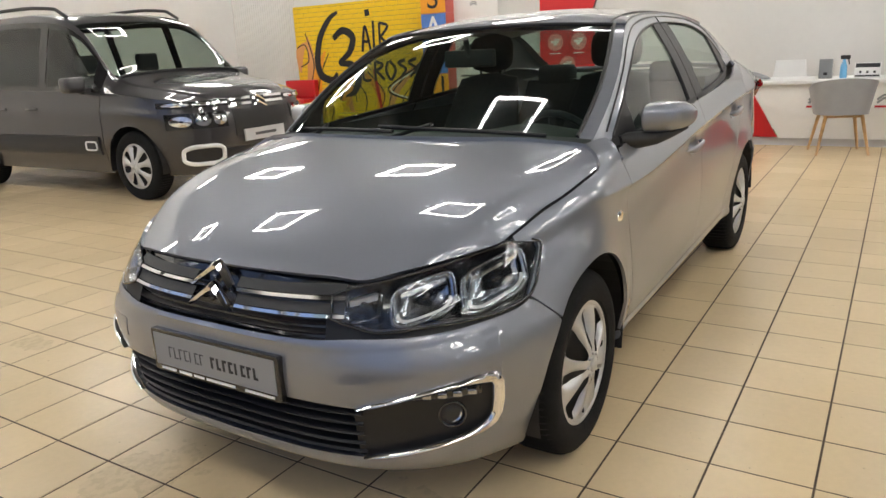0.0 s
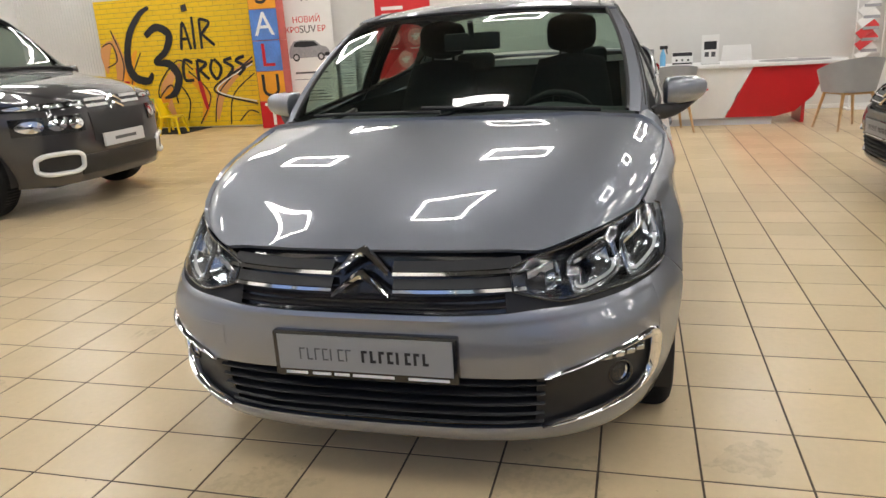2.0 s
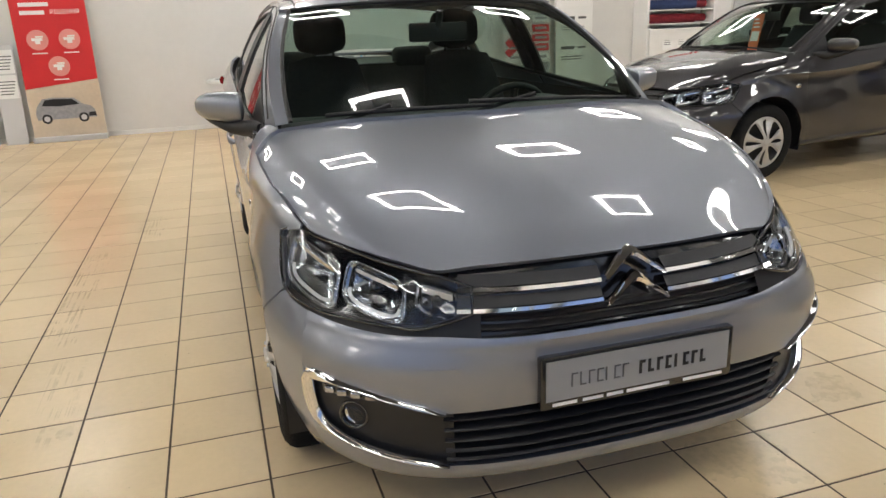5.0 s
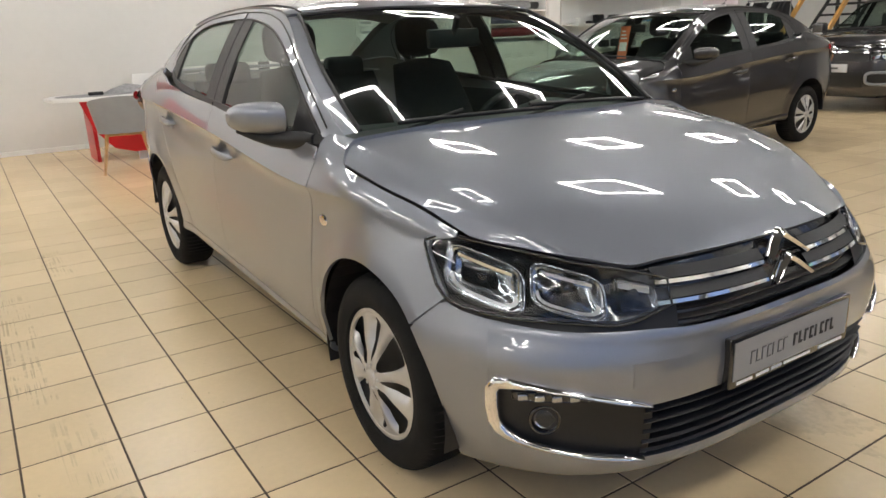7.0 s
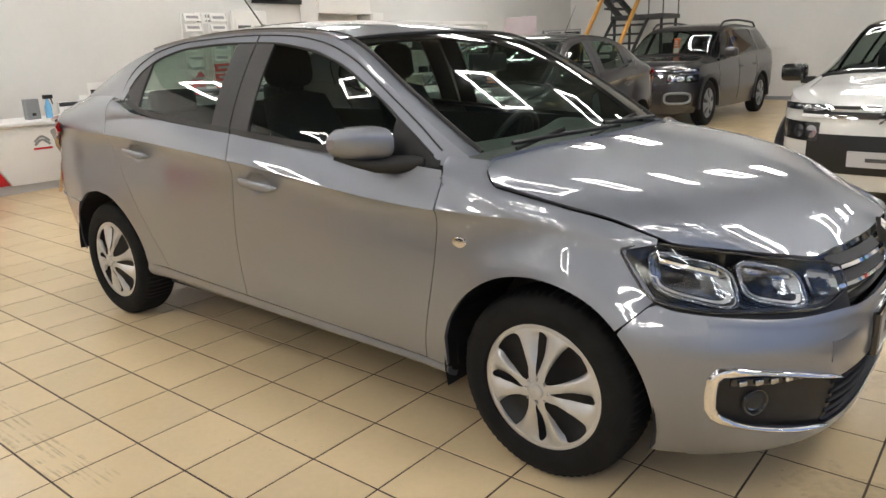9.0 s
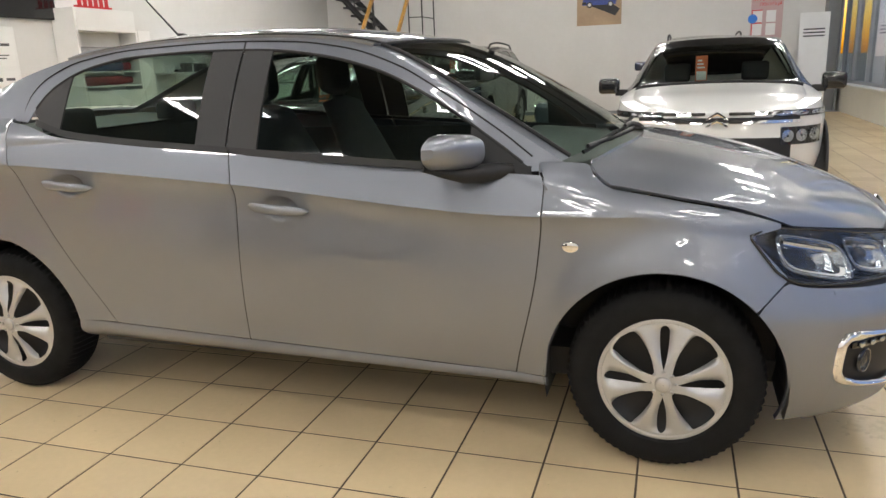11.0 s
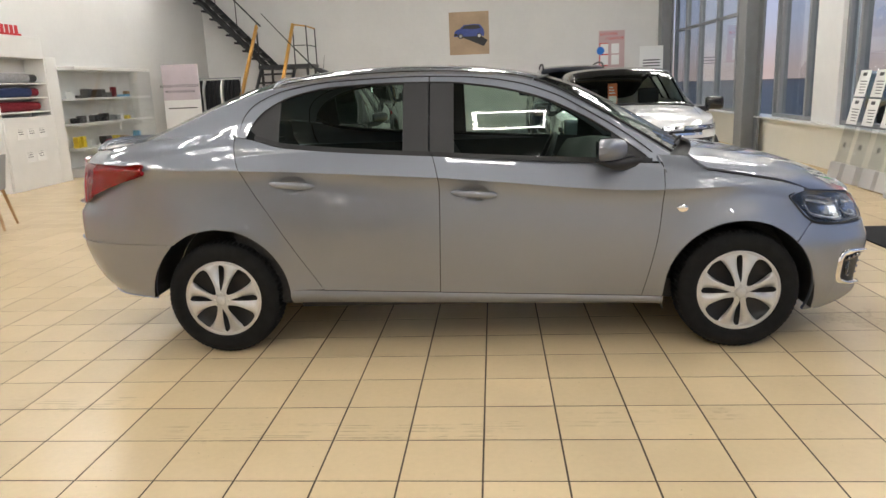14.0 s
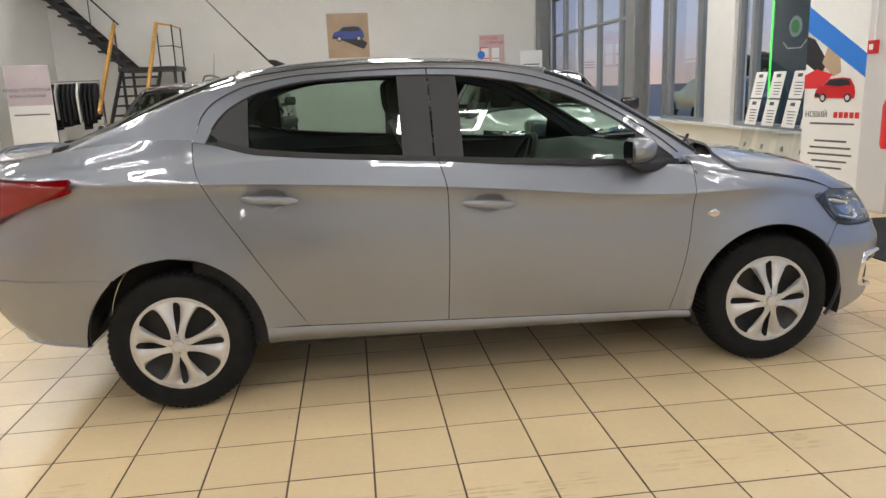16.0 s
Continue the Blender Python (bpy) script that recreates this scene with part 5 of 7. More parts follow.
def cols(xs, lo, hi, f, n, s):
    """Panel rows over columns xs between heights lo(x) and hi(x); s is the car's side (-1 right)."""
    rows = []
    for k in range(n + 1):
        t = k / n
        rows.append([Vector((x, s * f(x, lerp(lo(x), hi(x), t)), lerp(lo(x), hi(x), t))) for x in xs])
    return flip_if(rows, s)


def rowp(zs, xl, xr, f, n, s):
    """Panel rows over heights zs between stations xl(z) and xr(z)."""
    rows = [[Vector((lerp(xl(z), xr(z), k / n), s * f(lerp(xl(z), xr(z), k / n), z), z)) for k in range(n + 1)] for z in zs]
    return flip_if(rows, s)


def wheel_parts(car, x, y, r, name="wheel", rim=.205, width=.195, cover=None, spokes=8, steer=0):
    """A wheel: tyre with tread and a spoked cover; y is its outer face."""
    s = 1 if y > 0 else -1
    w = new(name)
    w.parent = car
    w.location = (x, y, r)
    w.rotation_euler = (0, 0, radians(steer))
    R = r + .004
    prof = [(rim - .006, -.020), (rim + .006, -.004), (rim + .03, .002), (R - .055, .003), (R - .030, -.004), (R - .012, -.018), (R - .003, -.034), (R, -.05), (R, -width + .05), (R - .003, -width + .034), (R - .02, -width + .012), (rim + .02, -width)]
    # the tread is cut across by grooves, the shoulder by finer ones
    bm = lathe([(a, s * b) for a, b in prof], 144)
    for v in bm.verts:
        r_ = math.hypot(v.co.x, v.co.z)
        k = round(math.atan2(v.co.z, v.co.x) / (2 * math.pi) * 144)
        if r_ > R - .016 and k % 2:
            f = 1 - (.008 if r_ > R - .0065 else .004) / r_
            v.co.x *= f
            v.co.z *= f
    bmesh.ops.recalc_face_normals(bm, faces=bm.faces[:])
    part("tyre", bm, RUBBER, w, smooth=True, angle=35)
    # dark back disc
    bm = lathe([(.001, s * -.05), (.06, s * -.05), (.15, s * -.055), (rim, s * -.03), (rim + .004, s * -.012)], 48)
    bmesh.ops.recalc_face_normals(bm, faces=bm.faces[:])
    part("brake_disc", bm, BLACK, w, smooth=True)
    # the cover: petals in pairs, joined at hub and rim, with narrow and wide openings by turns
    bm = bmesh.new()
    half = math.pi / spokes
    k0 = rim / .205
    dome = lambda q: .014 - .030 * (q / .205) ** 2 + .006 * math.exp(-(q / .045) ** 2)
    def gap(q, a, b, c, w):
        """Half width of an opening from radius a to c, widest at b."""
        if q <= a or q >= c:
            return 0.0
        return w * math.sin(math.pi / 2 * (q - a) / (b - a)) ** .75 if q < b else w * math.sqrt(max(1 - ((q - b) / (c - b)) ** 4, 0))
    for k in range(spokes):
        a0 = 2 * math.pi * (k + .5) / spokes + math.pi / 2
        rows = []
        for q in [.010, .024, .036, .046, .054, .060, .066, .074, .084, .096, .108, .120, .132, .144, .155, .164, .171, .176, .180, .184, .188, .191]:
            narrow, wide = gap(q, .048, .150, .182, .0145) / q, gap(q, .040, .178, .190, .0460) / q
            lo_, hi_ = (half - narrow, half - wide) if k % 2 == 0 else (half - wide, half - narrow)
            if spokes % 2:
                lo_ = hi_ = half - gap(q, .060, .160, .189, .030) / q
            t = min(max((q - .06) / .05, 0), 1) * min(max((.186 - q) / .02, 0), 1)
            row = []
            for j in range(11):
                e = -1 + j / 5
                ang = a0 + (e * hi_ if e > 0 else e * lo_)
                lift = dome(q) - t * (.017 * abs(e) ** 3) + .003 * t * (1 - e * e)
                row.append((k0 * q * math.cos(ang), s * (lift - .002), k0 * q * math.sin(ang)))
            rows.append(row)
        grid_mesh(rows, bm=bm, flip=s < 0)
    join(bm, lathe([(k0 * .189, s * -.020), (k0 * .192, s * -.012), (k0 * .198, s * -.010), (k0 * .206, s * -.013), (k0 * .210, s * -.024)], 72))
    join(bm, lathe([(.001, s * .025), (.021, s * .024), (.025, s * .020), (.026, s * .008)], 32))
    for k in range(spokes):
        a = 2 * math.pi * k / spokes + math.pi / 2
        join(bm, lathe([(.001, s * .012), (.005, s * .012), (.007, s * .004)], 10), Matrix.Translation((k0 * .038 * math.cos(a), s * .008, k0 * .038 * math.sin(a))))
    bmesh.ops.remove_doubles(bm, verts=bm.verts[:], dist=.0003)
    bmesh.ops.recalc_face_normals(bm, faces=bm.faces[:])
    part("wheel_cover", bm, cover or COVER, w, "silver spoked wheel cover", smooth=True, angle=45)
    return w


def chevrons(parent, make, width, height, step, thick, material, name="chevron"):
    """Two plain stacked chevrons on the surface given by make(y, z, out)."""
    for k in (0, 1):
        rows = []
        for j in range(33):
            e = -1 + j / 16
            ez = 1 - (e * e + .012) ** .5 + .05 * (1 - abs(e)) * abs(e)
            th = thick * (.62 + .38 * (1 - abs(e)))
            rows.append([make(e * width / 2, -k * step + (height - thick) * ez + q * th, o) for q, o in ((0, -.006), (.03, .008), (.5, .018), (.97, .008), (1, -.006))])
        bm = grid_mesh(rows)
        bmesh.ops.recalc_face_normals(bm, faces=bm.faces[:])
        part(name, bm, material, parent, smooth=True, angle=32)


def seat(parent, x, y, w=.50):
    """A front seat with backrest and headrest."""
    t = new("front_seat")
    t.parent = parent
    t.location = (x, y, 0)
    cush = box(-.25, .28, -w / 2, w / 2, .42, .60, .06, 3)
    part("seat_cushion", cush, FABRIC, t, smooth=True, angle=40)
    rows = []
    for k in range(13):
        h = k / 12
        z = .56 + .58 * h
        cx = -.26 - .26 * h ** 1.1
        ww = w / 2 * (1 - .30 * h ** 2.2)
        th = .085 * (1 - .35 * h)
        rows.append([(cx + th * (math.cos(a) if abs(math.cos(a)) < .98 else math.cos(a)), ww * math.copysign(abs(math.sin(a)) ** .7, math.sin(a)), z) for a in [2 * math.pi * i / 20 for i in range(20)]])
    rows.append([(rows[-1][i][0] * .2 + (-.52) * .8, rows[-1][i][1] * .3, 1.165) for i in range(20)])
    bm = grid_mesh(rows, close_u=True)
    part("backrest", bm, FABRIC, t, smooth=True)
    rows = []
    for k in range(11):
        h = k / 10
        z = 1.17 + .205 * h
        e = math.sqrt(max(1 - (2 * h - 1) ** 4, .02))
        rows.append([(-.545 - .02 * h + .055 * e * math.cos(a), .132 * e ** .8 * math.copysign(abs(math.sin(a)) ** .6, math.sin(a)), z) for a in [2 * math.pi * i / 18 for i in range(18)]])
    part("headrest", grid_mesh(rows, close_u=True), FABRIC, t, smooth=True)
    part("headrest_post", tube([(-.53, -.06, 1.1), (-.54, -.06, 1.2)], .007, bm=tube([(-.53, .06, 1.1), (-.54, .06, 1.2)], .007)), DARKSTEEL, t)
    return t


def sedan(label, PAINT, at=None, plate=True, antenna=True, group=""):
    car = thing("sedan_car", label, "car", group, at=at)
    FAX = lambda z: 0.012 + curve([(.24, .845), (.27, .85), (.66, .93), (.91, .948), (1.0, .915)])(z)
    BAX = curve([(.24, -.175), (.34, -.17), (.86, -.155), (1.02, -.185), (1.06, -.20)])
    RDX = curve([(.30, -.75), (.36, -.79), (.74, -1.025), (.95, -1.15), (1.05, -1.185), (1.14, -1.19)])
    SILLT = curve([(-.95, .345), (.95, .275)])
    SILLB = curve([(-.95, .265), (.95, .225)])
    farch = lambda x: .30 + math.sqrt(max(.366 ** 2 - (x - 1.318) ** 2, 0))
    rarch = lambda x: .318 + math.sqrt(max(.366 ** 2 - (x + 1.322) ** 2, 0))
    g = .0022
    for s in (-1, 1):
        side = "right" if s < 0 else "left"
        # front door
        top = lambda x: BELT(x) - .004
        rows = []
        for k in range(81):
            t = k / 80
            row = []
            for q in sorted(span(0, 1, 48) + span(.098, .255, 40)):
                x = lerp(-.17, .93, q)
                for _ in range(3):
                    z = crease_band(SILLT(x) + .004, CREASE(x), top(x), t)
                    x = lerp(BAX(z) + g, FAX(z) - .012 - g, q)
                z = crease_band(SILLT(x) + .004, CREASE(x), top(x), t)
                row.append(Vector((x, s * (body_y(x, min(z, BELT(x))) - dent(x, z)), z)))
            rows.append(row)
        fd = part("front_door", skin(flip_if(rows, s)), PAINT, car, smooth=True, angle=40)
        # rear door
        rows = []
        for k in range(81):
            t = k / 80
            row = []
            for q in sorted(span(0, 1, 40) + span(.13, .36, 40)):
                x = lerp(-.9, -.18, q)
                for _ in range(4):
                    z = crease_band(SILLT(max(x, -.95)) + .004, CREASE(x), top(x), t)
                    x = lerp(RDX(z) + g, BAX(z) - g, q)
                z = crease_band(SILLT(max(x, -.95)) + .004, CREASE(x), top(x), t)
                row.append(Vector((x, s * (body_y(x, min(z, BELT(x))) - dent(x, z)), z)))
            rows.append(row)
        rd = part("rear_door", skin(flip_if(rows, s)), PAINT, car, smooth=True, angle=40)
        # door handles
        for door, hx, hz in ((fd, .018, .831), (rd, -.898, .901)):
            rows = []
            for k in range(17):
                e = -1 + k / 8
                hh = .0165 * (1 - abs(e) ** 4) ** .5 + .001
                o = .036 - .032 * abs(e) ** 4
                c = Vector((hx + .118 * e, s * (body_y(hx + .118 * e, hz) + o), hz - .009 * e))
                rows.append([c + Vector((0, s * .009 * math.cos(a), hh * math.sin(a))) for a in [2 * math.pi * i / 12 for i in range(12)]])
            bm = grid_mesh(rows, close_u=True)
            bmesh.ops.recalc_face_normals(bm, faces=bm.faces[:])
            part("door_handle", bm, PAINT, door, smooth=True)
        # dark gaps round the doors
        for edge, z0, z1, dx in ((BAX, .30, 1.03, 0), (RDX, .36, 1.14, 0), (lambda z: FAX(z) - .012, .29, .955, 0)):
            pts = [Vector((edge(z), s * (body_y(edge(z), min(z, BELT(edge(z)) - .004)) - .0045), z)) for z in span(z0, z1, 40)]
            part("door_gap", tube(pts, .0042, 6), BLACK, car, smooth=True)
        # sill
        rows = []
        for k in range(9):
            t = k / 8
            rows.append([Vector((x, s * (side_y(x, lerp(SILLB(x), SILLT(x), t)) + .010 * math.sin(math.pi * t) - .03 * (1 - t) ** 3), lerp(SILLB(x), SILLT(x), t))) for x in span(-.955, .955, 30)])
        part("sill", skin(flip_if(rows, s), .02), PAINT, car, smooth=True, angle=40)
        # fender: over the wheel arch, up to the bonnet's shut line, ending at the lamp
        def hi(x):
            if x <= 1.08:
                return EDGEZ(x)
            if x < 1.15:
                return lerp(EDGEZ(1.08), SHUT(1.15), ((x - 1.08) / .07) ** .6)
            return SHUT(x) - .002
        xs = [.952 + (1.57 - .952) * (k / 48) for k in range(1, 49)]
        rows = []
        for k in range(41):
            t = k / 40
            row = []
            for c in range(7):
                z = crease_band(.28, CREASE(.95), EDGEZ(.95), t)
                x = lerp(FAX(min(z, .98)) - .012 + g, .952, c / 6)
                z = min(z, EDGEZ(x))
                row.append(Vector((x, s * body_y(x, z), z)))
            for x in xs:
                z = crease_band(farch(x), min(max(CREASE(x), farch(x) + .05), hi(x) - .03), hi(x), t)
                row.append(Vector((x, s * body_y(x, z), z)))
            rows.append(row)
        bm = skin(flip_if(ease(rows, 6), s))
        lamp_edge = lambda x: lerp(.768, .648, min((x - 1.555) / .110, 1))
        seam = lambda x: farch(x) if x < 1.58 else lerp(farch(1.58), .642, (x - 1.58) / .085)
        low = [[Vector((x, s * body_y(x, z), z)) for x in span(1.57, 1.664, 10) for z in [lerp(seam(x), max(lamp_edge(x), seam(x) + .002), k / 10)]] for k in range(11)]
        tip = [[Vector((x, s * body_y(x, z), z)) for x in span(1.555, 1.642, 10) for z in [lerp(lerp(.766, .786, (x - 1.555) / .087), SHUT(x) - .002, k / 4)]] for k in range(5)]
        join(bm, skin(flip_if(low, s)))
        join(bm, skin(flip_if(tip, s), .006))
        fe = part("fender", bm, PAINT, car, smooth=True, angle=40)
        # side badge: chrome disc
        c = Vector((1.035, s * (body_y(1.035, .73) + .001), .73))
        b = lathe([(.001, s * .006), (.012, s * .006), (.017, s * .004), (.019, 0)], 24)
        b.transform(Matrix.Translation(c) @ Matrix.Diagonal((1.5, 1, 1, 1)))
        part("side_badge", b, CHROME, fe, smooth=True, angle=30)
        # quarter panel
        bm = bmesh.new()
        P = lambda x, z: Vector((x, s * body_y(x, min(z, EDGEZ(x))), min(z, EDGEZ(x))))
        wid = lambda z: math.sqrt(max(.366 ** 2 - (z - .318) ** 2, 0))
        lower = [[P(lerp(-1.322 + wid(z), RDX(z) - g, j / 12), z) for j in range(13)] for z in span(.345, .684, 24)]
        upper = []
        for k in range(29):
            row = []
            for j in range(45):
                x = lerp(-1.92, -1.1, j / 44)
                for _ in range(4):
                    z = crease_band(.684, CREASE(x), EDGEZ(x), k / 28)
                    x = lerp(-1.92, RDX(min(z, 1.14)) - g, j / 44)
                row.append(P(x, crease_band(.684, CREASE(x), EDGEZ(x), k / 28)))
            upper.append(row)
        behind = [[P(lerp(-1.92, -1.322 - wid(z), j / 14), z) for j in range(15)] for z in span(.604, .684, 5)]
        upper = ease(upper, 10)
        for rr in (lower, upper, behind):
            join(bm, skin(flip_if(rr, s), .010))
        part("quarter_panel", bm, PAINT, car, smooth=True, angle=40)
        # wheel housings
        for cx, cz in ((1.318, .30), (-1.322, .318)):
            rows = []
            for k in range(25):
                a = math.pi * (-.08 * (cx > 0) + (1.16 if cx > 0 else 1) * k / 24)
                rows.append([(cx + .372 * math.cos(a), s * yy, cz + .372 * math.sin(a)) for yy in (.825, .70, .50)])
            bm = grid_mesh(rows)
            bm.faces.new([bm.verts.new((cx + .37 * math.cos(a), s * .50, cz + .37 * math.sin(a))) for a in [math.pi * (-.08 * (cx > 0) + (1.16 if cx > 0 else 1) * k / 24) for k in range(25)]])
            part("wheel_housing", bm, BLACK, car)
        # side windows and their black frames
        part("waist_seal", skin(cols(span(-1.10, .90, 50), lambda x: BELT(x) - .006, lambda x: BELT(x) + .018, lambda x, z: cabin_y(x, z) + .006, 2, s), .01), BLACK, car, smooth=True, angle=40)
        rg = cols(span(-.985, -.33, 20), lambda x: BELT(x) + .016, lambda x: DLOT(x) - .004, lambda x, z: cabin_y(x, z) - .008, 12, s)
        part("rear_side_window", pane(rg, (-.3, 0, 1)), CARGLASS, rd, smooth=True)
        fg = cols(span(-.085, .80, 26), lambda x: BELT(x) + .016, lambda x: max(DLOT(x) - .004, BELT(x) + .02), lambda x, z: cabin_y(x, z) - .008, 12, s)
        part("front_side_window", pane(fg, (-.3, 0, 1)), CARGLASS, fd, smooth=True)
        part("rear_corner_trim", skin(cols(span(-1.128, -.972, 10), lambda x: BELT(x) + .012 + .10 * max(0, (-1.06 - x) / .07) ** 2 * .3, lambda x: DLOT(x) - .002, cabin_y, 8, s), .008), TRIM, car, smooth=True, angle=40)
        for xa, xb in ((-.335, -.206), (-.198, -.078)):
            part("pillar_trim", skin(cols(span(xa, xb, 5), lambda x: BELT(x) + .012, lambda x: DLOT(x) - .001, lambda x, z: cabin_y(x, z) + .001, 10, s), .008), TRIM, car, smooth=True, angle=40)
        # black corner at the mirror
        part("mirror_corner", skin(cols(span(.70, .885, 8), lambda x: BELT(x) + .012, lambda x: max(DLOT(x) - .003, BELT(x) + .014), lambda x, z: cabin_y(x, z) + .001, 6, s), .008), BLACK, car, smooth=True, angle=40)
        # window frame edge
        pts = [Vector((x, s * (cabin_y(x, DLOT(x)) - .001), DLOT(x) - .002)) for x in span(-1.12, .87, 60)]
        part("window_seal", tube(pts, .006, 6), BLACK, car, smooth=True)
        # painted cant rail and pillars, from the windows up to the roof sheet
        rows = [[] for _ in range(9)]
        N = 90
        for i in range(N + 1):
            u = i / N
            p = rail_pt(u)
            x = p.x
            if x > .885:
                zl = lerp(.955, BELT(.885), .5)
            elif x < -1.128:
                zl = min(max(EDGEZ(x) - .004, 1.09), BELT(max(x, -1.35)) - .006)
            else:
                zl = DLOT(x) + .001
            zl = min(zl, p.z - .002)
            for k in range(9):
                z = lerp(zl, p.z, k / 8)
                yy = cabin_y(x, z)
                if x < -1.128:
                    side = lerp(min(EDGEY(x), cabin_y(x, zl) + .02) * taper(x, 1.0), cabin_y(x, p.z), k / 8) + .010 * math.sin(math.pi * k / 8)
                    yy = lerp(yy, side, min((-1.128 - x) / .22, 1))
                rows[k].append(Vector((x, s * yy, z)))
        part("cant_rail", skin(flip_if([r[::-1] for r in ease(rows, 14)], s), .006), PAINT, car, smooth=True, angle=40)
        # shut line of the door frames, round the windows
        DF = curve([(-1.188, 1.135), (-1.165, 1.235), (-1.10, 1.305), (-.95, 1.366), (-.7, 1.400), (-.3, 1.410), (.0, 1.398), (.22, 1.366), (.42, 1.302), (.60, 1.205), (.80, 1.078), (.90, 1.0)])
        pts = [Vector((x, s * (cabin_y(x, DF(x)) + .0005), DF(x))) for x in [-1.188 + .13 * (k / 12) ** 2 for k in range(12)] + span(-1.05, .90, 60)]
        part("door_seam", tube(pts, .0032, 6), BLACK, car, smooth=True)
        pts = [Vector((-.202, s * (cabin_y(-.202, z) + .001), z)) for z in span(1.37, 1.41, 4)]
        part("door_seam", tube(pts, .003, 6), BLACK, car, smooth=True)
        # door mirror
        mir = new("door_mirror")
        mir.parent = car
        rows = []
        for k in range(25):
            v = k / 24
            end = min(math.sqrt(max(1 - max((v - .70) / .302, 0) ** 2, 0)), math.sqrt(max(1 - max((.10 - v) / .11, 0) ** 2, 0)))
            zt, zb = 1.090 - .016 * v ** 2 - .010 * (1 - v) ** 2, .962 + .030 * v ** 1.4
            cz, hh = (zt + zb) / 2, (zt - zb) / 2 * (.30 + .70 * end)
            xr, dep = .636 - .022 * v, (.135 - .062 * v ** 1.4) * (.40 + .60 * end)
            row = []
            for i in range(25):
                a = math.pi * (i / 24 - .5)
                ca, sa = max(math.cos(a), 0), math.sin(a)
                row.append(Vector((xr + dep * ca ** .62, s * lerp(.812, .982, v), cz + hh * math.copysign(abs(sa) ** .72, sa) + .006 * ca)))
            row += [Vector((xr - .006, s * lerp(.812, .982, v), cz + hh * q)) for q in (.86, 0, -.86)]
            rows.append(row)
        bm = grid_mesh(rows, close_u=True)
        for r in (rows[0], rows[-1]):
            bm.faces.new([bm.verts.new(p) for p in r])
        bmesh.ops.recalc_face_normals(bm, faces=bm.faces[:])
        part("mirror_shell", bm, PAINT, mir, smooth=True, angle=50)
        bm = slab([(s * y_, z_) for y_, z_ in rounded(.828, .962, .985, 1.070, .03)], .614, .6175, axis="x")
        part("mirror_glass", bm, CHROME, mir)
        bm = tube([(.60, s * .945, .985), (.655, s * .90, .966), (.70, s * .855, .955), (.75, s * .81, .953), (.80, s * .782, .958), (.845, s * .765, .962)], [.008, .016, .026, .031, .028, .015], 14)
        bmesh.ops.recalc_face_normals(bm, faces=bm.faces[:])
        part("mirror_foot", bm, BLACK, mir, smooth=True, angle=50)

    # wheels
    for wx, wy in ((1.326, -.835), (1.326, .835), (-1.326, -.825), (-1.326, .825)):
        wheel_parts(car, wx, wy, .303)

    # bonnet: the top between both soft creases, and its flanks down to the shut line
    HT = curve([(0, .746), (9, .744), (20, .737), (23, .731), (25, .727), (31, .744), (39, .768), (46.8, .786), (48.5, .799)])
    RIDGE = curve([(1.0, .54), (1.1, .52), (1.3, .50), (1.5, .495), (1.75, .45), (1.87, .425), (2.0, .41)])
    rows = []
    C = .74
    for k in range(61):
        t = k / 60
        row = []
        for j in range(97):
            w = -1 + j / 48
            a = abs(w)
            ph = 31 * a / C if a < C else lerp(31, 48.2, (a - C) / (1 - C))
            f = nose_at(ph, HT(ph), -.004)
            def at_x(x):
                if a <= C:
                    y = a / C * EDGEY(x)
                    z0, ze = HOODC(x), EDGEZ(x)
                    # the crown falls off faster outside a soft crease
                    kink = lambda d: .048 * (math.sqrt(d * d + .012 ** 2) + d) * min(max((2.0 - x) / .3, 0), 1)
                    fall = kink(EDGEY(x) - RIDGE(x))
                    z = z0 - (z0 - ze - fall) * (a / C) ** 2.2 - kink(y - RIDGE(x))
                else:
                    q = (a - C) / (1 - C)
                    z = lerp(EDGEZ(x), SHUT(x) + .002, q)
                    y = body_y(x, z)
                return Vector((x, y, z))
            xr = 1.21 - .13 * (a / C) ** 2.2 if a < C else 1.08 + .07 * ((a - C) / (1 - C)) ** 1.5
            p, off = at_x(lerp(xr, f.x, t)), f - at_x(f.x)
            p += Vector((off.x * t ** 3, off.y * t ** 3, off.z * t ** 6))
            p.y = math.copysign(p.y, w) if a else 0
            row.append(p)
        rows.append(row)
    rows = ease(rows, 8)
    part("bonnet", skin(rows, .012), PAINT, car, smooth=True, angle=40)
    # windscreen, roof, rear window
    U0, U1, U2, U3 = .02, .345, .70, .955
    ws = [[top_pt(lerp(U0, U1 - .006, k / 24), w * .935) for w in span(-1, 1, 32)] for k in range(25)]
    part("windscreen", pane(ws, (-.3, 0, .6)), CARGLASS, car, smooth=True)
    for s in (-1, 1):
        band = bmesh.new()
        grid_mesh([[top_pt(lerp(U0, U1, k / 24), s * lerp(.925, 1.0, j / 3), -.002) for j in range(4)] for k in range(25)], bm=band, flip=s > 0)
        part("pillar_edge", band, PAINT, car, smooth=True)
    edge = [top_pt(lerp(U0, U1, k / 24), -.932, .003) for k in range(25)] + [top_pt(U1, w, .002) for w in span(-.932, .932, 24)] + [top_pt(lerp(U1, U0, k / 24), .932, .003) for k in range(25)]
    part("windscreen_seal", tube(edge, .008, 6), BLACK, car, smooth=True)
    roof = [[top_pt(lerp(U1, U2, k / 30), w) for w in span(-1, 1, 40)] for k in range(31)]
    part("roof", skin([r[::-1] for r in roof], .01), PAINT, car, smooth=True, angle=40)
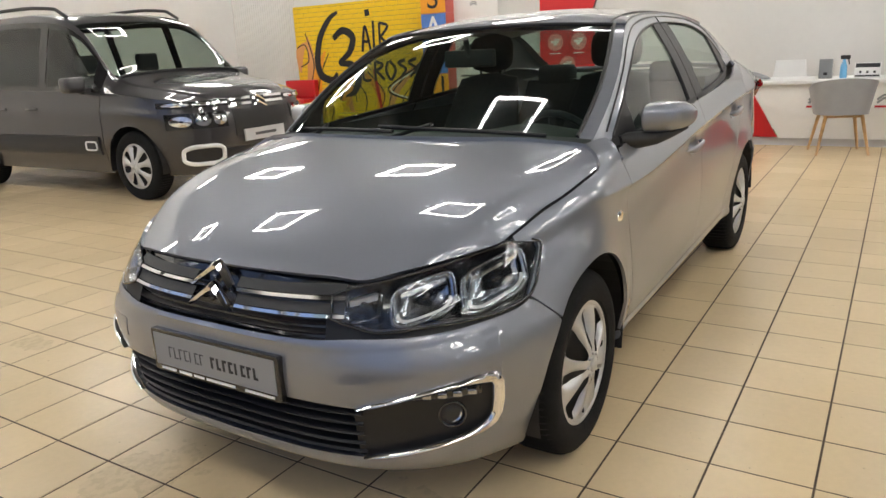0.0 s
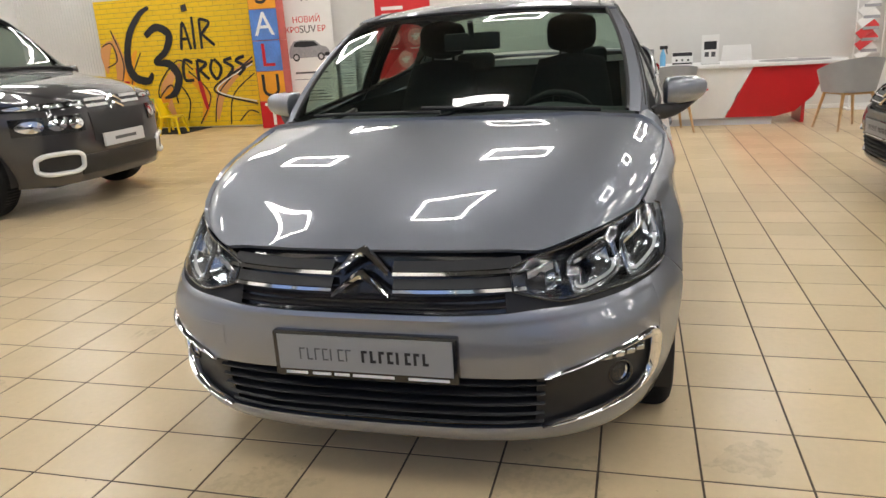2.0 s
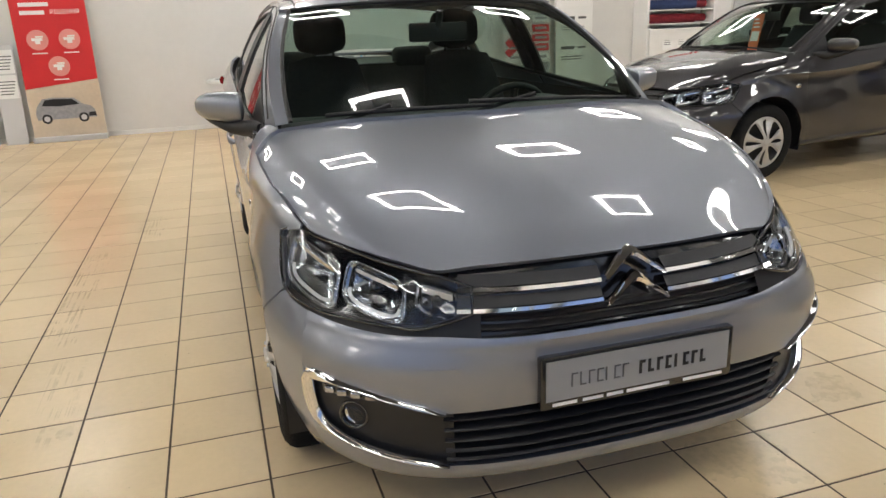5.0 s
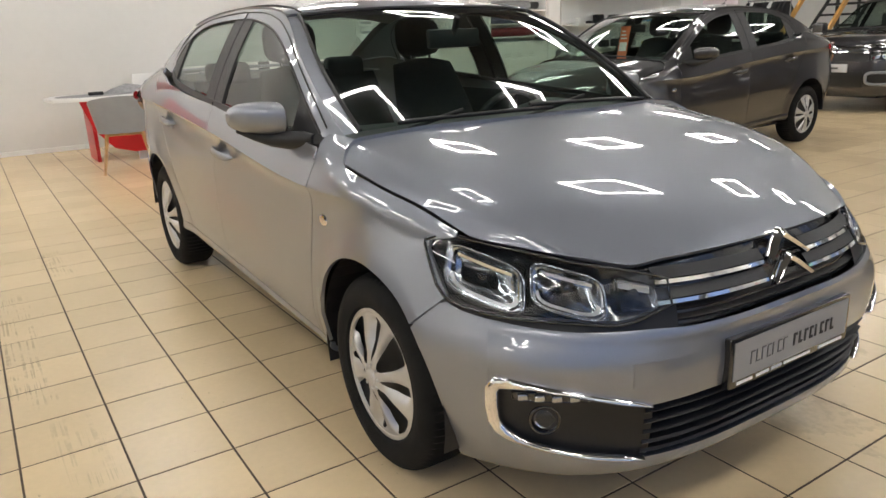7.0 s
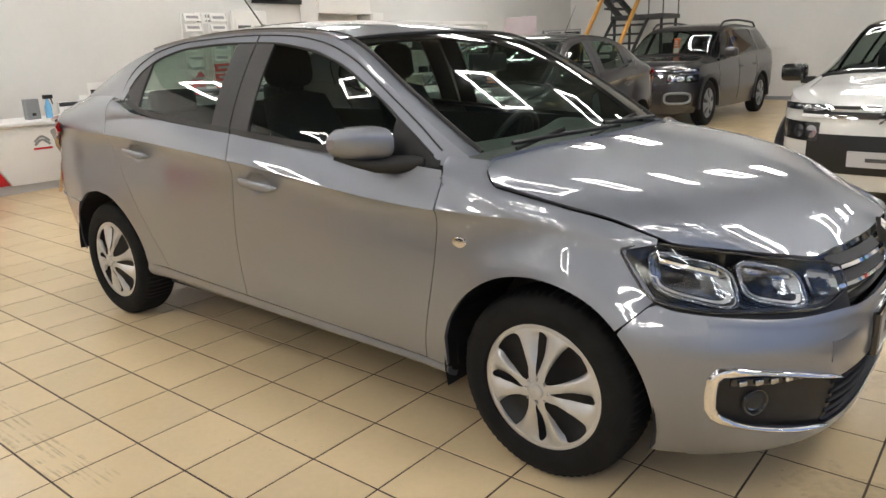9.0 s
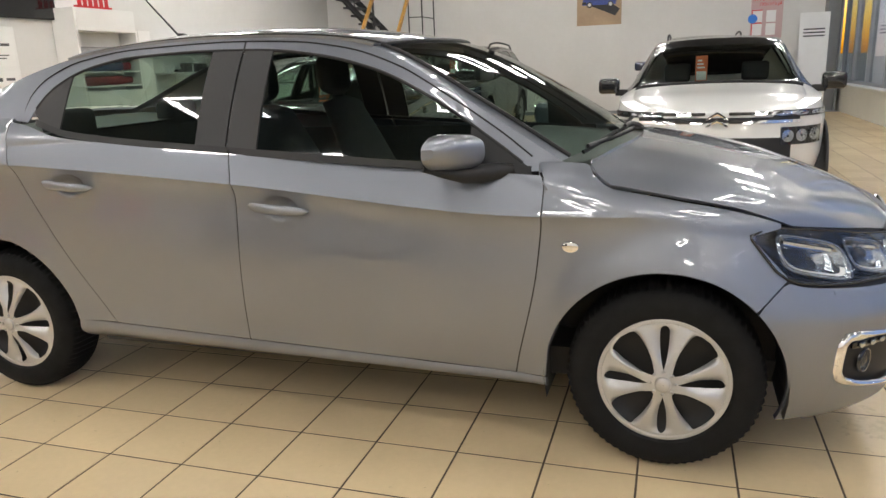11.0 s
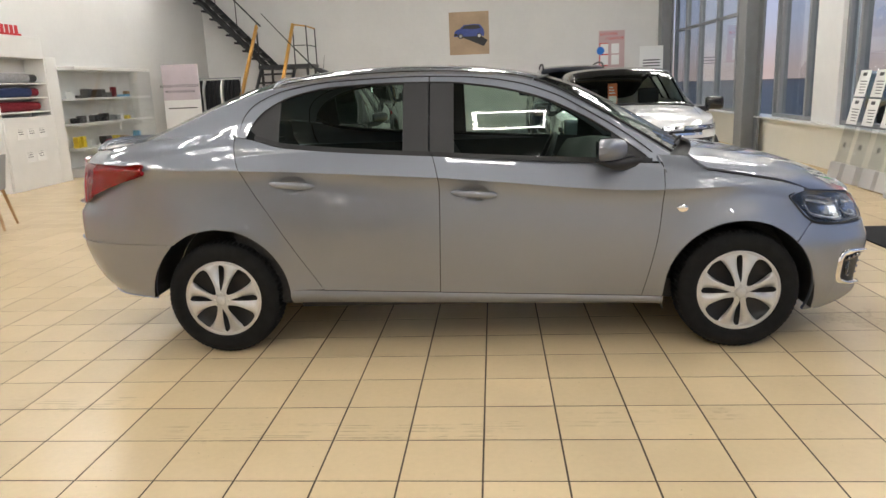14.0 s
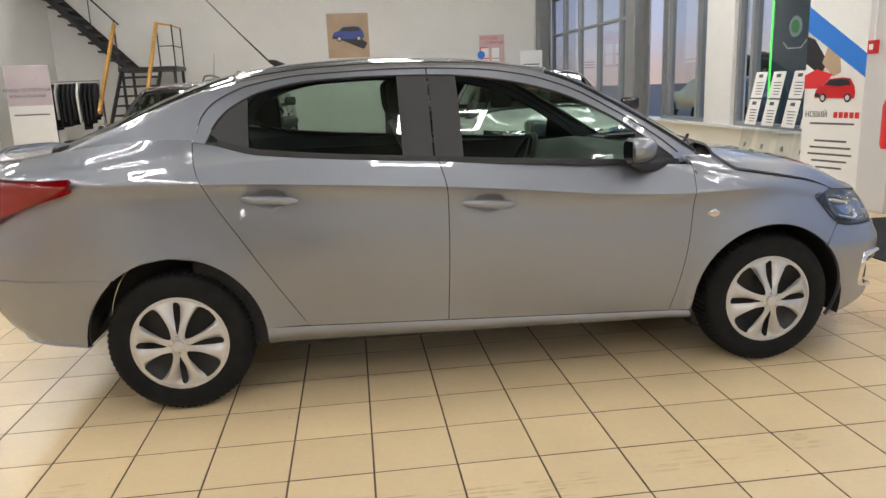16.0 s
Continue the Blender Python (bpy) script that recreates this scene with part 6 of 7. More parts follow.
    rw = [[top_pt(lerp(U2 + .004, U3, k / 20), w * .93) for w in span(-1, 1, 30)] for k in range(21)]
    part("rear_window", pane(rw, (-.3, 0, .6)), CARGLASS, car, smooth=True)
    for s in (-1, 1):
        band = bmesh.new()
        grid_mesh([[top_pt(lerp(U2, 1, k / 20), s * lerp(.925, 1.0, j / 3), -.001) for j in range(4)] for k in range(21)], bm=band, flip=s > 0)
        part("rear_pillar_edge", band, PAINT, car, smooth=True)
    for s in (-1, 1):
        pts = [top_pt(lerp(.35, .69, k / 20), s * .90, .002) for k in range(21)]
        part("roof_seam", tube(pts, .004, 6), BLACK, car, smooth=True)
    # boot lid and rear end
    rows = []
    for k in range(21):
        t = k / 20
        row = []
        for w in span(-1, 1, 30):
            xr = rail_pt(1).x + BOW(1) * (1 - w * w) - .004
            x = lerp(xr, -2.205 + .13 * abs(w) ** 2.5, t)
            y = w * EDGEY(x) * 1.012 * (taper(x, 1.0) if x < QX else 1)
            z = EDGEZ(x) - .010 + .028 * (1 - w ** 4) + .014 * (1 - w ** 4) * (max(0, t - .7) / .3) ** 2
            row.append(Vector((x, y, z)))
        rows.append(row)
    part("boot_lid", skin([r[::-1] for r in rows], .012), PAINT, car, smooth=True, angle=40)
    rows = [[tail_at(p, z, -.003) for p in span(-62, 62, 60)] for z in span(.604, 1.02, 14) + [1.04, 1.055, 1.068, 1.078, 1.086]]
    part("tail_panel", skin(rows, .0), PAINT, car, smooth=True)
    def rends(z):
        xa = -1.322 - math.sqrt(.366 ** 2 - (z - .318) ** 2)
        return math.degrees(math.atan2(body_y(xa, z), QX - xa))
    rows = [[tail_at(p * rends(min(z, .60)), z, -.0008) for p in span(-1, 1, 70)] for z in span(.31, .606, 18)]
    part("rear_bumper", skin(rows, .008), PAINT, car, smooth=True, angle=40)
    for s in (-1, 1):
        # tail lamp wraps the corner
        rows = []
        for k in range(13):
            v = k / 12
            row = []
            for j in range(25):
                q = j / 24
                ph = lerp(18, 61, q)
                zt = lerp(1.035, 1.012, q)
                zb = lerp(.80, .82, min(q * 1.6, 1)) if q < .45 else lerp(.815, .985, ((q - .45) / .55) ** .8)
                p = tail_at(s * ph, lerp(zb, zt, v), .012 * math.sin(math.pi * min(max(v, .04), .96)) ** .4 + .003)
                row.append(p)
            rows.append(row)
        bm = skin(flip_if(rows, -s), .02)
        bmesh.ops.recalc_face_normals(bm, faces=bm.faces[:])
        part("tail_lamp", bm, REDLENS, car, "red wrap-around tail lamp", smooth=True, angle=50)

    # ---- front end
    bumper = new("front_bumper")
    bumper.parent = car
    # heights of the bumper's upper edge along the bearing
    BT = curve([(0, .588), (10, .588), (18, .590), (25, .598), (30, .598), (36, .602), (42, .610), (47.5, .620), (51, .638), (60, .66)])
    LGT = curve([(0, .415), (14, .415), (24.5, .412)])
    LGB = curve([(0, .247), (24.5, .252)])
    PH_E = 57.5
    def ends(z):
        xa = 1.318 + math.sqrt(.366 ** 2 - (z - .30) ** 2) if z < .552 else 1.58 + (z - .552) * .085 / .090 + .004
        return math.degrees(math.atan2(body_y(xa, z), xa - PX))
    # central painted band with the plate, and both outer faces above the fog lamps
    FT = curve([(24, .418), (29, .445), (34, .468), (39, .478), (42, .474), (43.5, .45), (46, .45)])
    FB = curve([(24, .246), (29, .262), (34, .280), (39, .300), (42, .325), (43.5, .36), (46, .36)])
    rows = []
    for k in range(15):
        t = k / 14
        row = []
        for j in range(81):
            ph = -43.5 + 87 * j / 80
            a = abs(ph)
            zlo = LGT(a) if a < 24.5 else FT(min(a, 43.5))
            z = lerp(zlo, BT(a), t)
            row.append(nose_at(ph, z, .004 * math.sin(math.pi * min(t, 1)) + (.006 * math.exp(-((t - .93) / .06) ** 2))))
        rows.append(row)
    part("bumper_band", skin(rows, .016), PAINT, bumper, smooth=True, angle=40)
    # lower lip
    rows = []
    for k in range(9):
        t = k / 8
        row = []
        for j in range(81):
            ph = -43.5 + 87 * j / 80
            a = abs(ph)
            zhi = LGB(a) if a < 24.5 else FB(min(a, 43.5))
            z = lerp(.165, zhi, t)
            row.append(nose_at(ph, z, .012 * math.sin(math.pi * t) ** .7))
        rows.append(row)
    part("bumper_lip", skin(rows, .03), PAINT, bumper, smooth=True, angle=40)
    for s in (-1, 1):
        rows = []
        for k in range(27):
            t = k / 26
            row = []
            for j in range(15):
                z = lerp(.178, .66, t)
                ph = lerp(43.5, ends(z), j / 14)
                z = min(z, BT(ph))
                pt = nose_at(s * ph, z, .012 * math.sin(math.pi * min(max((z - .165) / .2, 0), 1)) ** .7 * (1 - j / 14) if z < .36 else .004 * (1 - j / 14))
                row.append(pt)
            rows.append(row)
        part("bumper_corner", skin(flip_if([r[::-1] for r in rows], s), .016), PAINT, bumper, smooth=True, angle=40)
        # fog insert, set back, and its chrome frame
        rows = []
        for k in range(11):
            t = k / 10
            rows.append([nose_at(s * ph, lerp(FB(ph) - .005, FT(ph) + .005, t), -.014 - .022 * math.sin(math.pi * t) * math.sin(math.pi * min(max((ph - 24) / 19.5, 0), 1))) for ph in span(23.5, 43.5, 22)])
        ins = part("fog_surround", skin(flip_if([r[::-1] for r in rows], s), 0), BLACK, bumper, smooth=True)
        ring = [nose_at(s * ph, FT(ph) - .006, .006) for ph in span(24.2, 41, 22)] + [nose_at(s * ph, z, .005) for ph, z in ((42.3, .466), (43.0, .445), (43.1, .40), (42.9, .36), (42.3, .335), (41.4, .322))] + [nose_at(s * ph, FB(ph) + .006, .006) for ph in span(40.5, 24.2, 22)]
        rows = []
        for i, p in enumerate(ring):
            a, b2 = ring[max(i - 1, 0)], ring[min(i + 1, len(ring) - 1)]
            d = (b2 - a).normalized()
            out = Vector((p.x - PX, p.y, 0)).normalized()
            sd = d.cross(out).normalized()
            wd = .0085 + .010 * math.exp(-((i - 24.5) / 4.5) ** 2)
            if i < 3:
                wd *= .4 + .2 * i
            if i > len(ring) - 4:
                wd *= .4 + .2 * (len(ring) - 1 - i)
            rows.append([p - sd * wd - out * .008, p - sd * wd * .7 + out * .004, p + out * .008, p + sd * wd * .7 + out * .004, p + sd * wd - out * .008])
        bm = grid_mesh(rows)
        bmesh.ops.recalc_face_normals(bm, faces=bm.faces[:])
        part("fog_trim", bm, CHROME, ins, "chrome trim strip", smooth=True, angle=50)
        # fog lamp
        c = nose_at(s * 36.5, .366, -.030)
        nrm = Vector((math.cos(radians(34)), s * math.sin(radians(34)), 0))
        m = Matrix.Translation(c) @ nrm.to_track_quat("Z", "Y").to_matrix().to_4x4()
        b = lathe([(.040, -.004), (.038, .006), (.033, .004), (.029, -.015)], 32, axis="z")
        b.transform(m)
        part("fog_bezel", b, BLACKGLOSS, ins, smooth=True)
        b = lathe([(.026, -.004), (.018, -.011), (.011, -.015), (.001, -.017)], 32, axis="z")
        b.transform(m)
        part("fog_reflector", b, CHROME, ins, smooth=True)
        b = lathe([(.029, -.002), (.022, .003), (.011, .005), (.001, .0055)], 32, axis="z")
        b.transform(m)
        part("fog_lens", b, LENS, ins, smooth=True)
        # row of five daytime lamps
        rows = [[nose_at(s * ph, FT(36) - .046 + dz - .0012 * (ph - 36), -.012) for ph in span(29.8, 40.6, 14)] for dz in span(0, .024, 4)]
        part("daytime_strip", skin(flip_if([r[::-1] for r in rows], s), .01), BLACKGLOSS, ins, smooth=True)
        for k in range(5):
            ph = 31.2 + 2.0 * k
            c = nose_at(s * ph, FT(36) - .034 - .0012 * (ph - 36), -.008)
            b = box(-.007, .005, -.0125, .0125, -.0085, .0085, .004, 2)
            b.transform(Matrix.Translation(c) @ Matrix.Rotation(radians(s * ph * .8), 4, "Z"))
            part("daytime_lamp", b, LAMPCHROME, ins, smooth=True)
    # lower grille: dark recess and slats
    rows = [[nose_at(ph, z, -.045) for ph in span(-25, 25, 30)] for z in span(.235, .43, 4)]
    gr = part("lower_grille", grid_mesh(rows), BLACKGLOSS, bumper, smooth=True)
    for z in (.265, .295, .327, .358, .389):
        rows = [[nose_at(ph, z + dz, o) for ph in span(-24.6, 24.6, 40)] for dz, o in ((-.007, -.045), (-.006, -.012), (0, -.006), (.006, -.014), (.007, -.045))]
        part("slat", grid_mesh(rows), BLACK, gr, smooth=True, angle=40)
    # towing cap on the right
    rows = [[nose_at(ph, z, .0055) for ph in span(-26.6, -22.2, 8)] for z in span(.468, .527, 4)]
    part("tow_cap", skin([r for r in rows], .004), PAINT, bumper, smooth=True, angle=40)

    # upper grille
    GT = curve([(0, .742), (12, .740), (19, .734), (22.5, .726)])
    grille = new("grille")
    grille.parent = car
    rows = [[nose_at(ph, lerp(BT(abs(ph)) - .01, GT(min(abs(ph), 22.5)) + .004, t), -.03) for ph in span(-24, 24, 40)] for t in span(0, 1, 6)]
    part("grille_back", grid_mesh(rows), BLACKGLOSS, grille, smooth=True)
    rows = [[nose_at(ph, BT(abs(ph)) + .012 + dz, o - .003) for ph in span(-32, 32, 50)] for dz, o in ((-.008, -.04), (-.007, -.018), (.0, -.012), (.007, -.02), (.008, -.04))]
    part("slat", grid_mesh(rows), BLACK, grille, smooth=True, angle=40)
    rows = [[nose_at(ph, BT(abs(ph)) + .034 + dz, o - .006) for ph in span(-27, 27, 50)] for dz, o in ((-.008, -.04), (-.007, -.02), (.0, -.014), (.007, -.02), (.008, -.04))]
    part("slat", grid_mesh(rows), BLACK, grille, smooth=True, angle=40)
    for s in (-1, 1):
        for z0, z1, drop in ((.703, .690, .008), (.659, .646, .008)):
            rows = []
            for j in range(24):
                q = j / 23
                ph = lerp(4.6, 22.8, q)
                zc = lerp(z0 - drop, z1 + .006, q ** 1.3)
                rows.append([nose_at(s * ph, zc + dz, o) for dz, o in ((-.009, -.02), (-.008, -.002), (-.004, .006), (.004, .004))])
            bm = grid_mesh(rows)
            bmesh.ops.recalc_face_normals(bm, faces=bm.faces[:])
            part("chrome_bar", bm, CHROME, grille, "chrome bar", smooth=True, angle=45)
            rows = []
            for j in range(24):
                q = j / 23
                ph = lerp(4.6, 22.8, q)
                zc = lerp(z0 - drop, z1 + .006, q ** 1.3)
                rows.append([nose_at(s * ph, zc + .006 + .022 * t, .002 - .012 * t) for t in (0, .5, 1)])
            part("grille_blade", grid_mesh(rows), TRIM, grille, smooth=True)
    mk = lambda y, z, o: nose_at(math.degrees(math.atan2(y, NOSE(.7) - PX)), min(.690 + z, .735), .006 + o) + Vector((-.35 * max(.690 + z - .735, 0), 0, max(.690 + z - .735, 0)))
    chevrons(grille, mk, .156, .080, .056, .025, CHROME)
    # headlamps
    for s in (-1, 1):
        lamp = new("headlamp")
        lamp.parent = car
        LB = curve([(21, .645), (24, .628), (27.5, .612), (34, .618), (42, .620), (47.5, .630), (50.5, .648), (54.5, .762)])
        LT = curve([(21, .702), (24, .718), (31, .739), (39, .763), (46.8, .781), (50, .787), (54.5, .768)])
        rows = [[nose_at(s * ph, lerp(LB(ph), LT(ph), t), -.045 * math.sin(math.pi * t) * math.sin(math.pi * (ph - 21) / 33) - .012) for ph in span(21, 54.4, 30)] for t in span(0, 1, 8)]
        part("lamp_housing", grid_mesh(flip_if(rows, s)), BLACKGLOSS, lamp, smooth=True)
        # reflector bowls set into the housing: dipped beam, main beam and the small side lamp
        for ph, half, hz, dep in ((44.6, 5.6, .052, .050), (33.6, 4.4, .046, .050), (25.3, 2.7, .032, .034)):
            zz = (LB(ph) + LT(ph)) / 2 - .002
            def bowl(r, a, o):
                ca, sa = math.cos(a), math.sin(a)
                k = min((abs(ca) ** 4.5 + abs(sa) ** 4.5) ** (-1 / 4.5), 1.3) if r > .5 else 1
                p_ = ph + half * r * k * ca
                z_ = min(max(zz + hz * r * k * sa + .0042 * (p_ - ph), LB(p_) + .006), LT(p_) - .006)
                return nose_at(s * p_, z_, o)
            rows = [[bowl(r, 2 * math.pi * q / 36, o) for q in range(36)] for r, o in ((1.0, -.004), (.95, .001), (.88, -.004), (.80, -.5 * dep), (.62, -.75 * dep), (.40, -dep), (.14, -1.05 * dep))]
            b = grid_mesh(rows, close_u=True)
            bmesh.ops.recalc_face_normals(b, faces=b.faces[:])
            part("reflector", b, LAMPCHROME, lamp, smooth=True, angle=35)
            if half > 4:
                # clear bright frame round the bowl and the pale step below it
                part("lamp_frame", tube([bowl(1.02, 2 * math.pi * q / 40, .001) for q in range(40)], .0026, 6, closed=True), LAMPCHROME, lamp, smooth=True)
                rows = [[bowl(r, math.pi * (1.12 + .76 * q / 20), o) for q in range(21)] for r, o in ((.97, .000), (.88, -.004), (.80, -.012))]
                b = grid_mesh(rows)
                bmesh.ops.recalc_face_normals(b, faces=b.faces[:])
                part("lamp_step", b, COVER, lamp, smooth=True, angle=30)
            b = bmesh.new()
            bmesh.ops.create_uvsphere(b, u_segments=16, v_segments=10, radius=hz * .42)
            b.transform(Matrix.Translation(nose_at(s * ph, zz, -.6 * dep)))
            part("bulb", b, LENS if ph > 40 else BLACKGLOSS, lamp, smooth=True)
            # ribs across the bowl's roof
            rows = []
            for q in range(9):
                p_ = ph + half * .72 * (q / 4 - 1)
                rows.append([nose_at(s * p_, min(zz + hz * .55 + .0042 * (p_ - ph), LT(p_) - .012) + dz, o) for dz, o in ((-.010, -.35 * dep), (-.004, -.010), (.004, -.006), (.008, -.014))])
            part("lamp_trim", grid_mesh(rows), CHROME if half > 4 else COVER, lamp, smooth=True, angle=30)
        rows = [[nose_at(s * ph, lerp(LB(ph), LT(ph), t), .004 + .004 * math.sin(math.pi * t)) for ph in span(21, 54.4, 34)] for t in span(0, 1, 8)]
        part("lamp_lens", pane(rows, (1, 0, .6)), LENS, lamp, smooth=True)
        rim = [nose_at(s * ph, LB(ph), .003) for ph in span(21, 54.4, 24)] + [nose_at(s * ph, LT(ph), .003) for ph in span(54.4, 21, 24)]
        part("lamp_rim", tube(rim, .0045, 6, closed=True), BLACKGLOSS, lamp, smooth=True)
        # dark underside between lamp and bumper
        rows = [[nose_at(s * ph, lerp(BT(ph) - .012, LB(ph) + .004, t), -.012) for ph in span(20, 53, 24)] for t in (0, .5, 1)]
        part("lamp_base", grid_mesh(flip_if(rows, s)), BLACK, lamp, smooth=True)
    # number board: grey card in a black frame with dark bars for the lettering
    if plate:
        board = new("plate_board")
        board.parent = car
        fr = [(a, b) for a, b in rounded(-.266, .266, .402, .538, .008)]
        part("plate_frame", slab(fr, 2.106, 2.128, .003, axis="x"), BLACKGLOSS, board, smooth=True, angle=30)
        part("plate_card", slab([(-.252, .424), (.252, .424), (.252, .527), (-.252, .527)], 2.124, 2.1305, axis="x"), PLATEGREY, board)
        # the two words stay unlettered: thin strokes, then bold ones
        for y0, y1, w, ink in ((-.190, -.030, .0035, INK), (-.008, .190, .0075, BLACK)):
            bars = bmesh.new()
            n = 7 if ink is INK else 8
            for k in range(n):
                y = lerp(y0, y1, (k + .5) / n)
                box(2.130, 2.1318, y - .0085, y - .0085 + w, .455, .490, bm=bars)
                if k % 3 != 1:
                    box(2.130, 2.1318, y - .0085 + w, y + .008, .490 - w, .490, bm=bars)
                if k % 2:
                    box(2.130, 2.1318, y - .0085 + w, y + .008, .455, .455 + w, bm=bars)
            part("lettering", bars, ink, board)
        bars = bmesh.new()
        for a, b in ((-.235, -.17), (-.155, -.10), (-.09, -.045), (-.035, .085), (.125, .24)):
            box(2.128, 2.1295, a, b, .409, .417, bm=bars)
        part("lettering", bars, PAPER, board)
    # cowl and wipers
    rows = [[Vector((lerp(1.30, 1.06, t) - .15 * abs(w) ** 2.2, w * .71, lerp(.985, .962, t) - .035 * abs(w) ** 2)) for w in span(-1, 1, 24)] for t in (0, .5, 1)]
    part("cowl", grid_mesh(rows), BLACK, car, smooth=True)
    for y0, y1, u1 in ((.58, -.08, .030), (.00, -.56, .022)):
        pts = []
        for k in range(9):
            q = k / 8
            y = lerp(y0, y1, q)
            p = top_pt(lerp(.012, u1, q), y / rail_pt(.03).y, .008)
            pts.append(p)
        wp = new("wiper")
        wp.parent = car
        part("wiper_blade", tube([p for p in pts], .008, 6), BLACK, wp, smooth=True)
        part("wiper_arm", tube([Vector((1.10 - .12 * abs(y1), y1 * .9, .985)), (pts[4] + pts[6]) / 2 + Vector((.01, 0, .02))], .008, 6), BLACK, wp, smooth=True)
    if antenna:
        p = top_pt(.655, 0, 0)
        an = new("roof_antenna")
        an.parent = car
        part("antenna_base", tube([p + Vector((.03, 0, -.004)), p + Vector((-.01, 0, .02)), p + Vector((-.035, 0, .028))], [.022, .016, .008], 10), BLACK, an, smooth=True)
        part("antenna_rod", tube([p + Vector((-.03, 0, .022)), p + Vector((-.17, 0, .17)), p + Vector((-.34, 0, .36))], [.005, .0035, .0022], 6), BLACK, an, smooth=True)
    # inside
    part("inner_floor", box(-1.6, 1.15, -.70, .70, .24, .34), BLACK, car)
    for s in (-1, 1):
        rows = [[Vector((x, s * (min(body_y(x, z), .80) - .045), z)) for x in span(-1.25, .95, 16)] for z in span(.26, .98, 5)]
        part("door_lining", grid_mesh(rows), FABRIC, car, smooth=True)
        seat(car, .24, s * .36)
    part("rear_bench", box(-1.05, -.62, -.66, .66, .40, .60, .06, 3), FABRIC, car, smooth=True, angle=40)
    rows = []
    for k in range(9):
        h = k / 8
        rows.append([Vector((-.98 - .30 * h + (.02 if abs(w) < .9 else 0), w * .64 * (1 - .08 * h), .55 + .52 * h)) for w in span(-1, 1, 20)])
    part("rear_backrest", grid_mesh(rows), FABRIC, car, smooth=True)
    for y in (-.38, .38):
        part("rear_headrest", box(-1.34, -1.24, y - .13, y + .13, 1.03, 1.17, .045, 3), FABRIC, car, smooth=True, angle=40)
    rows = [[Vector((-1.24 - .5 * t, w * .62, 1.075 + .02 * t)) for w in span(-1, 1, 8)] for t in (0, .5, 1)]
    part("parcel_shelf", grid_mesh(rows), DASH, car)
    rows = []
    for k in range(13):
        t = k / 12
        x = lerp(1.10, .60, t)
        z = .955 + .018 * math.sin(math.pi * t) - (0 if t < .75 else .22 * ((t - .75) / .25) ** 1.4)
        rows.append([Vector((x - .10 * abs(w) ** 2, w * .70, z + (.035 * math.exp(-((w * .7 - .36) / .16) ** 2) * min(1, t * 1.6)))) for w in span(-1, 1, 40)])
    rows.append([Vector((p.x + .02, p.y, .45)) for p in rows[-1]])
    part("dashboard", grid_mesh(rows), DASH, car, smooth=True, angle=60)
    part("centre_console", box(.45, .72, -.13, .13, .40, .84, .03, 3), BLACK, car, smooth=True, angle=40)
    part("centre_screen", box(.585, .60, -.11, .11, .74, .84, .006), BLACKGLOSS, car)
    sw = new("steering_wheel")
    sw.parent = car
    m = Matrix.Translation((.44, .36, .86)) @ Matrix.Rotation(radians(-66), 4, "Y")
    b = tube([(.18 * math.cos(a), .18 * math.sin(a), 0) for a in [2 * math.pi * k / 36 for k in range(36)]], .016, 8, closed=True)
    b.transform(m)
    part("wheel_ring", b, BLACK, sw, smooth=True)
    b = tube([(-.17, 0, 0), (0, 0, -.03), (.17, 0, 0)], .018, 6, bm=tube([(0, 0, -.03), (0, -.17, 0)], .018, 6))
    join(b, box(-.06, .06, -.07, .07, -.05, -.01, .02))
    b.transform(m)
    part("wheel_hub", b, BLACK, sw, smooth=True, angle=40)
    p = top_pt(.27, 0, -.07)
    part("inner_mirror", box(p.x - .035, p.x - .01, -.125, .125, p.z - .045, p.z + .03, .012, 2), BLACK, car, smooth=True, angle=40)
    part("mirror_stem", tube([p + Vector((-.02, 0, 0)), p + Vector((.01, 0, .075))], .014, 6), BLACK, car, smooth=True)
    rows = [[top_pt(u, w, -.03) for w in span(-.94, .94, 16)] for u in span(.36, .69, 10)]
    part("headliner", grid_mesh(rows), PALEGREY, car, smooth=True)
    # underbody
    under = box(-1.60, 1.90, -.52, .52, .19, .28, .03)
    join(under, box(-.93, .92, -.74, .74, .225, .285, .02))
    part("underbody", under, BLACK, car)
    return car


hero = sedan("silver grey saloon car parked on the tiled floor", SILVER, pose(0, -.012, 0, 0, 0, -.15))

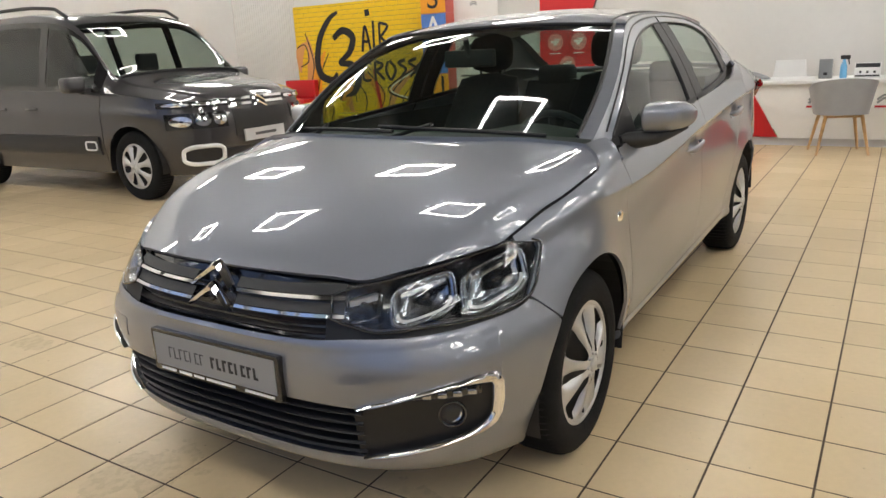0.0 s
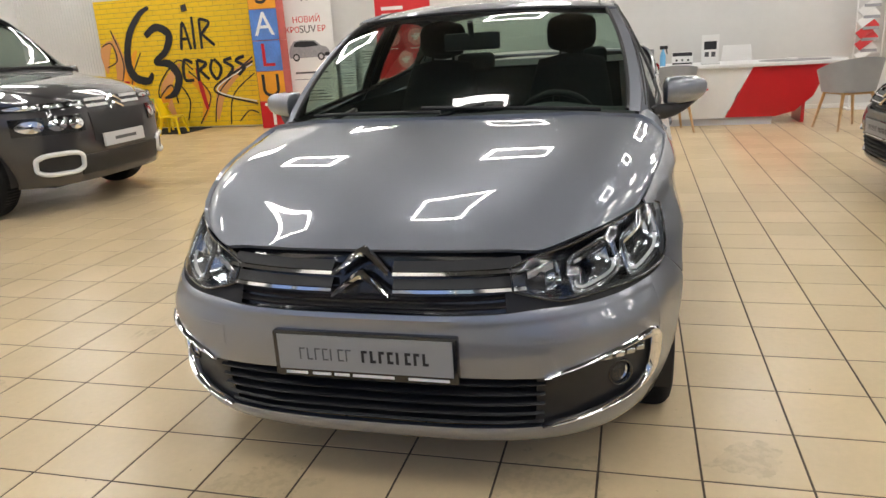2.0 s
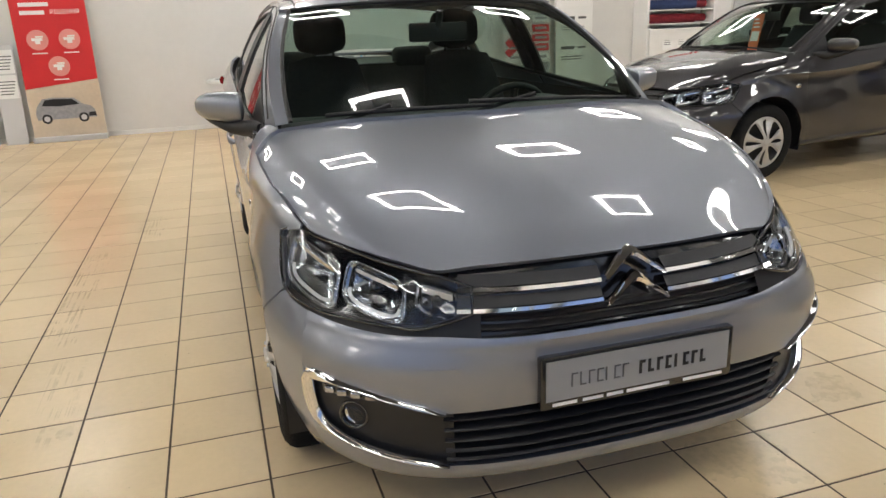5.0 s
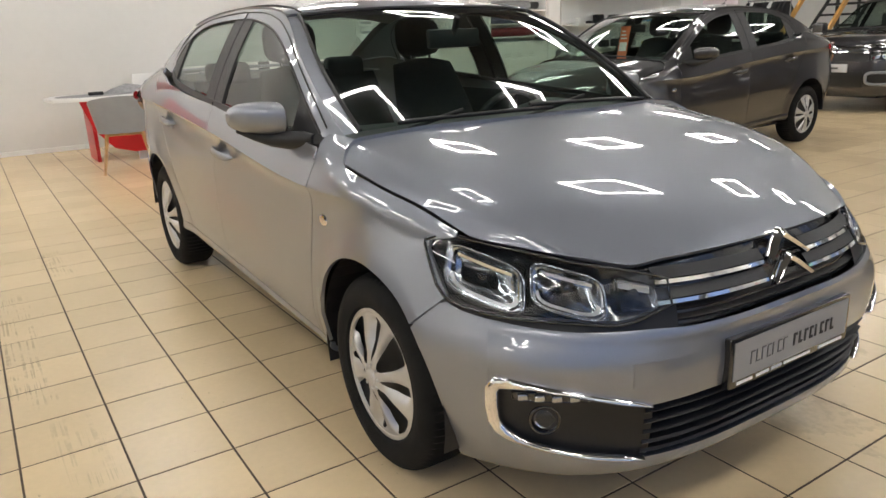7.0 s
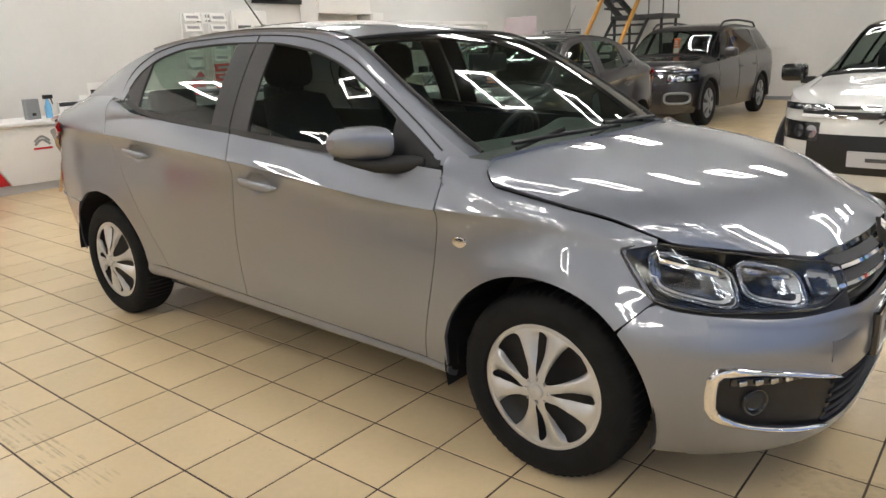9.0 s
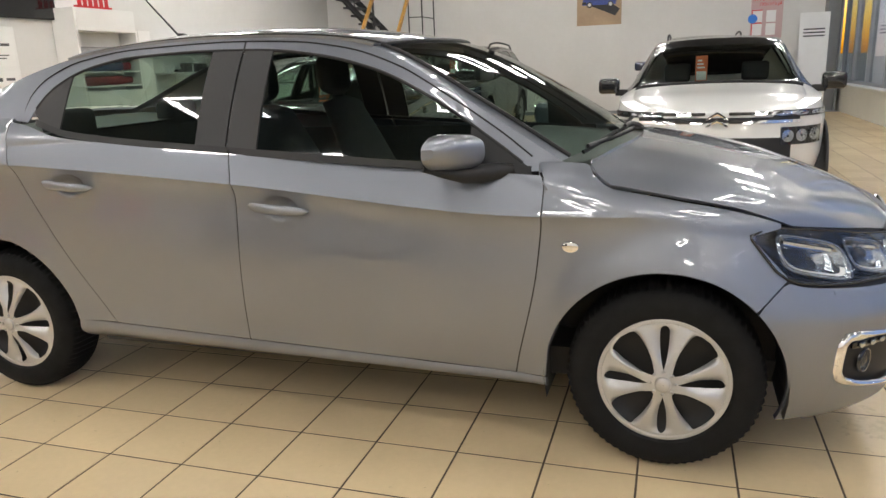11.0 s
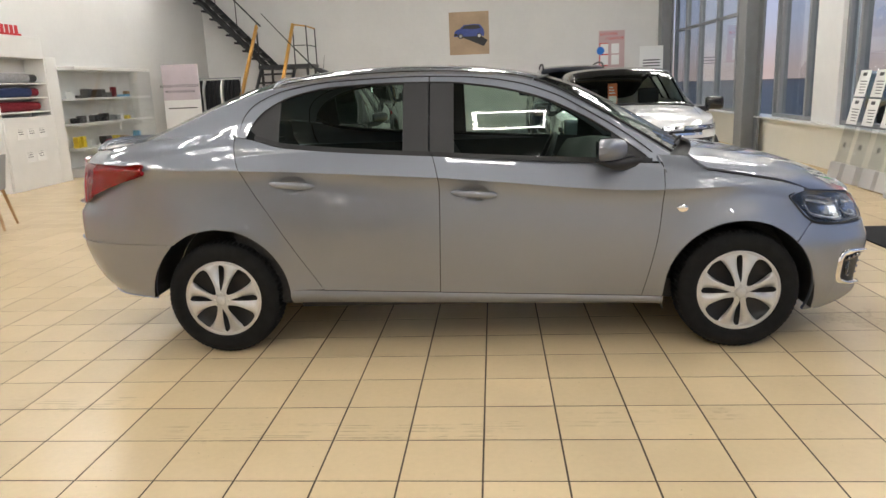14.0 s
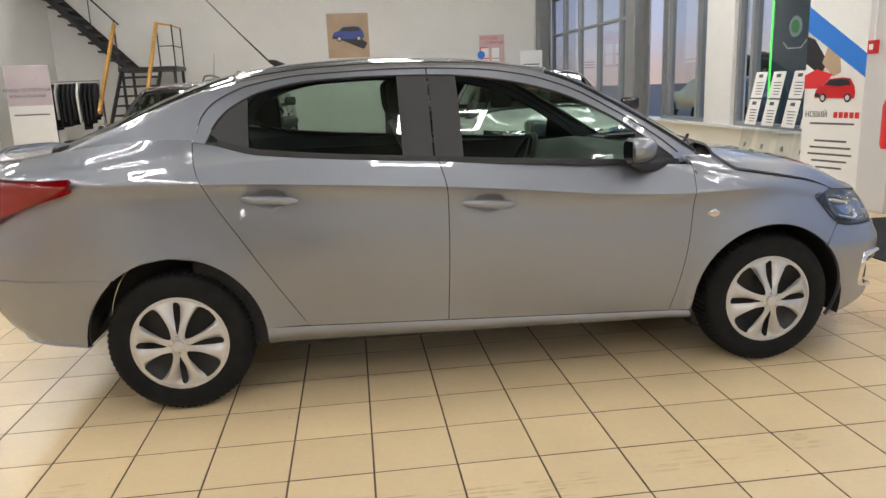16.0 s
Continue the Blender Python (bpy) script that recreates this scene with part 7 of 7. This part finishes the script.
# ---------------------------------------------------------------- the other cars in the hall
def hall_car(name, label, category, spec, PAINT, at, group="cars in the hall"):
    """A car lofted from its side profile. Nose to +x; spec gives sizes and profile curves."""
    car = thing(name, label, category, group, at=at)
    W, xf, xr = spec["w"] / 2, spec["xf"], spec["xr"]
    belt, top, tw = curve(spec["belt"]), curve(spec["top"]), curve(spec["tw"])
    nf, nr = spec.get("nf", 3.0), spec.get("nr", 5.0)
    sill = spec.get("sill", .24)
    xa, xb = xf - 1.0, xr + .8
    lean = curve(spec["lean"])      # how far the nose falls back with height
    wr = spec["wheel"]

    def tap(x):
        if x > xa:
            return max(1 - ((x - xa) / (xf - xa)) ** nf, 0) ** (1 / nf)
        if x < xb:
            return max(1 - ((xb - x) / (xb - xr)) ** nr, 0) ** (1 / nr)
        return 1.0

    def shift(x, z):
        t = max(0, (x - xa) / (xf - xa))
        return x - lean(z) * t ** 2

    def sec(x, v):
        """Half section: v 0 sill, 1 belt, 2 roof edge, 3 centre."""
        b, tp, k = belt(x), top(x), tap(x)
        if v <= 1:
            z = lerp(sill, b, v)
            y = W * (1 - .06 * max(0, .35 - v) / .35 - .035 * max(0, v - .72) / .28 + .012 * math.exp(-((v - .78) / .05) ** 2))
        elif v <= 2:
            t = v - 1
            z = lerp(b, max(tp - .05, b), t)
            y = lerp(W * .965, tw(x), t ** 1.15)
        else:
            t = v - 2
            z = max(tp - .05, b) + (tp - max(tp - .05, b)) * math.sin(t * math.pi / 2)
            y = tw(x) * math.cos(t * math.pi / 2)
        return Vector((shift(x, z), y * k, z))

    # wheel arches are cut as openings in the lower skin
    arches = [(a, wr + .055) for a in (spec["fa"], spec["ra"])]
    def zlow(x):
        z = sill
        for a, r in arches:
            if abs(x - a) < r:
                z = max(z, wr + math.sqrt(r * r - (x - a) ** 2))
        return z
    xs = sorted(set([round(lerp(xr, xf, (1 - math.cos(math.pi * k / 60)) / 2), 4) for k in range(61)] + [round(a + r * math.cos(math.pi * k / 20), 4) for a, r in arches for k in range(21)] + [*spec["dlo"], *spec["screen"]]))
    for s in (-1, 1):
        rows = []
        for k in range(13):
            row = []
            for x in xs:
                v0 = (zlow(x) - sill) / (belt(x) - sill)
                p = sec(x, lerp(v0, 1, k / 12))
                row.append(Vector((p.x, s * p.y, p.z)))
            rows.append(row)
        part("side_panel", skin(flip_if(rows, s), 0), PAINT, car, smooth=True, angle=50)
        for a, r in arches:
            rows = []
            cl = []
            for k in range(25):
                an = math.pi * (-.05 + 1.1 * k / 24)
                y = W * 1.0
                rows.append([(a + r * math.cos(an), s * yy, wr + r * math.sin(an)) for yy in (y * .985, y * .8, y * .55)])
                cl.append([(a + q * math.cos(an), s * (y + o), wr + q * math.sin(an)) for q, o in ((r - .004, -.02), (r - .002, .008), (r + spec["clad"], .006), (r + spec["clad"] + .003, -.012))])
            bm = grid_mesh(rows)
            bm.faces.new([bm.verts.new(q[2]) for q in rows])
            part("wheel_housing", bm, BLACK, car)
            if spec["clad"]:
                part("arch_trim", grid_mesh(cl), TRIM, car, smooth=True, angle=40)
    # top skin: bonnet, screen surround, roof and tail, with openings for the glass
    out = lambda p, s, o: Vector((p.x, s * (p.y + o), p.z))
    x0, x1 = spec["screen"]
    d0, d1 = spec["dlo"]
    vs = [1, 1.03, 1.06, 1.3, 1.6, 1.93, 2.0, 2.07] + span(2.07, 3, 8)[1:]
    skins = {True: bmesh.new(), False: bmesh.new()}
    for s in (-1, 1):
        for va, vb in zip(vs, vs[1:]):
            runs = {}
            for xa_, xb_ in zip(xs, xs[1:]):
                v, x = (va + vb) / 2, (xa_ + xb_) / 2
                if (1.06 < v < 1.93 and d0 < x < d1) or (v > 2.07 and x0 < x < x1):
                    continue
                dark = bool(spec.get("roofpaint")) and x < x1 - .02 and v > 1.9
                quad = [[out(sec(q, w), s, 0) for q in (xa_, xb_)] for w in (va, vb)]
                grid_mesh(flip_if(quad, s), bm=skins[dark])
    for dark, bm in skins.items():
        if len(bm.faces):
            bmesh.ops.remove_doubles(bm, verts=bm.verts[:], dist=.0004)
            part("roof" if dark else "upper_body", bm, spec["roofpaint"] if dark else PAINT, car, smooth=True, angle=50)
        else:
            bm.free()
    # side glass with black pillars and edges
    for s in (-1, 1):
        bm = bmesh.new()
        cuts = sorted([d0, d1] + [q for ab in spec["panes"] for q in ab])
        for k, (a, b) in enumerate(zip(cuts, cuts[1:])):
            spans = [(1.06, 1.12), (1.86, 1.93)] if k % 2 else [(1.06, 1.93)]
            for va, vb in spans:
                join(bm, skin(flip_if([[out(sec(x, v), s, .004) for x in span(a, b, 10)] for v in span(va, vb, 4)], s), .01))
        part("window_surround", bm, BLACKGLOSS, car, smooth=True, angle=40)
        for a, b in spec["panes"]:
            rows = [[out(sec(x, v), s, -.002) for x in span(a, b, 14)] for v in span(1.10, 1.88, 6)]
            part("side_window", pane(rows, (0, 0, 1)), spec["glass"], car, smooth=True)
    rows = [[Vector((q.x, sg * q.y, q.z)) + Vector((.004, 0, .006)) for sg, q in [(-1, sec(x, 2 + t)) for t in span(.05, 1, 10)] + [(1, sec(x, 2 + t)) for t in span(1, .05, 10)[1:]]] for x in span(x0, x1, 14)]
    part("windscreen", pane(rows, (0, 0, .8)), spec["glass"], car, smooth=True)
    edge = [Vector((q.x + .004, sg * q.y, q.z + .008)) for sg, q in [(-1, sec(x1 - .005, 2 + t)) for t in span(.04, 1, 10)] + [(1, sec(x1 - .005, 2 + t)) for t in span(1, .04, 10)[1:]]]
    part("windscreen_seal", tube(edge, .016, 6), BLACK, car, smooth=True)
    zt = top(x1) - .09
    part("dashboard", box(x1 - .62, x1 - .10, -W * .78, W * .78, zt - .25, zt, .05, 3), DASH, car, smooth=True, angle=40)
    # nose details on the front face
    def face(y, z, o=0.0):
        t = min(abs(y) / W, .999)
        x = xa + (xf - xa) * (1 - t ** nf) ** (1 / nf)
        return Vector((shift(x, z) + o, y, z))
    def plate_(y0, y1, z0, z1, o, m, nm, ny=16, nz=4, par=car, thick=.012, drop=0.0):
        rows = [[face(y, lerp(z0, z1, t) - drop * abs(y), o) for y in span(y0, y1, ny)] for t in span(0, 1, nz)]
        bm = skin([r for r in rows], thick)
        bmesh.ops.recalc_face_normals(bm, faces=bm.faces[:])
        return part(nm, bm, m, par, smooth=True, angle=40)
    gr = plate_(*spec["grille"], .006, BLACK, "grille")
    for z in spec.get("bars", ()):
        g0, g1 = spec["grille"][:2]
        for a, b in ((g0, -.09), (.09, g1)):
            plate_(a, b, z - .012, z + .012, .016, CHROME, "chrome_bar", par=car)
    cz = spec["badge"]
    chevrons(car, lambda y, z, o: face(y, cz + z, .012 + o), .17, .075, .055, .030, CHROME)
    for s in (-1, 1):
        for nm, y0, y1, z0, z1, m in spec["lamps"]:
            a, b = sorted((s * y0, s * y1))
            lm = plate_(a, b, z0, z1, .012, BLACKGLOSS, nm)
            k = 3 if y1 - y0 > .2 else 1
            for q in range(k):
                yy = lerp(a, b, (q + .5) / k)
                rows = [[face(yy + .42 * (b - a) / k * math.cos(u) * r, (z0 + z1) / 2 + .34 * (z1 - z0) * math.sin(u) * r, .016 + .004 * (1 - r)) for u in [2 * math.pi * i / 20 for i in range(20)]] for r in (.2, .6, 1)]
                bm = grid_mesh(rows, close_u=True)
                bmesh.ops.recalc_face_normals(bm, faces=bm.faces[:])
                part("lamp_reflector", bm, m, lm, smooth=True)
        for y0, y1, z0, z1, m in spec.get("fogs", ()):
            a, b = sorted((s * y0, s * y1))
            fg = plate_(a, b, z0, z1, .004, BLACK, "fog_lamp")
            ring = [face(lerp(a, b, u), lerp(z0, z1, v), .012) for u, v in rounded(0, 1, 0, 1, .3, 5)]
            part("fog_frame", tube(ring, .020, 8, closed=True), m, fg, smooth=True)
        # mirrors
        mx, mz = spec["mirror"]
        p = sec(mx, 1)
        bm = box(mx - .05, mx + .10, min(s * (W + .02), s * (W + .22)), max(s * (W + .02), s * (W + .22)), mz, mz + .15, .045, 3)
        part("door_mirror", bm, spec.get("mirrorpaint", PAINT), car, smooth=True, angle=40)
        part("mirror_foot", box(mx, mx + .06, min(s * (W - .06), s * (W + .06)), max(s * (W - .06), s * (W + .06)), mz - .02, mz + .04, .012), BLACK, car)
        # door shut lines and handles
        for dx in spec["doors"]:
            pts = [out(sec(dx + .03 * (v - .5), v), s, .001) for v in span(.12, .98, 14)]
            part("door_seam", tube(pts, .004, 4), BLACK, car)
        for hx, hz in spec["handles"]:
            p = out(sec(hx, (hz - sill) / (belt(hx) - sill)), s, .02)
            part("door_handle", tube([p + Vector((-.10, -.02 * s, 0)), p + Vector((-.06, 0, 0)), p + Vector((.06, 0, 0)), p + Vector((.10, -.02 * s, 0))], .014, 8), PAINT, car, smooth=True)
        if spec.get("rail"):
            a, b = spec["rail"]
            pts = [Vector((x, s * (tw(x) - .03), top(x) + (.035 if 0 < i < 12 else -.02))) for i, x in enumerate(span(a, b, 12))]
            part("roof_rail", tube(pts, .018, 8), BLACK, car, smooth=True)
        if spec.get("bump"):
            a, b, z0, z1, ring = spec["bump"]
            rows = [[out(sec(x, (z - sill) / (belt(x) - sill)), s, .016) for x in span(a, b, 24)] for z in span(z0, z1, 4)]
            part("side_bump", skin(flip_if(rows, s), .016), TRIM, car, smooth=True, angle=40)
            q = out(sec(b - .12, (lerp(z0, z1, .5) - sill) / (belt(b) - sill)), s, .02)
            pts = [q + Vector((.085 * u, 0, .04 * v)) for u, v in rounded(-1, 1, -1, 1, .45, 4)]
            part("bump_ring", tube(pts, .009, 6, closed=True), WHITE, car, smooth=True)
    if spec.get("under"):
        plate_(*spec["under"], .010, BLACK, "lower_grille")
    y0, y1, z0, z1 = spec["plate"]
    pb = plate_(y0, y1, z0, z1, .03, PALEGREY, "plate_card", ny=2, nz=1, thick=.02)
    plate_(y0 + .12, y1 - .12, lerp(z0, z1, .38), lerp(z0, z1, .62), .034, INK, "lettering", ny=2, nz=1, par=pb, thick=.002)
    for x in (spec["fa"], spec["ra"]):
        for y in (-W + .0, W - .0):
            wheel_parts(car, x, y - math.copysign(.012, y), wr, rim=wr * .66, cover=spec.get("cover"), spokes=spec.get("spokes", 8))
    part("underbody", box(xr + .25, xf - .35, -W * .55, W * .55, sill - .05, sill + .1), BLACK, car)
    # seats and wheel inside
    part("inner_floor", box(xr + .5, spec["fa"] - .3, -W * .8, W * .8, .3, .5), BLACK, car)
    for y in (-.38, .38):
        sx = spec["seat"]
        part("front_seat", box(sx - .12, sx + .03, y - .25, y + .25, .5, spec["seatz"], .05, 3), FABRIC, car, smooth=True, angle=40)
        part("headrest", box(sx - .12, sx - .02, y - .13, y + .13, spec["seatz"] + .03, spec["seatz"] + .22, .04, 3), FABRIC, car, smooth=True, angle=40)
    return car


CG2 = glass("dark_car_glass", (0.62, 0.70, 0.66), 0.08)
VAN = dict(w=1.85, xf=2.18, xr=-2.22, belt=[(-2.25, 1.06), (-1.5, 1.05), (.3, .99), (1.1, 1.0), (1.6, .96), (2.0, .90), (2.2, .84)],
           top=[(-2.25, 1.55), (-2.1, 1.76), (-1.7, 1.82), (-.4, 1.83), (.25, 1.78), (.55, 1.66), (1.12, 1.18), (1.3, 1.12), (1.7, 1.06), (2.0, .99), (2.2, .90)],
           tw=[(-2.25, .70), (-1.5, .72), (.2, .70), (.6, .70), (1.1, .76), (1.5, .74), (2.2, .66)], lean=[(.2, .06), (.45, 0), (.7, .01), (.9, .06), (1.1, .14)],
           wheel=.325, fa=1.39, ra=-1.395, clad=.0, dlo=(-1.95, 1.0), panes=[(-1.85, -1.15), (-1.02, -.02), (.10, .86)], glass=CG2, screen=(.50, 1.14),
           grille=(-.34, .34, .56, .80), bars=(.90, .85), badge=.855, lamps=[("headlamp", .42, .86, .66, .80, CHROME), ("daytime_lamp", .36, .88, .855, .905, CHROME)],
           fogs=[(.50, .80, .34, .50, WHITE)], mirror=(.80, 1.02), doors=(-.95, .98), handles=[(-.15, .86), (-.72, .86)], rail=(-1.8, .35), bump=(-.9, .92, .42, .60, 1),
           under=(-.50, .50, .30, .46), plate=(-.26, .26, .50, .61), seat=.15, seatz=1.15, spokes=7, nf=3.4, nr=9.0)
hall_car("family_van", "dark grey family van with white ringed fog lamps", "van", VAN, GRAPHITE, pose(-1.97, -6.22, 0, 0, 0, 90.5) @ Matrix.Scale(1.05, 4))

SUV = dict(w=1.84, xf=2.25, xr=-2.25, belt=[(-2.3, 1.12), (-1.5, 1.12), (.2, 1.04), (1.1, 1.0), (1.7, .97), (2.1, .90), (2.3, .86)],
           top=[(-2.3, 1.2), (-2.1, 1.45), (-1.6, 1.62), (-.6, 1.66), (.1, 1.62), (.45, 1.50), (1.05, 1.14), (1.3, 1.10), (1.8, 1.05), (2.1, .99), (2.3, .90)],
           tw=[(-2.3, .62), (-1.5, .64), (.2, .64), (.6, .66), (1.05, .74), (1.5, .74), (2.3, .66)], lean=[(.2, .08), (.5, 0), (.8, .03), (1.1, .16)],
           wheel=.36, fa=1.37, ra=-1.36, clad=.06, dlo=(-1.85, .98), panes=[(-1.75, -1.2), (-1.08, -.12), (.02, .82)], glass=CG2, screen=(.40, 1.08),
           grille=(-.50, .50, .70, .86), bars=(.90, .83), badge=.85, lamps=[("headlamp", .52, .88, .72, .84, CHROME), ("daytime_lamp", .42, .88, .88, .93, CHROME)],
           fogs=[(.50, .82, .40, .56, STEEL)], mirror=(.80, 1.08), doors=(-1.0, -.03, .96), handles=[(-.12, .90), (-.88, .92)], rail=(-1.7, .2),
           under=(-.46, .46, .36, .58), plate=(-.26, .26, .56, .67), seat=.05, seatz=1.12, spokes=5, cover=STEEL, nf=3.4, nr=6.0)
suv = hall_car("grey_suv", "dark grey sport utility car with roof rails", "car", SUV, GRAPHITE, pose(-2.67, 10.85, 0, 0, 0, -90.5))
hall_car("dark_suv", "dark blue sport utility car behind a white hatchback", "car", SUV, paint("night_blue_paint", (.012, .02, .045)), pose(1.78, 11.3, 0, 0, 0, -91))

HATCH = dict(w=1.75, xf=2.0, xr=-2.0, belt=[(-2.0, 1.0), (-1.3, 1.02), (.2, .98), (1.0, .95), (1.5, .92), (1.8, .86), (2.0, .82)],
             top=[(-2.0, 1.1), (-1.8, 1.36), (-1.3, 1.46), (-.4, 1.49), (.1, 1.46), (.4, 1.36), (.98, 1.05), (1.2, 1.01), (1.6, .96), (1.85, .90), (2.0, .84)],
             tw=[(-2.0, .60), (-1.3, .62), (.2, .60), (.6, .63), (.98, .72), (1.4, .72), (2.0, .62)], lean=[(.2, .08), (.5, 0), (.75, .03), (1.0, .14)],
             wheel=.31, fa=1.24, ra=-1.28, clad=.05, dlo=(-1.5, .90), panes=[(-1.4, -1.0), (-.9, -.05), (.06, .78)], glass=CG2, screen=(.32, 1.0),
             grille=(-.62, .62, .76, .80), bars=(.83, .765), badge=.775, lamps=[("headlamp", .48, .80, .58, .72, LAMPCHROME), ("daytime_lamp", .42, .84, .80, .85, LAMPCHROME)],
             fogs=[], mirror=(.76, .96), mirrorpaint=BLACKGLOSS, roofpaint=BLACKGLOSS, doors=(-.85, .0, .92), handles=[(-.02, .84), (-.72, .86)],
             under=(-.56, .56, .36, .64), plate=(-.26, .26, .42, .53), seat=.05, seatz=1.0, spokes=6, nf=3.0, nr=6.0)
hatch = hall_car("white_hatchback", "white hatchback with a black roof facing the hall", "car", HATCH, WHITEP, pose(1.72, 5.20, 0, 0, 0, -91.9))
grey = sedan("dark grey saloon car parked beside the show cabinet", GRAPHITE, pose(-2.11, 4.50, 0, 0, 0, -86.4), group="cars in the hall")

# orange price cards standing behind the windscreens
ORANGE = mat("orange_card", (.75, .16, .05), .5, vary=.08, scale=20)
def screen_card(car, x, y, z, h=.30, label="orange and white price card standing behind the windscreen"):
    m = car.matrix_world if car.parent else car.matrix_basis
    t = thing("price_card", label, "price card", "price cards", at=m @ pose(x, y, z, 0, -12, 0))
    part("card_sheet", box(-.003, .003, -.055, .055, 0, h), ORANGE, t)
    part("card_panel", box(.0035, .005, -.045, .045, h * .30, h * .55), PAPER, t)
    for k in range(3):
        part("lettering", box(.0035, .005, -.040, .03 - .012 * k, h * (.64 + .10 * k), h * (.68 + .10 * k)), PAPER, t)


screen_card(grey, .70, -.05, .955, .34)
screen_card(suv, .72, .04, 1.05, .36)
screen_card(hatch, .60, -.14, .96, .34)

# floor tiles
n300 = []
i0, i1 = math.floor((XW - TX) / TP), math.ceil((XE - TX) / TP)
j0, j1 = math.floor((YS - TY) / TP), math.ceil((YN - TY) / TP)
verts, faces = [], []
def tile_verts(x0, x1, y0, y1, dz=0.0):
    b = 0.0015
    return [(x0, y0, -.002), (x1, y0, -.002), (x1, y1, -.002), (x0, y1, -.002), (x0 + b, y0 + b, dz), (x1 - b, y0 + b, dz), (x1 - b, y1 - b, dz), (x0 + b, y1 - b, dz)]
TF = [(4, 5, 6, 7), (0, 1, 5, 4), (1, 2, 6, 5), (2, 3, 7, 6), (3, 0, 4, 7)]
tile_me = bpy.data.meshes.new("tile")
h = TP / 2 - 0.0028
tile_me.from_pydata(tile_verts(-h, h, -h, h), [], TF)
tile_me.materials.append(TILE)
for i in range(i0, i1):
    for j in range(j0, j1):
        cx, cy = TX + TP * (i + .5), TY + TP * (j + .5)
        x0, x1, y0, y1 = max(cx - h, XW), min(cx + h, XE), max(cy - h, YS), min(cy + h, YN)
        if x1 - x0 < .02 or y1 - y0 < .02:
            continue
        near = (-0.9 < cx < 3.2 and -3.2 < cy < -0.8 and x1 - x0 > 2 * h - .001)
        if near and len(n300) < 300:
            ob = new("tile", tile_me)
            ob.location = (cx, cy, random.uniform(-.0004, .0004))
            ob.parent = floor
            n300.append(ob)
        else:
            k = len(verts)
            verts += tile_verts(x0, x1, y0, y1, random.uniform(-.0004, .0004))
            faces += [tuple(k + a for a in f) for f in TF]
me = bpy.data.meshes.new("tiles")
me.from_pydata(verts, [], faces)
me.materials.append(TILE)
tiles = new("tiles", me)
tiles.parent = floor
tagged(tiles, "beige glazed ceramic tiles", kind="stuff")
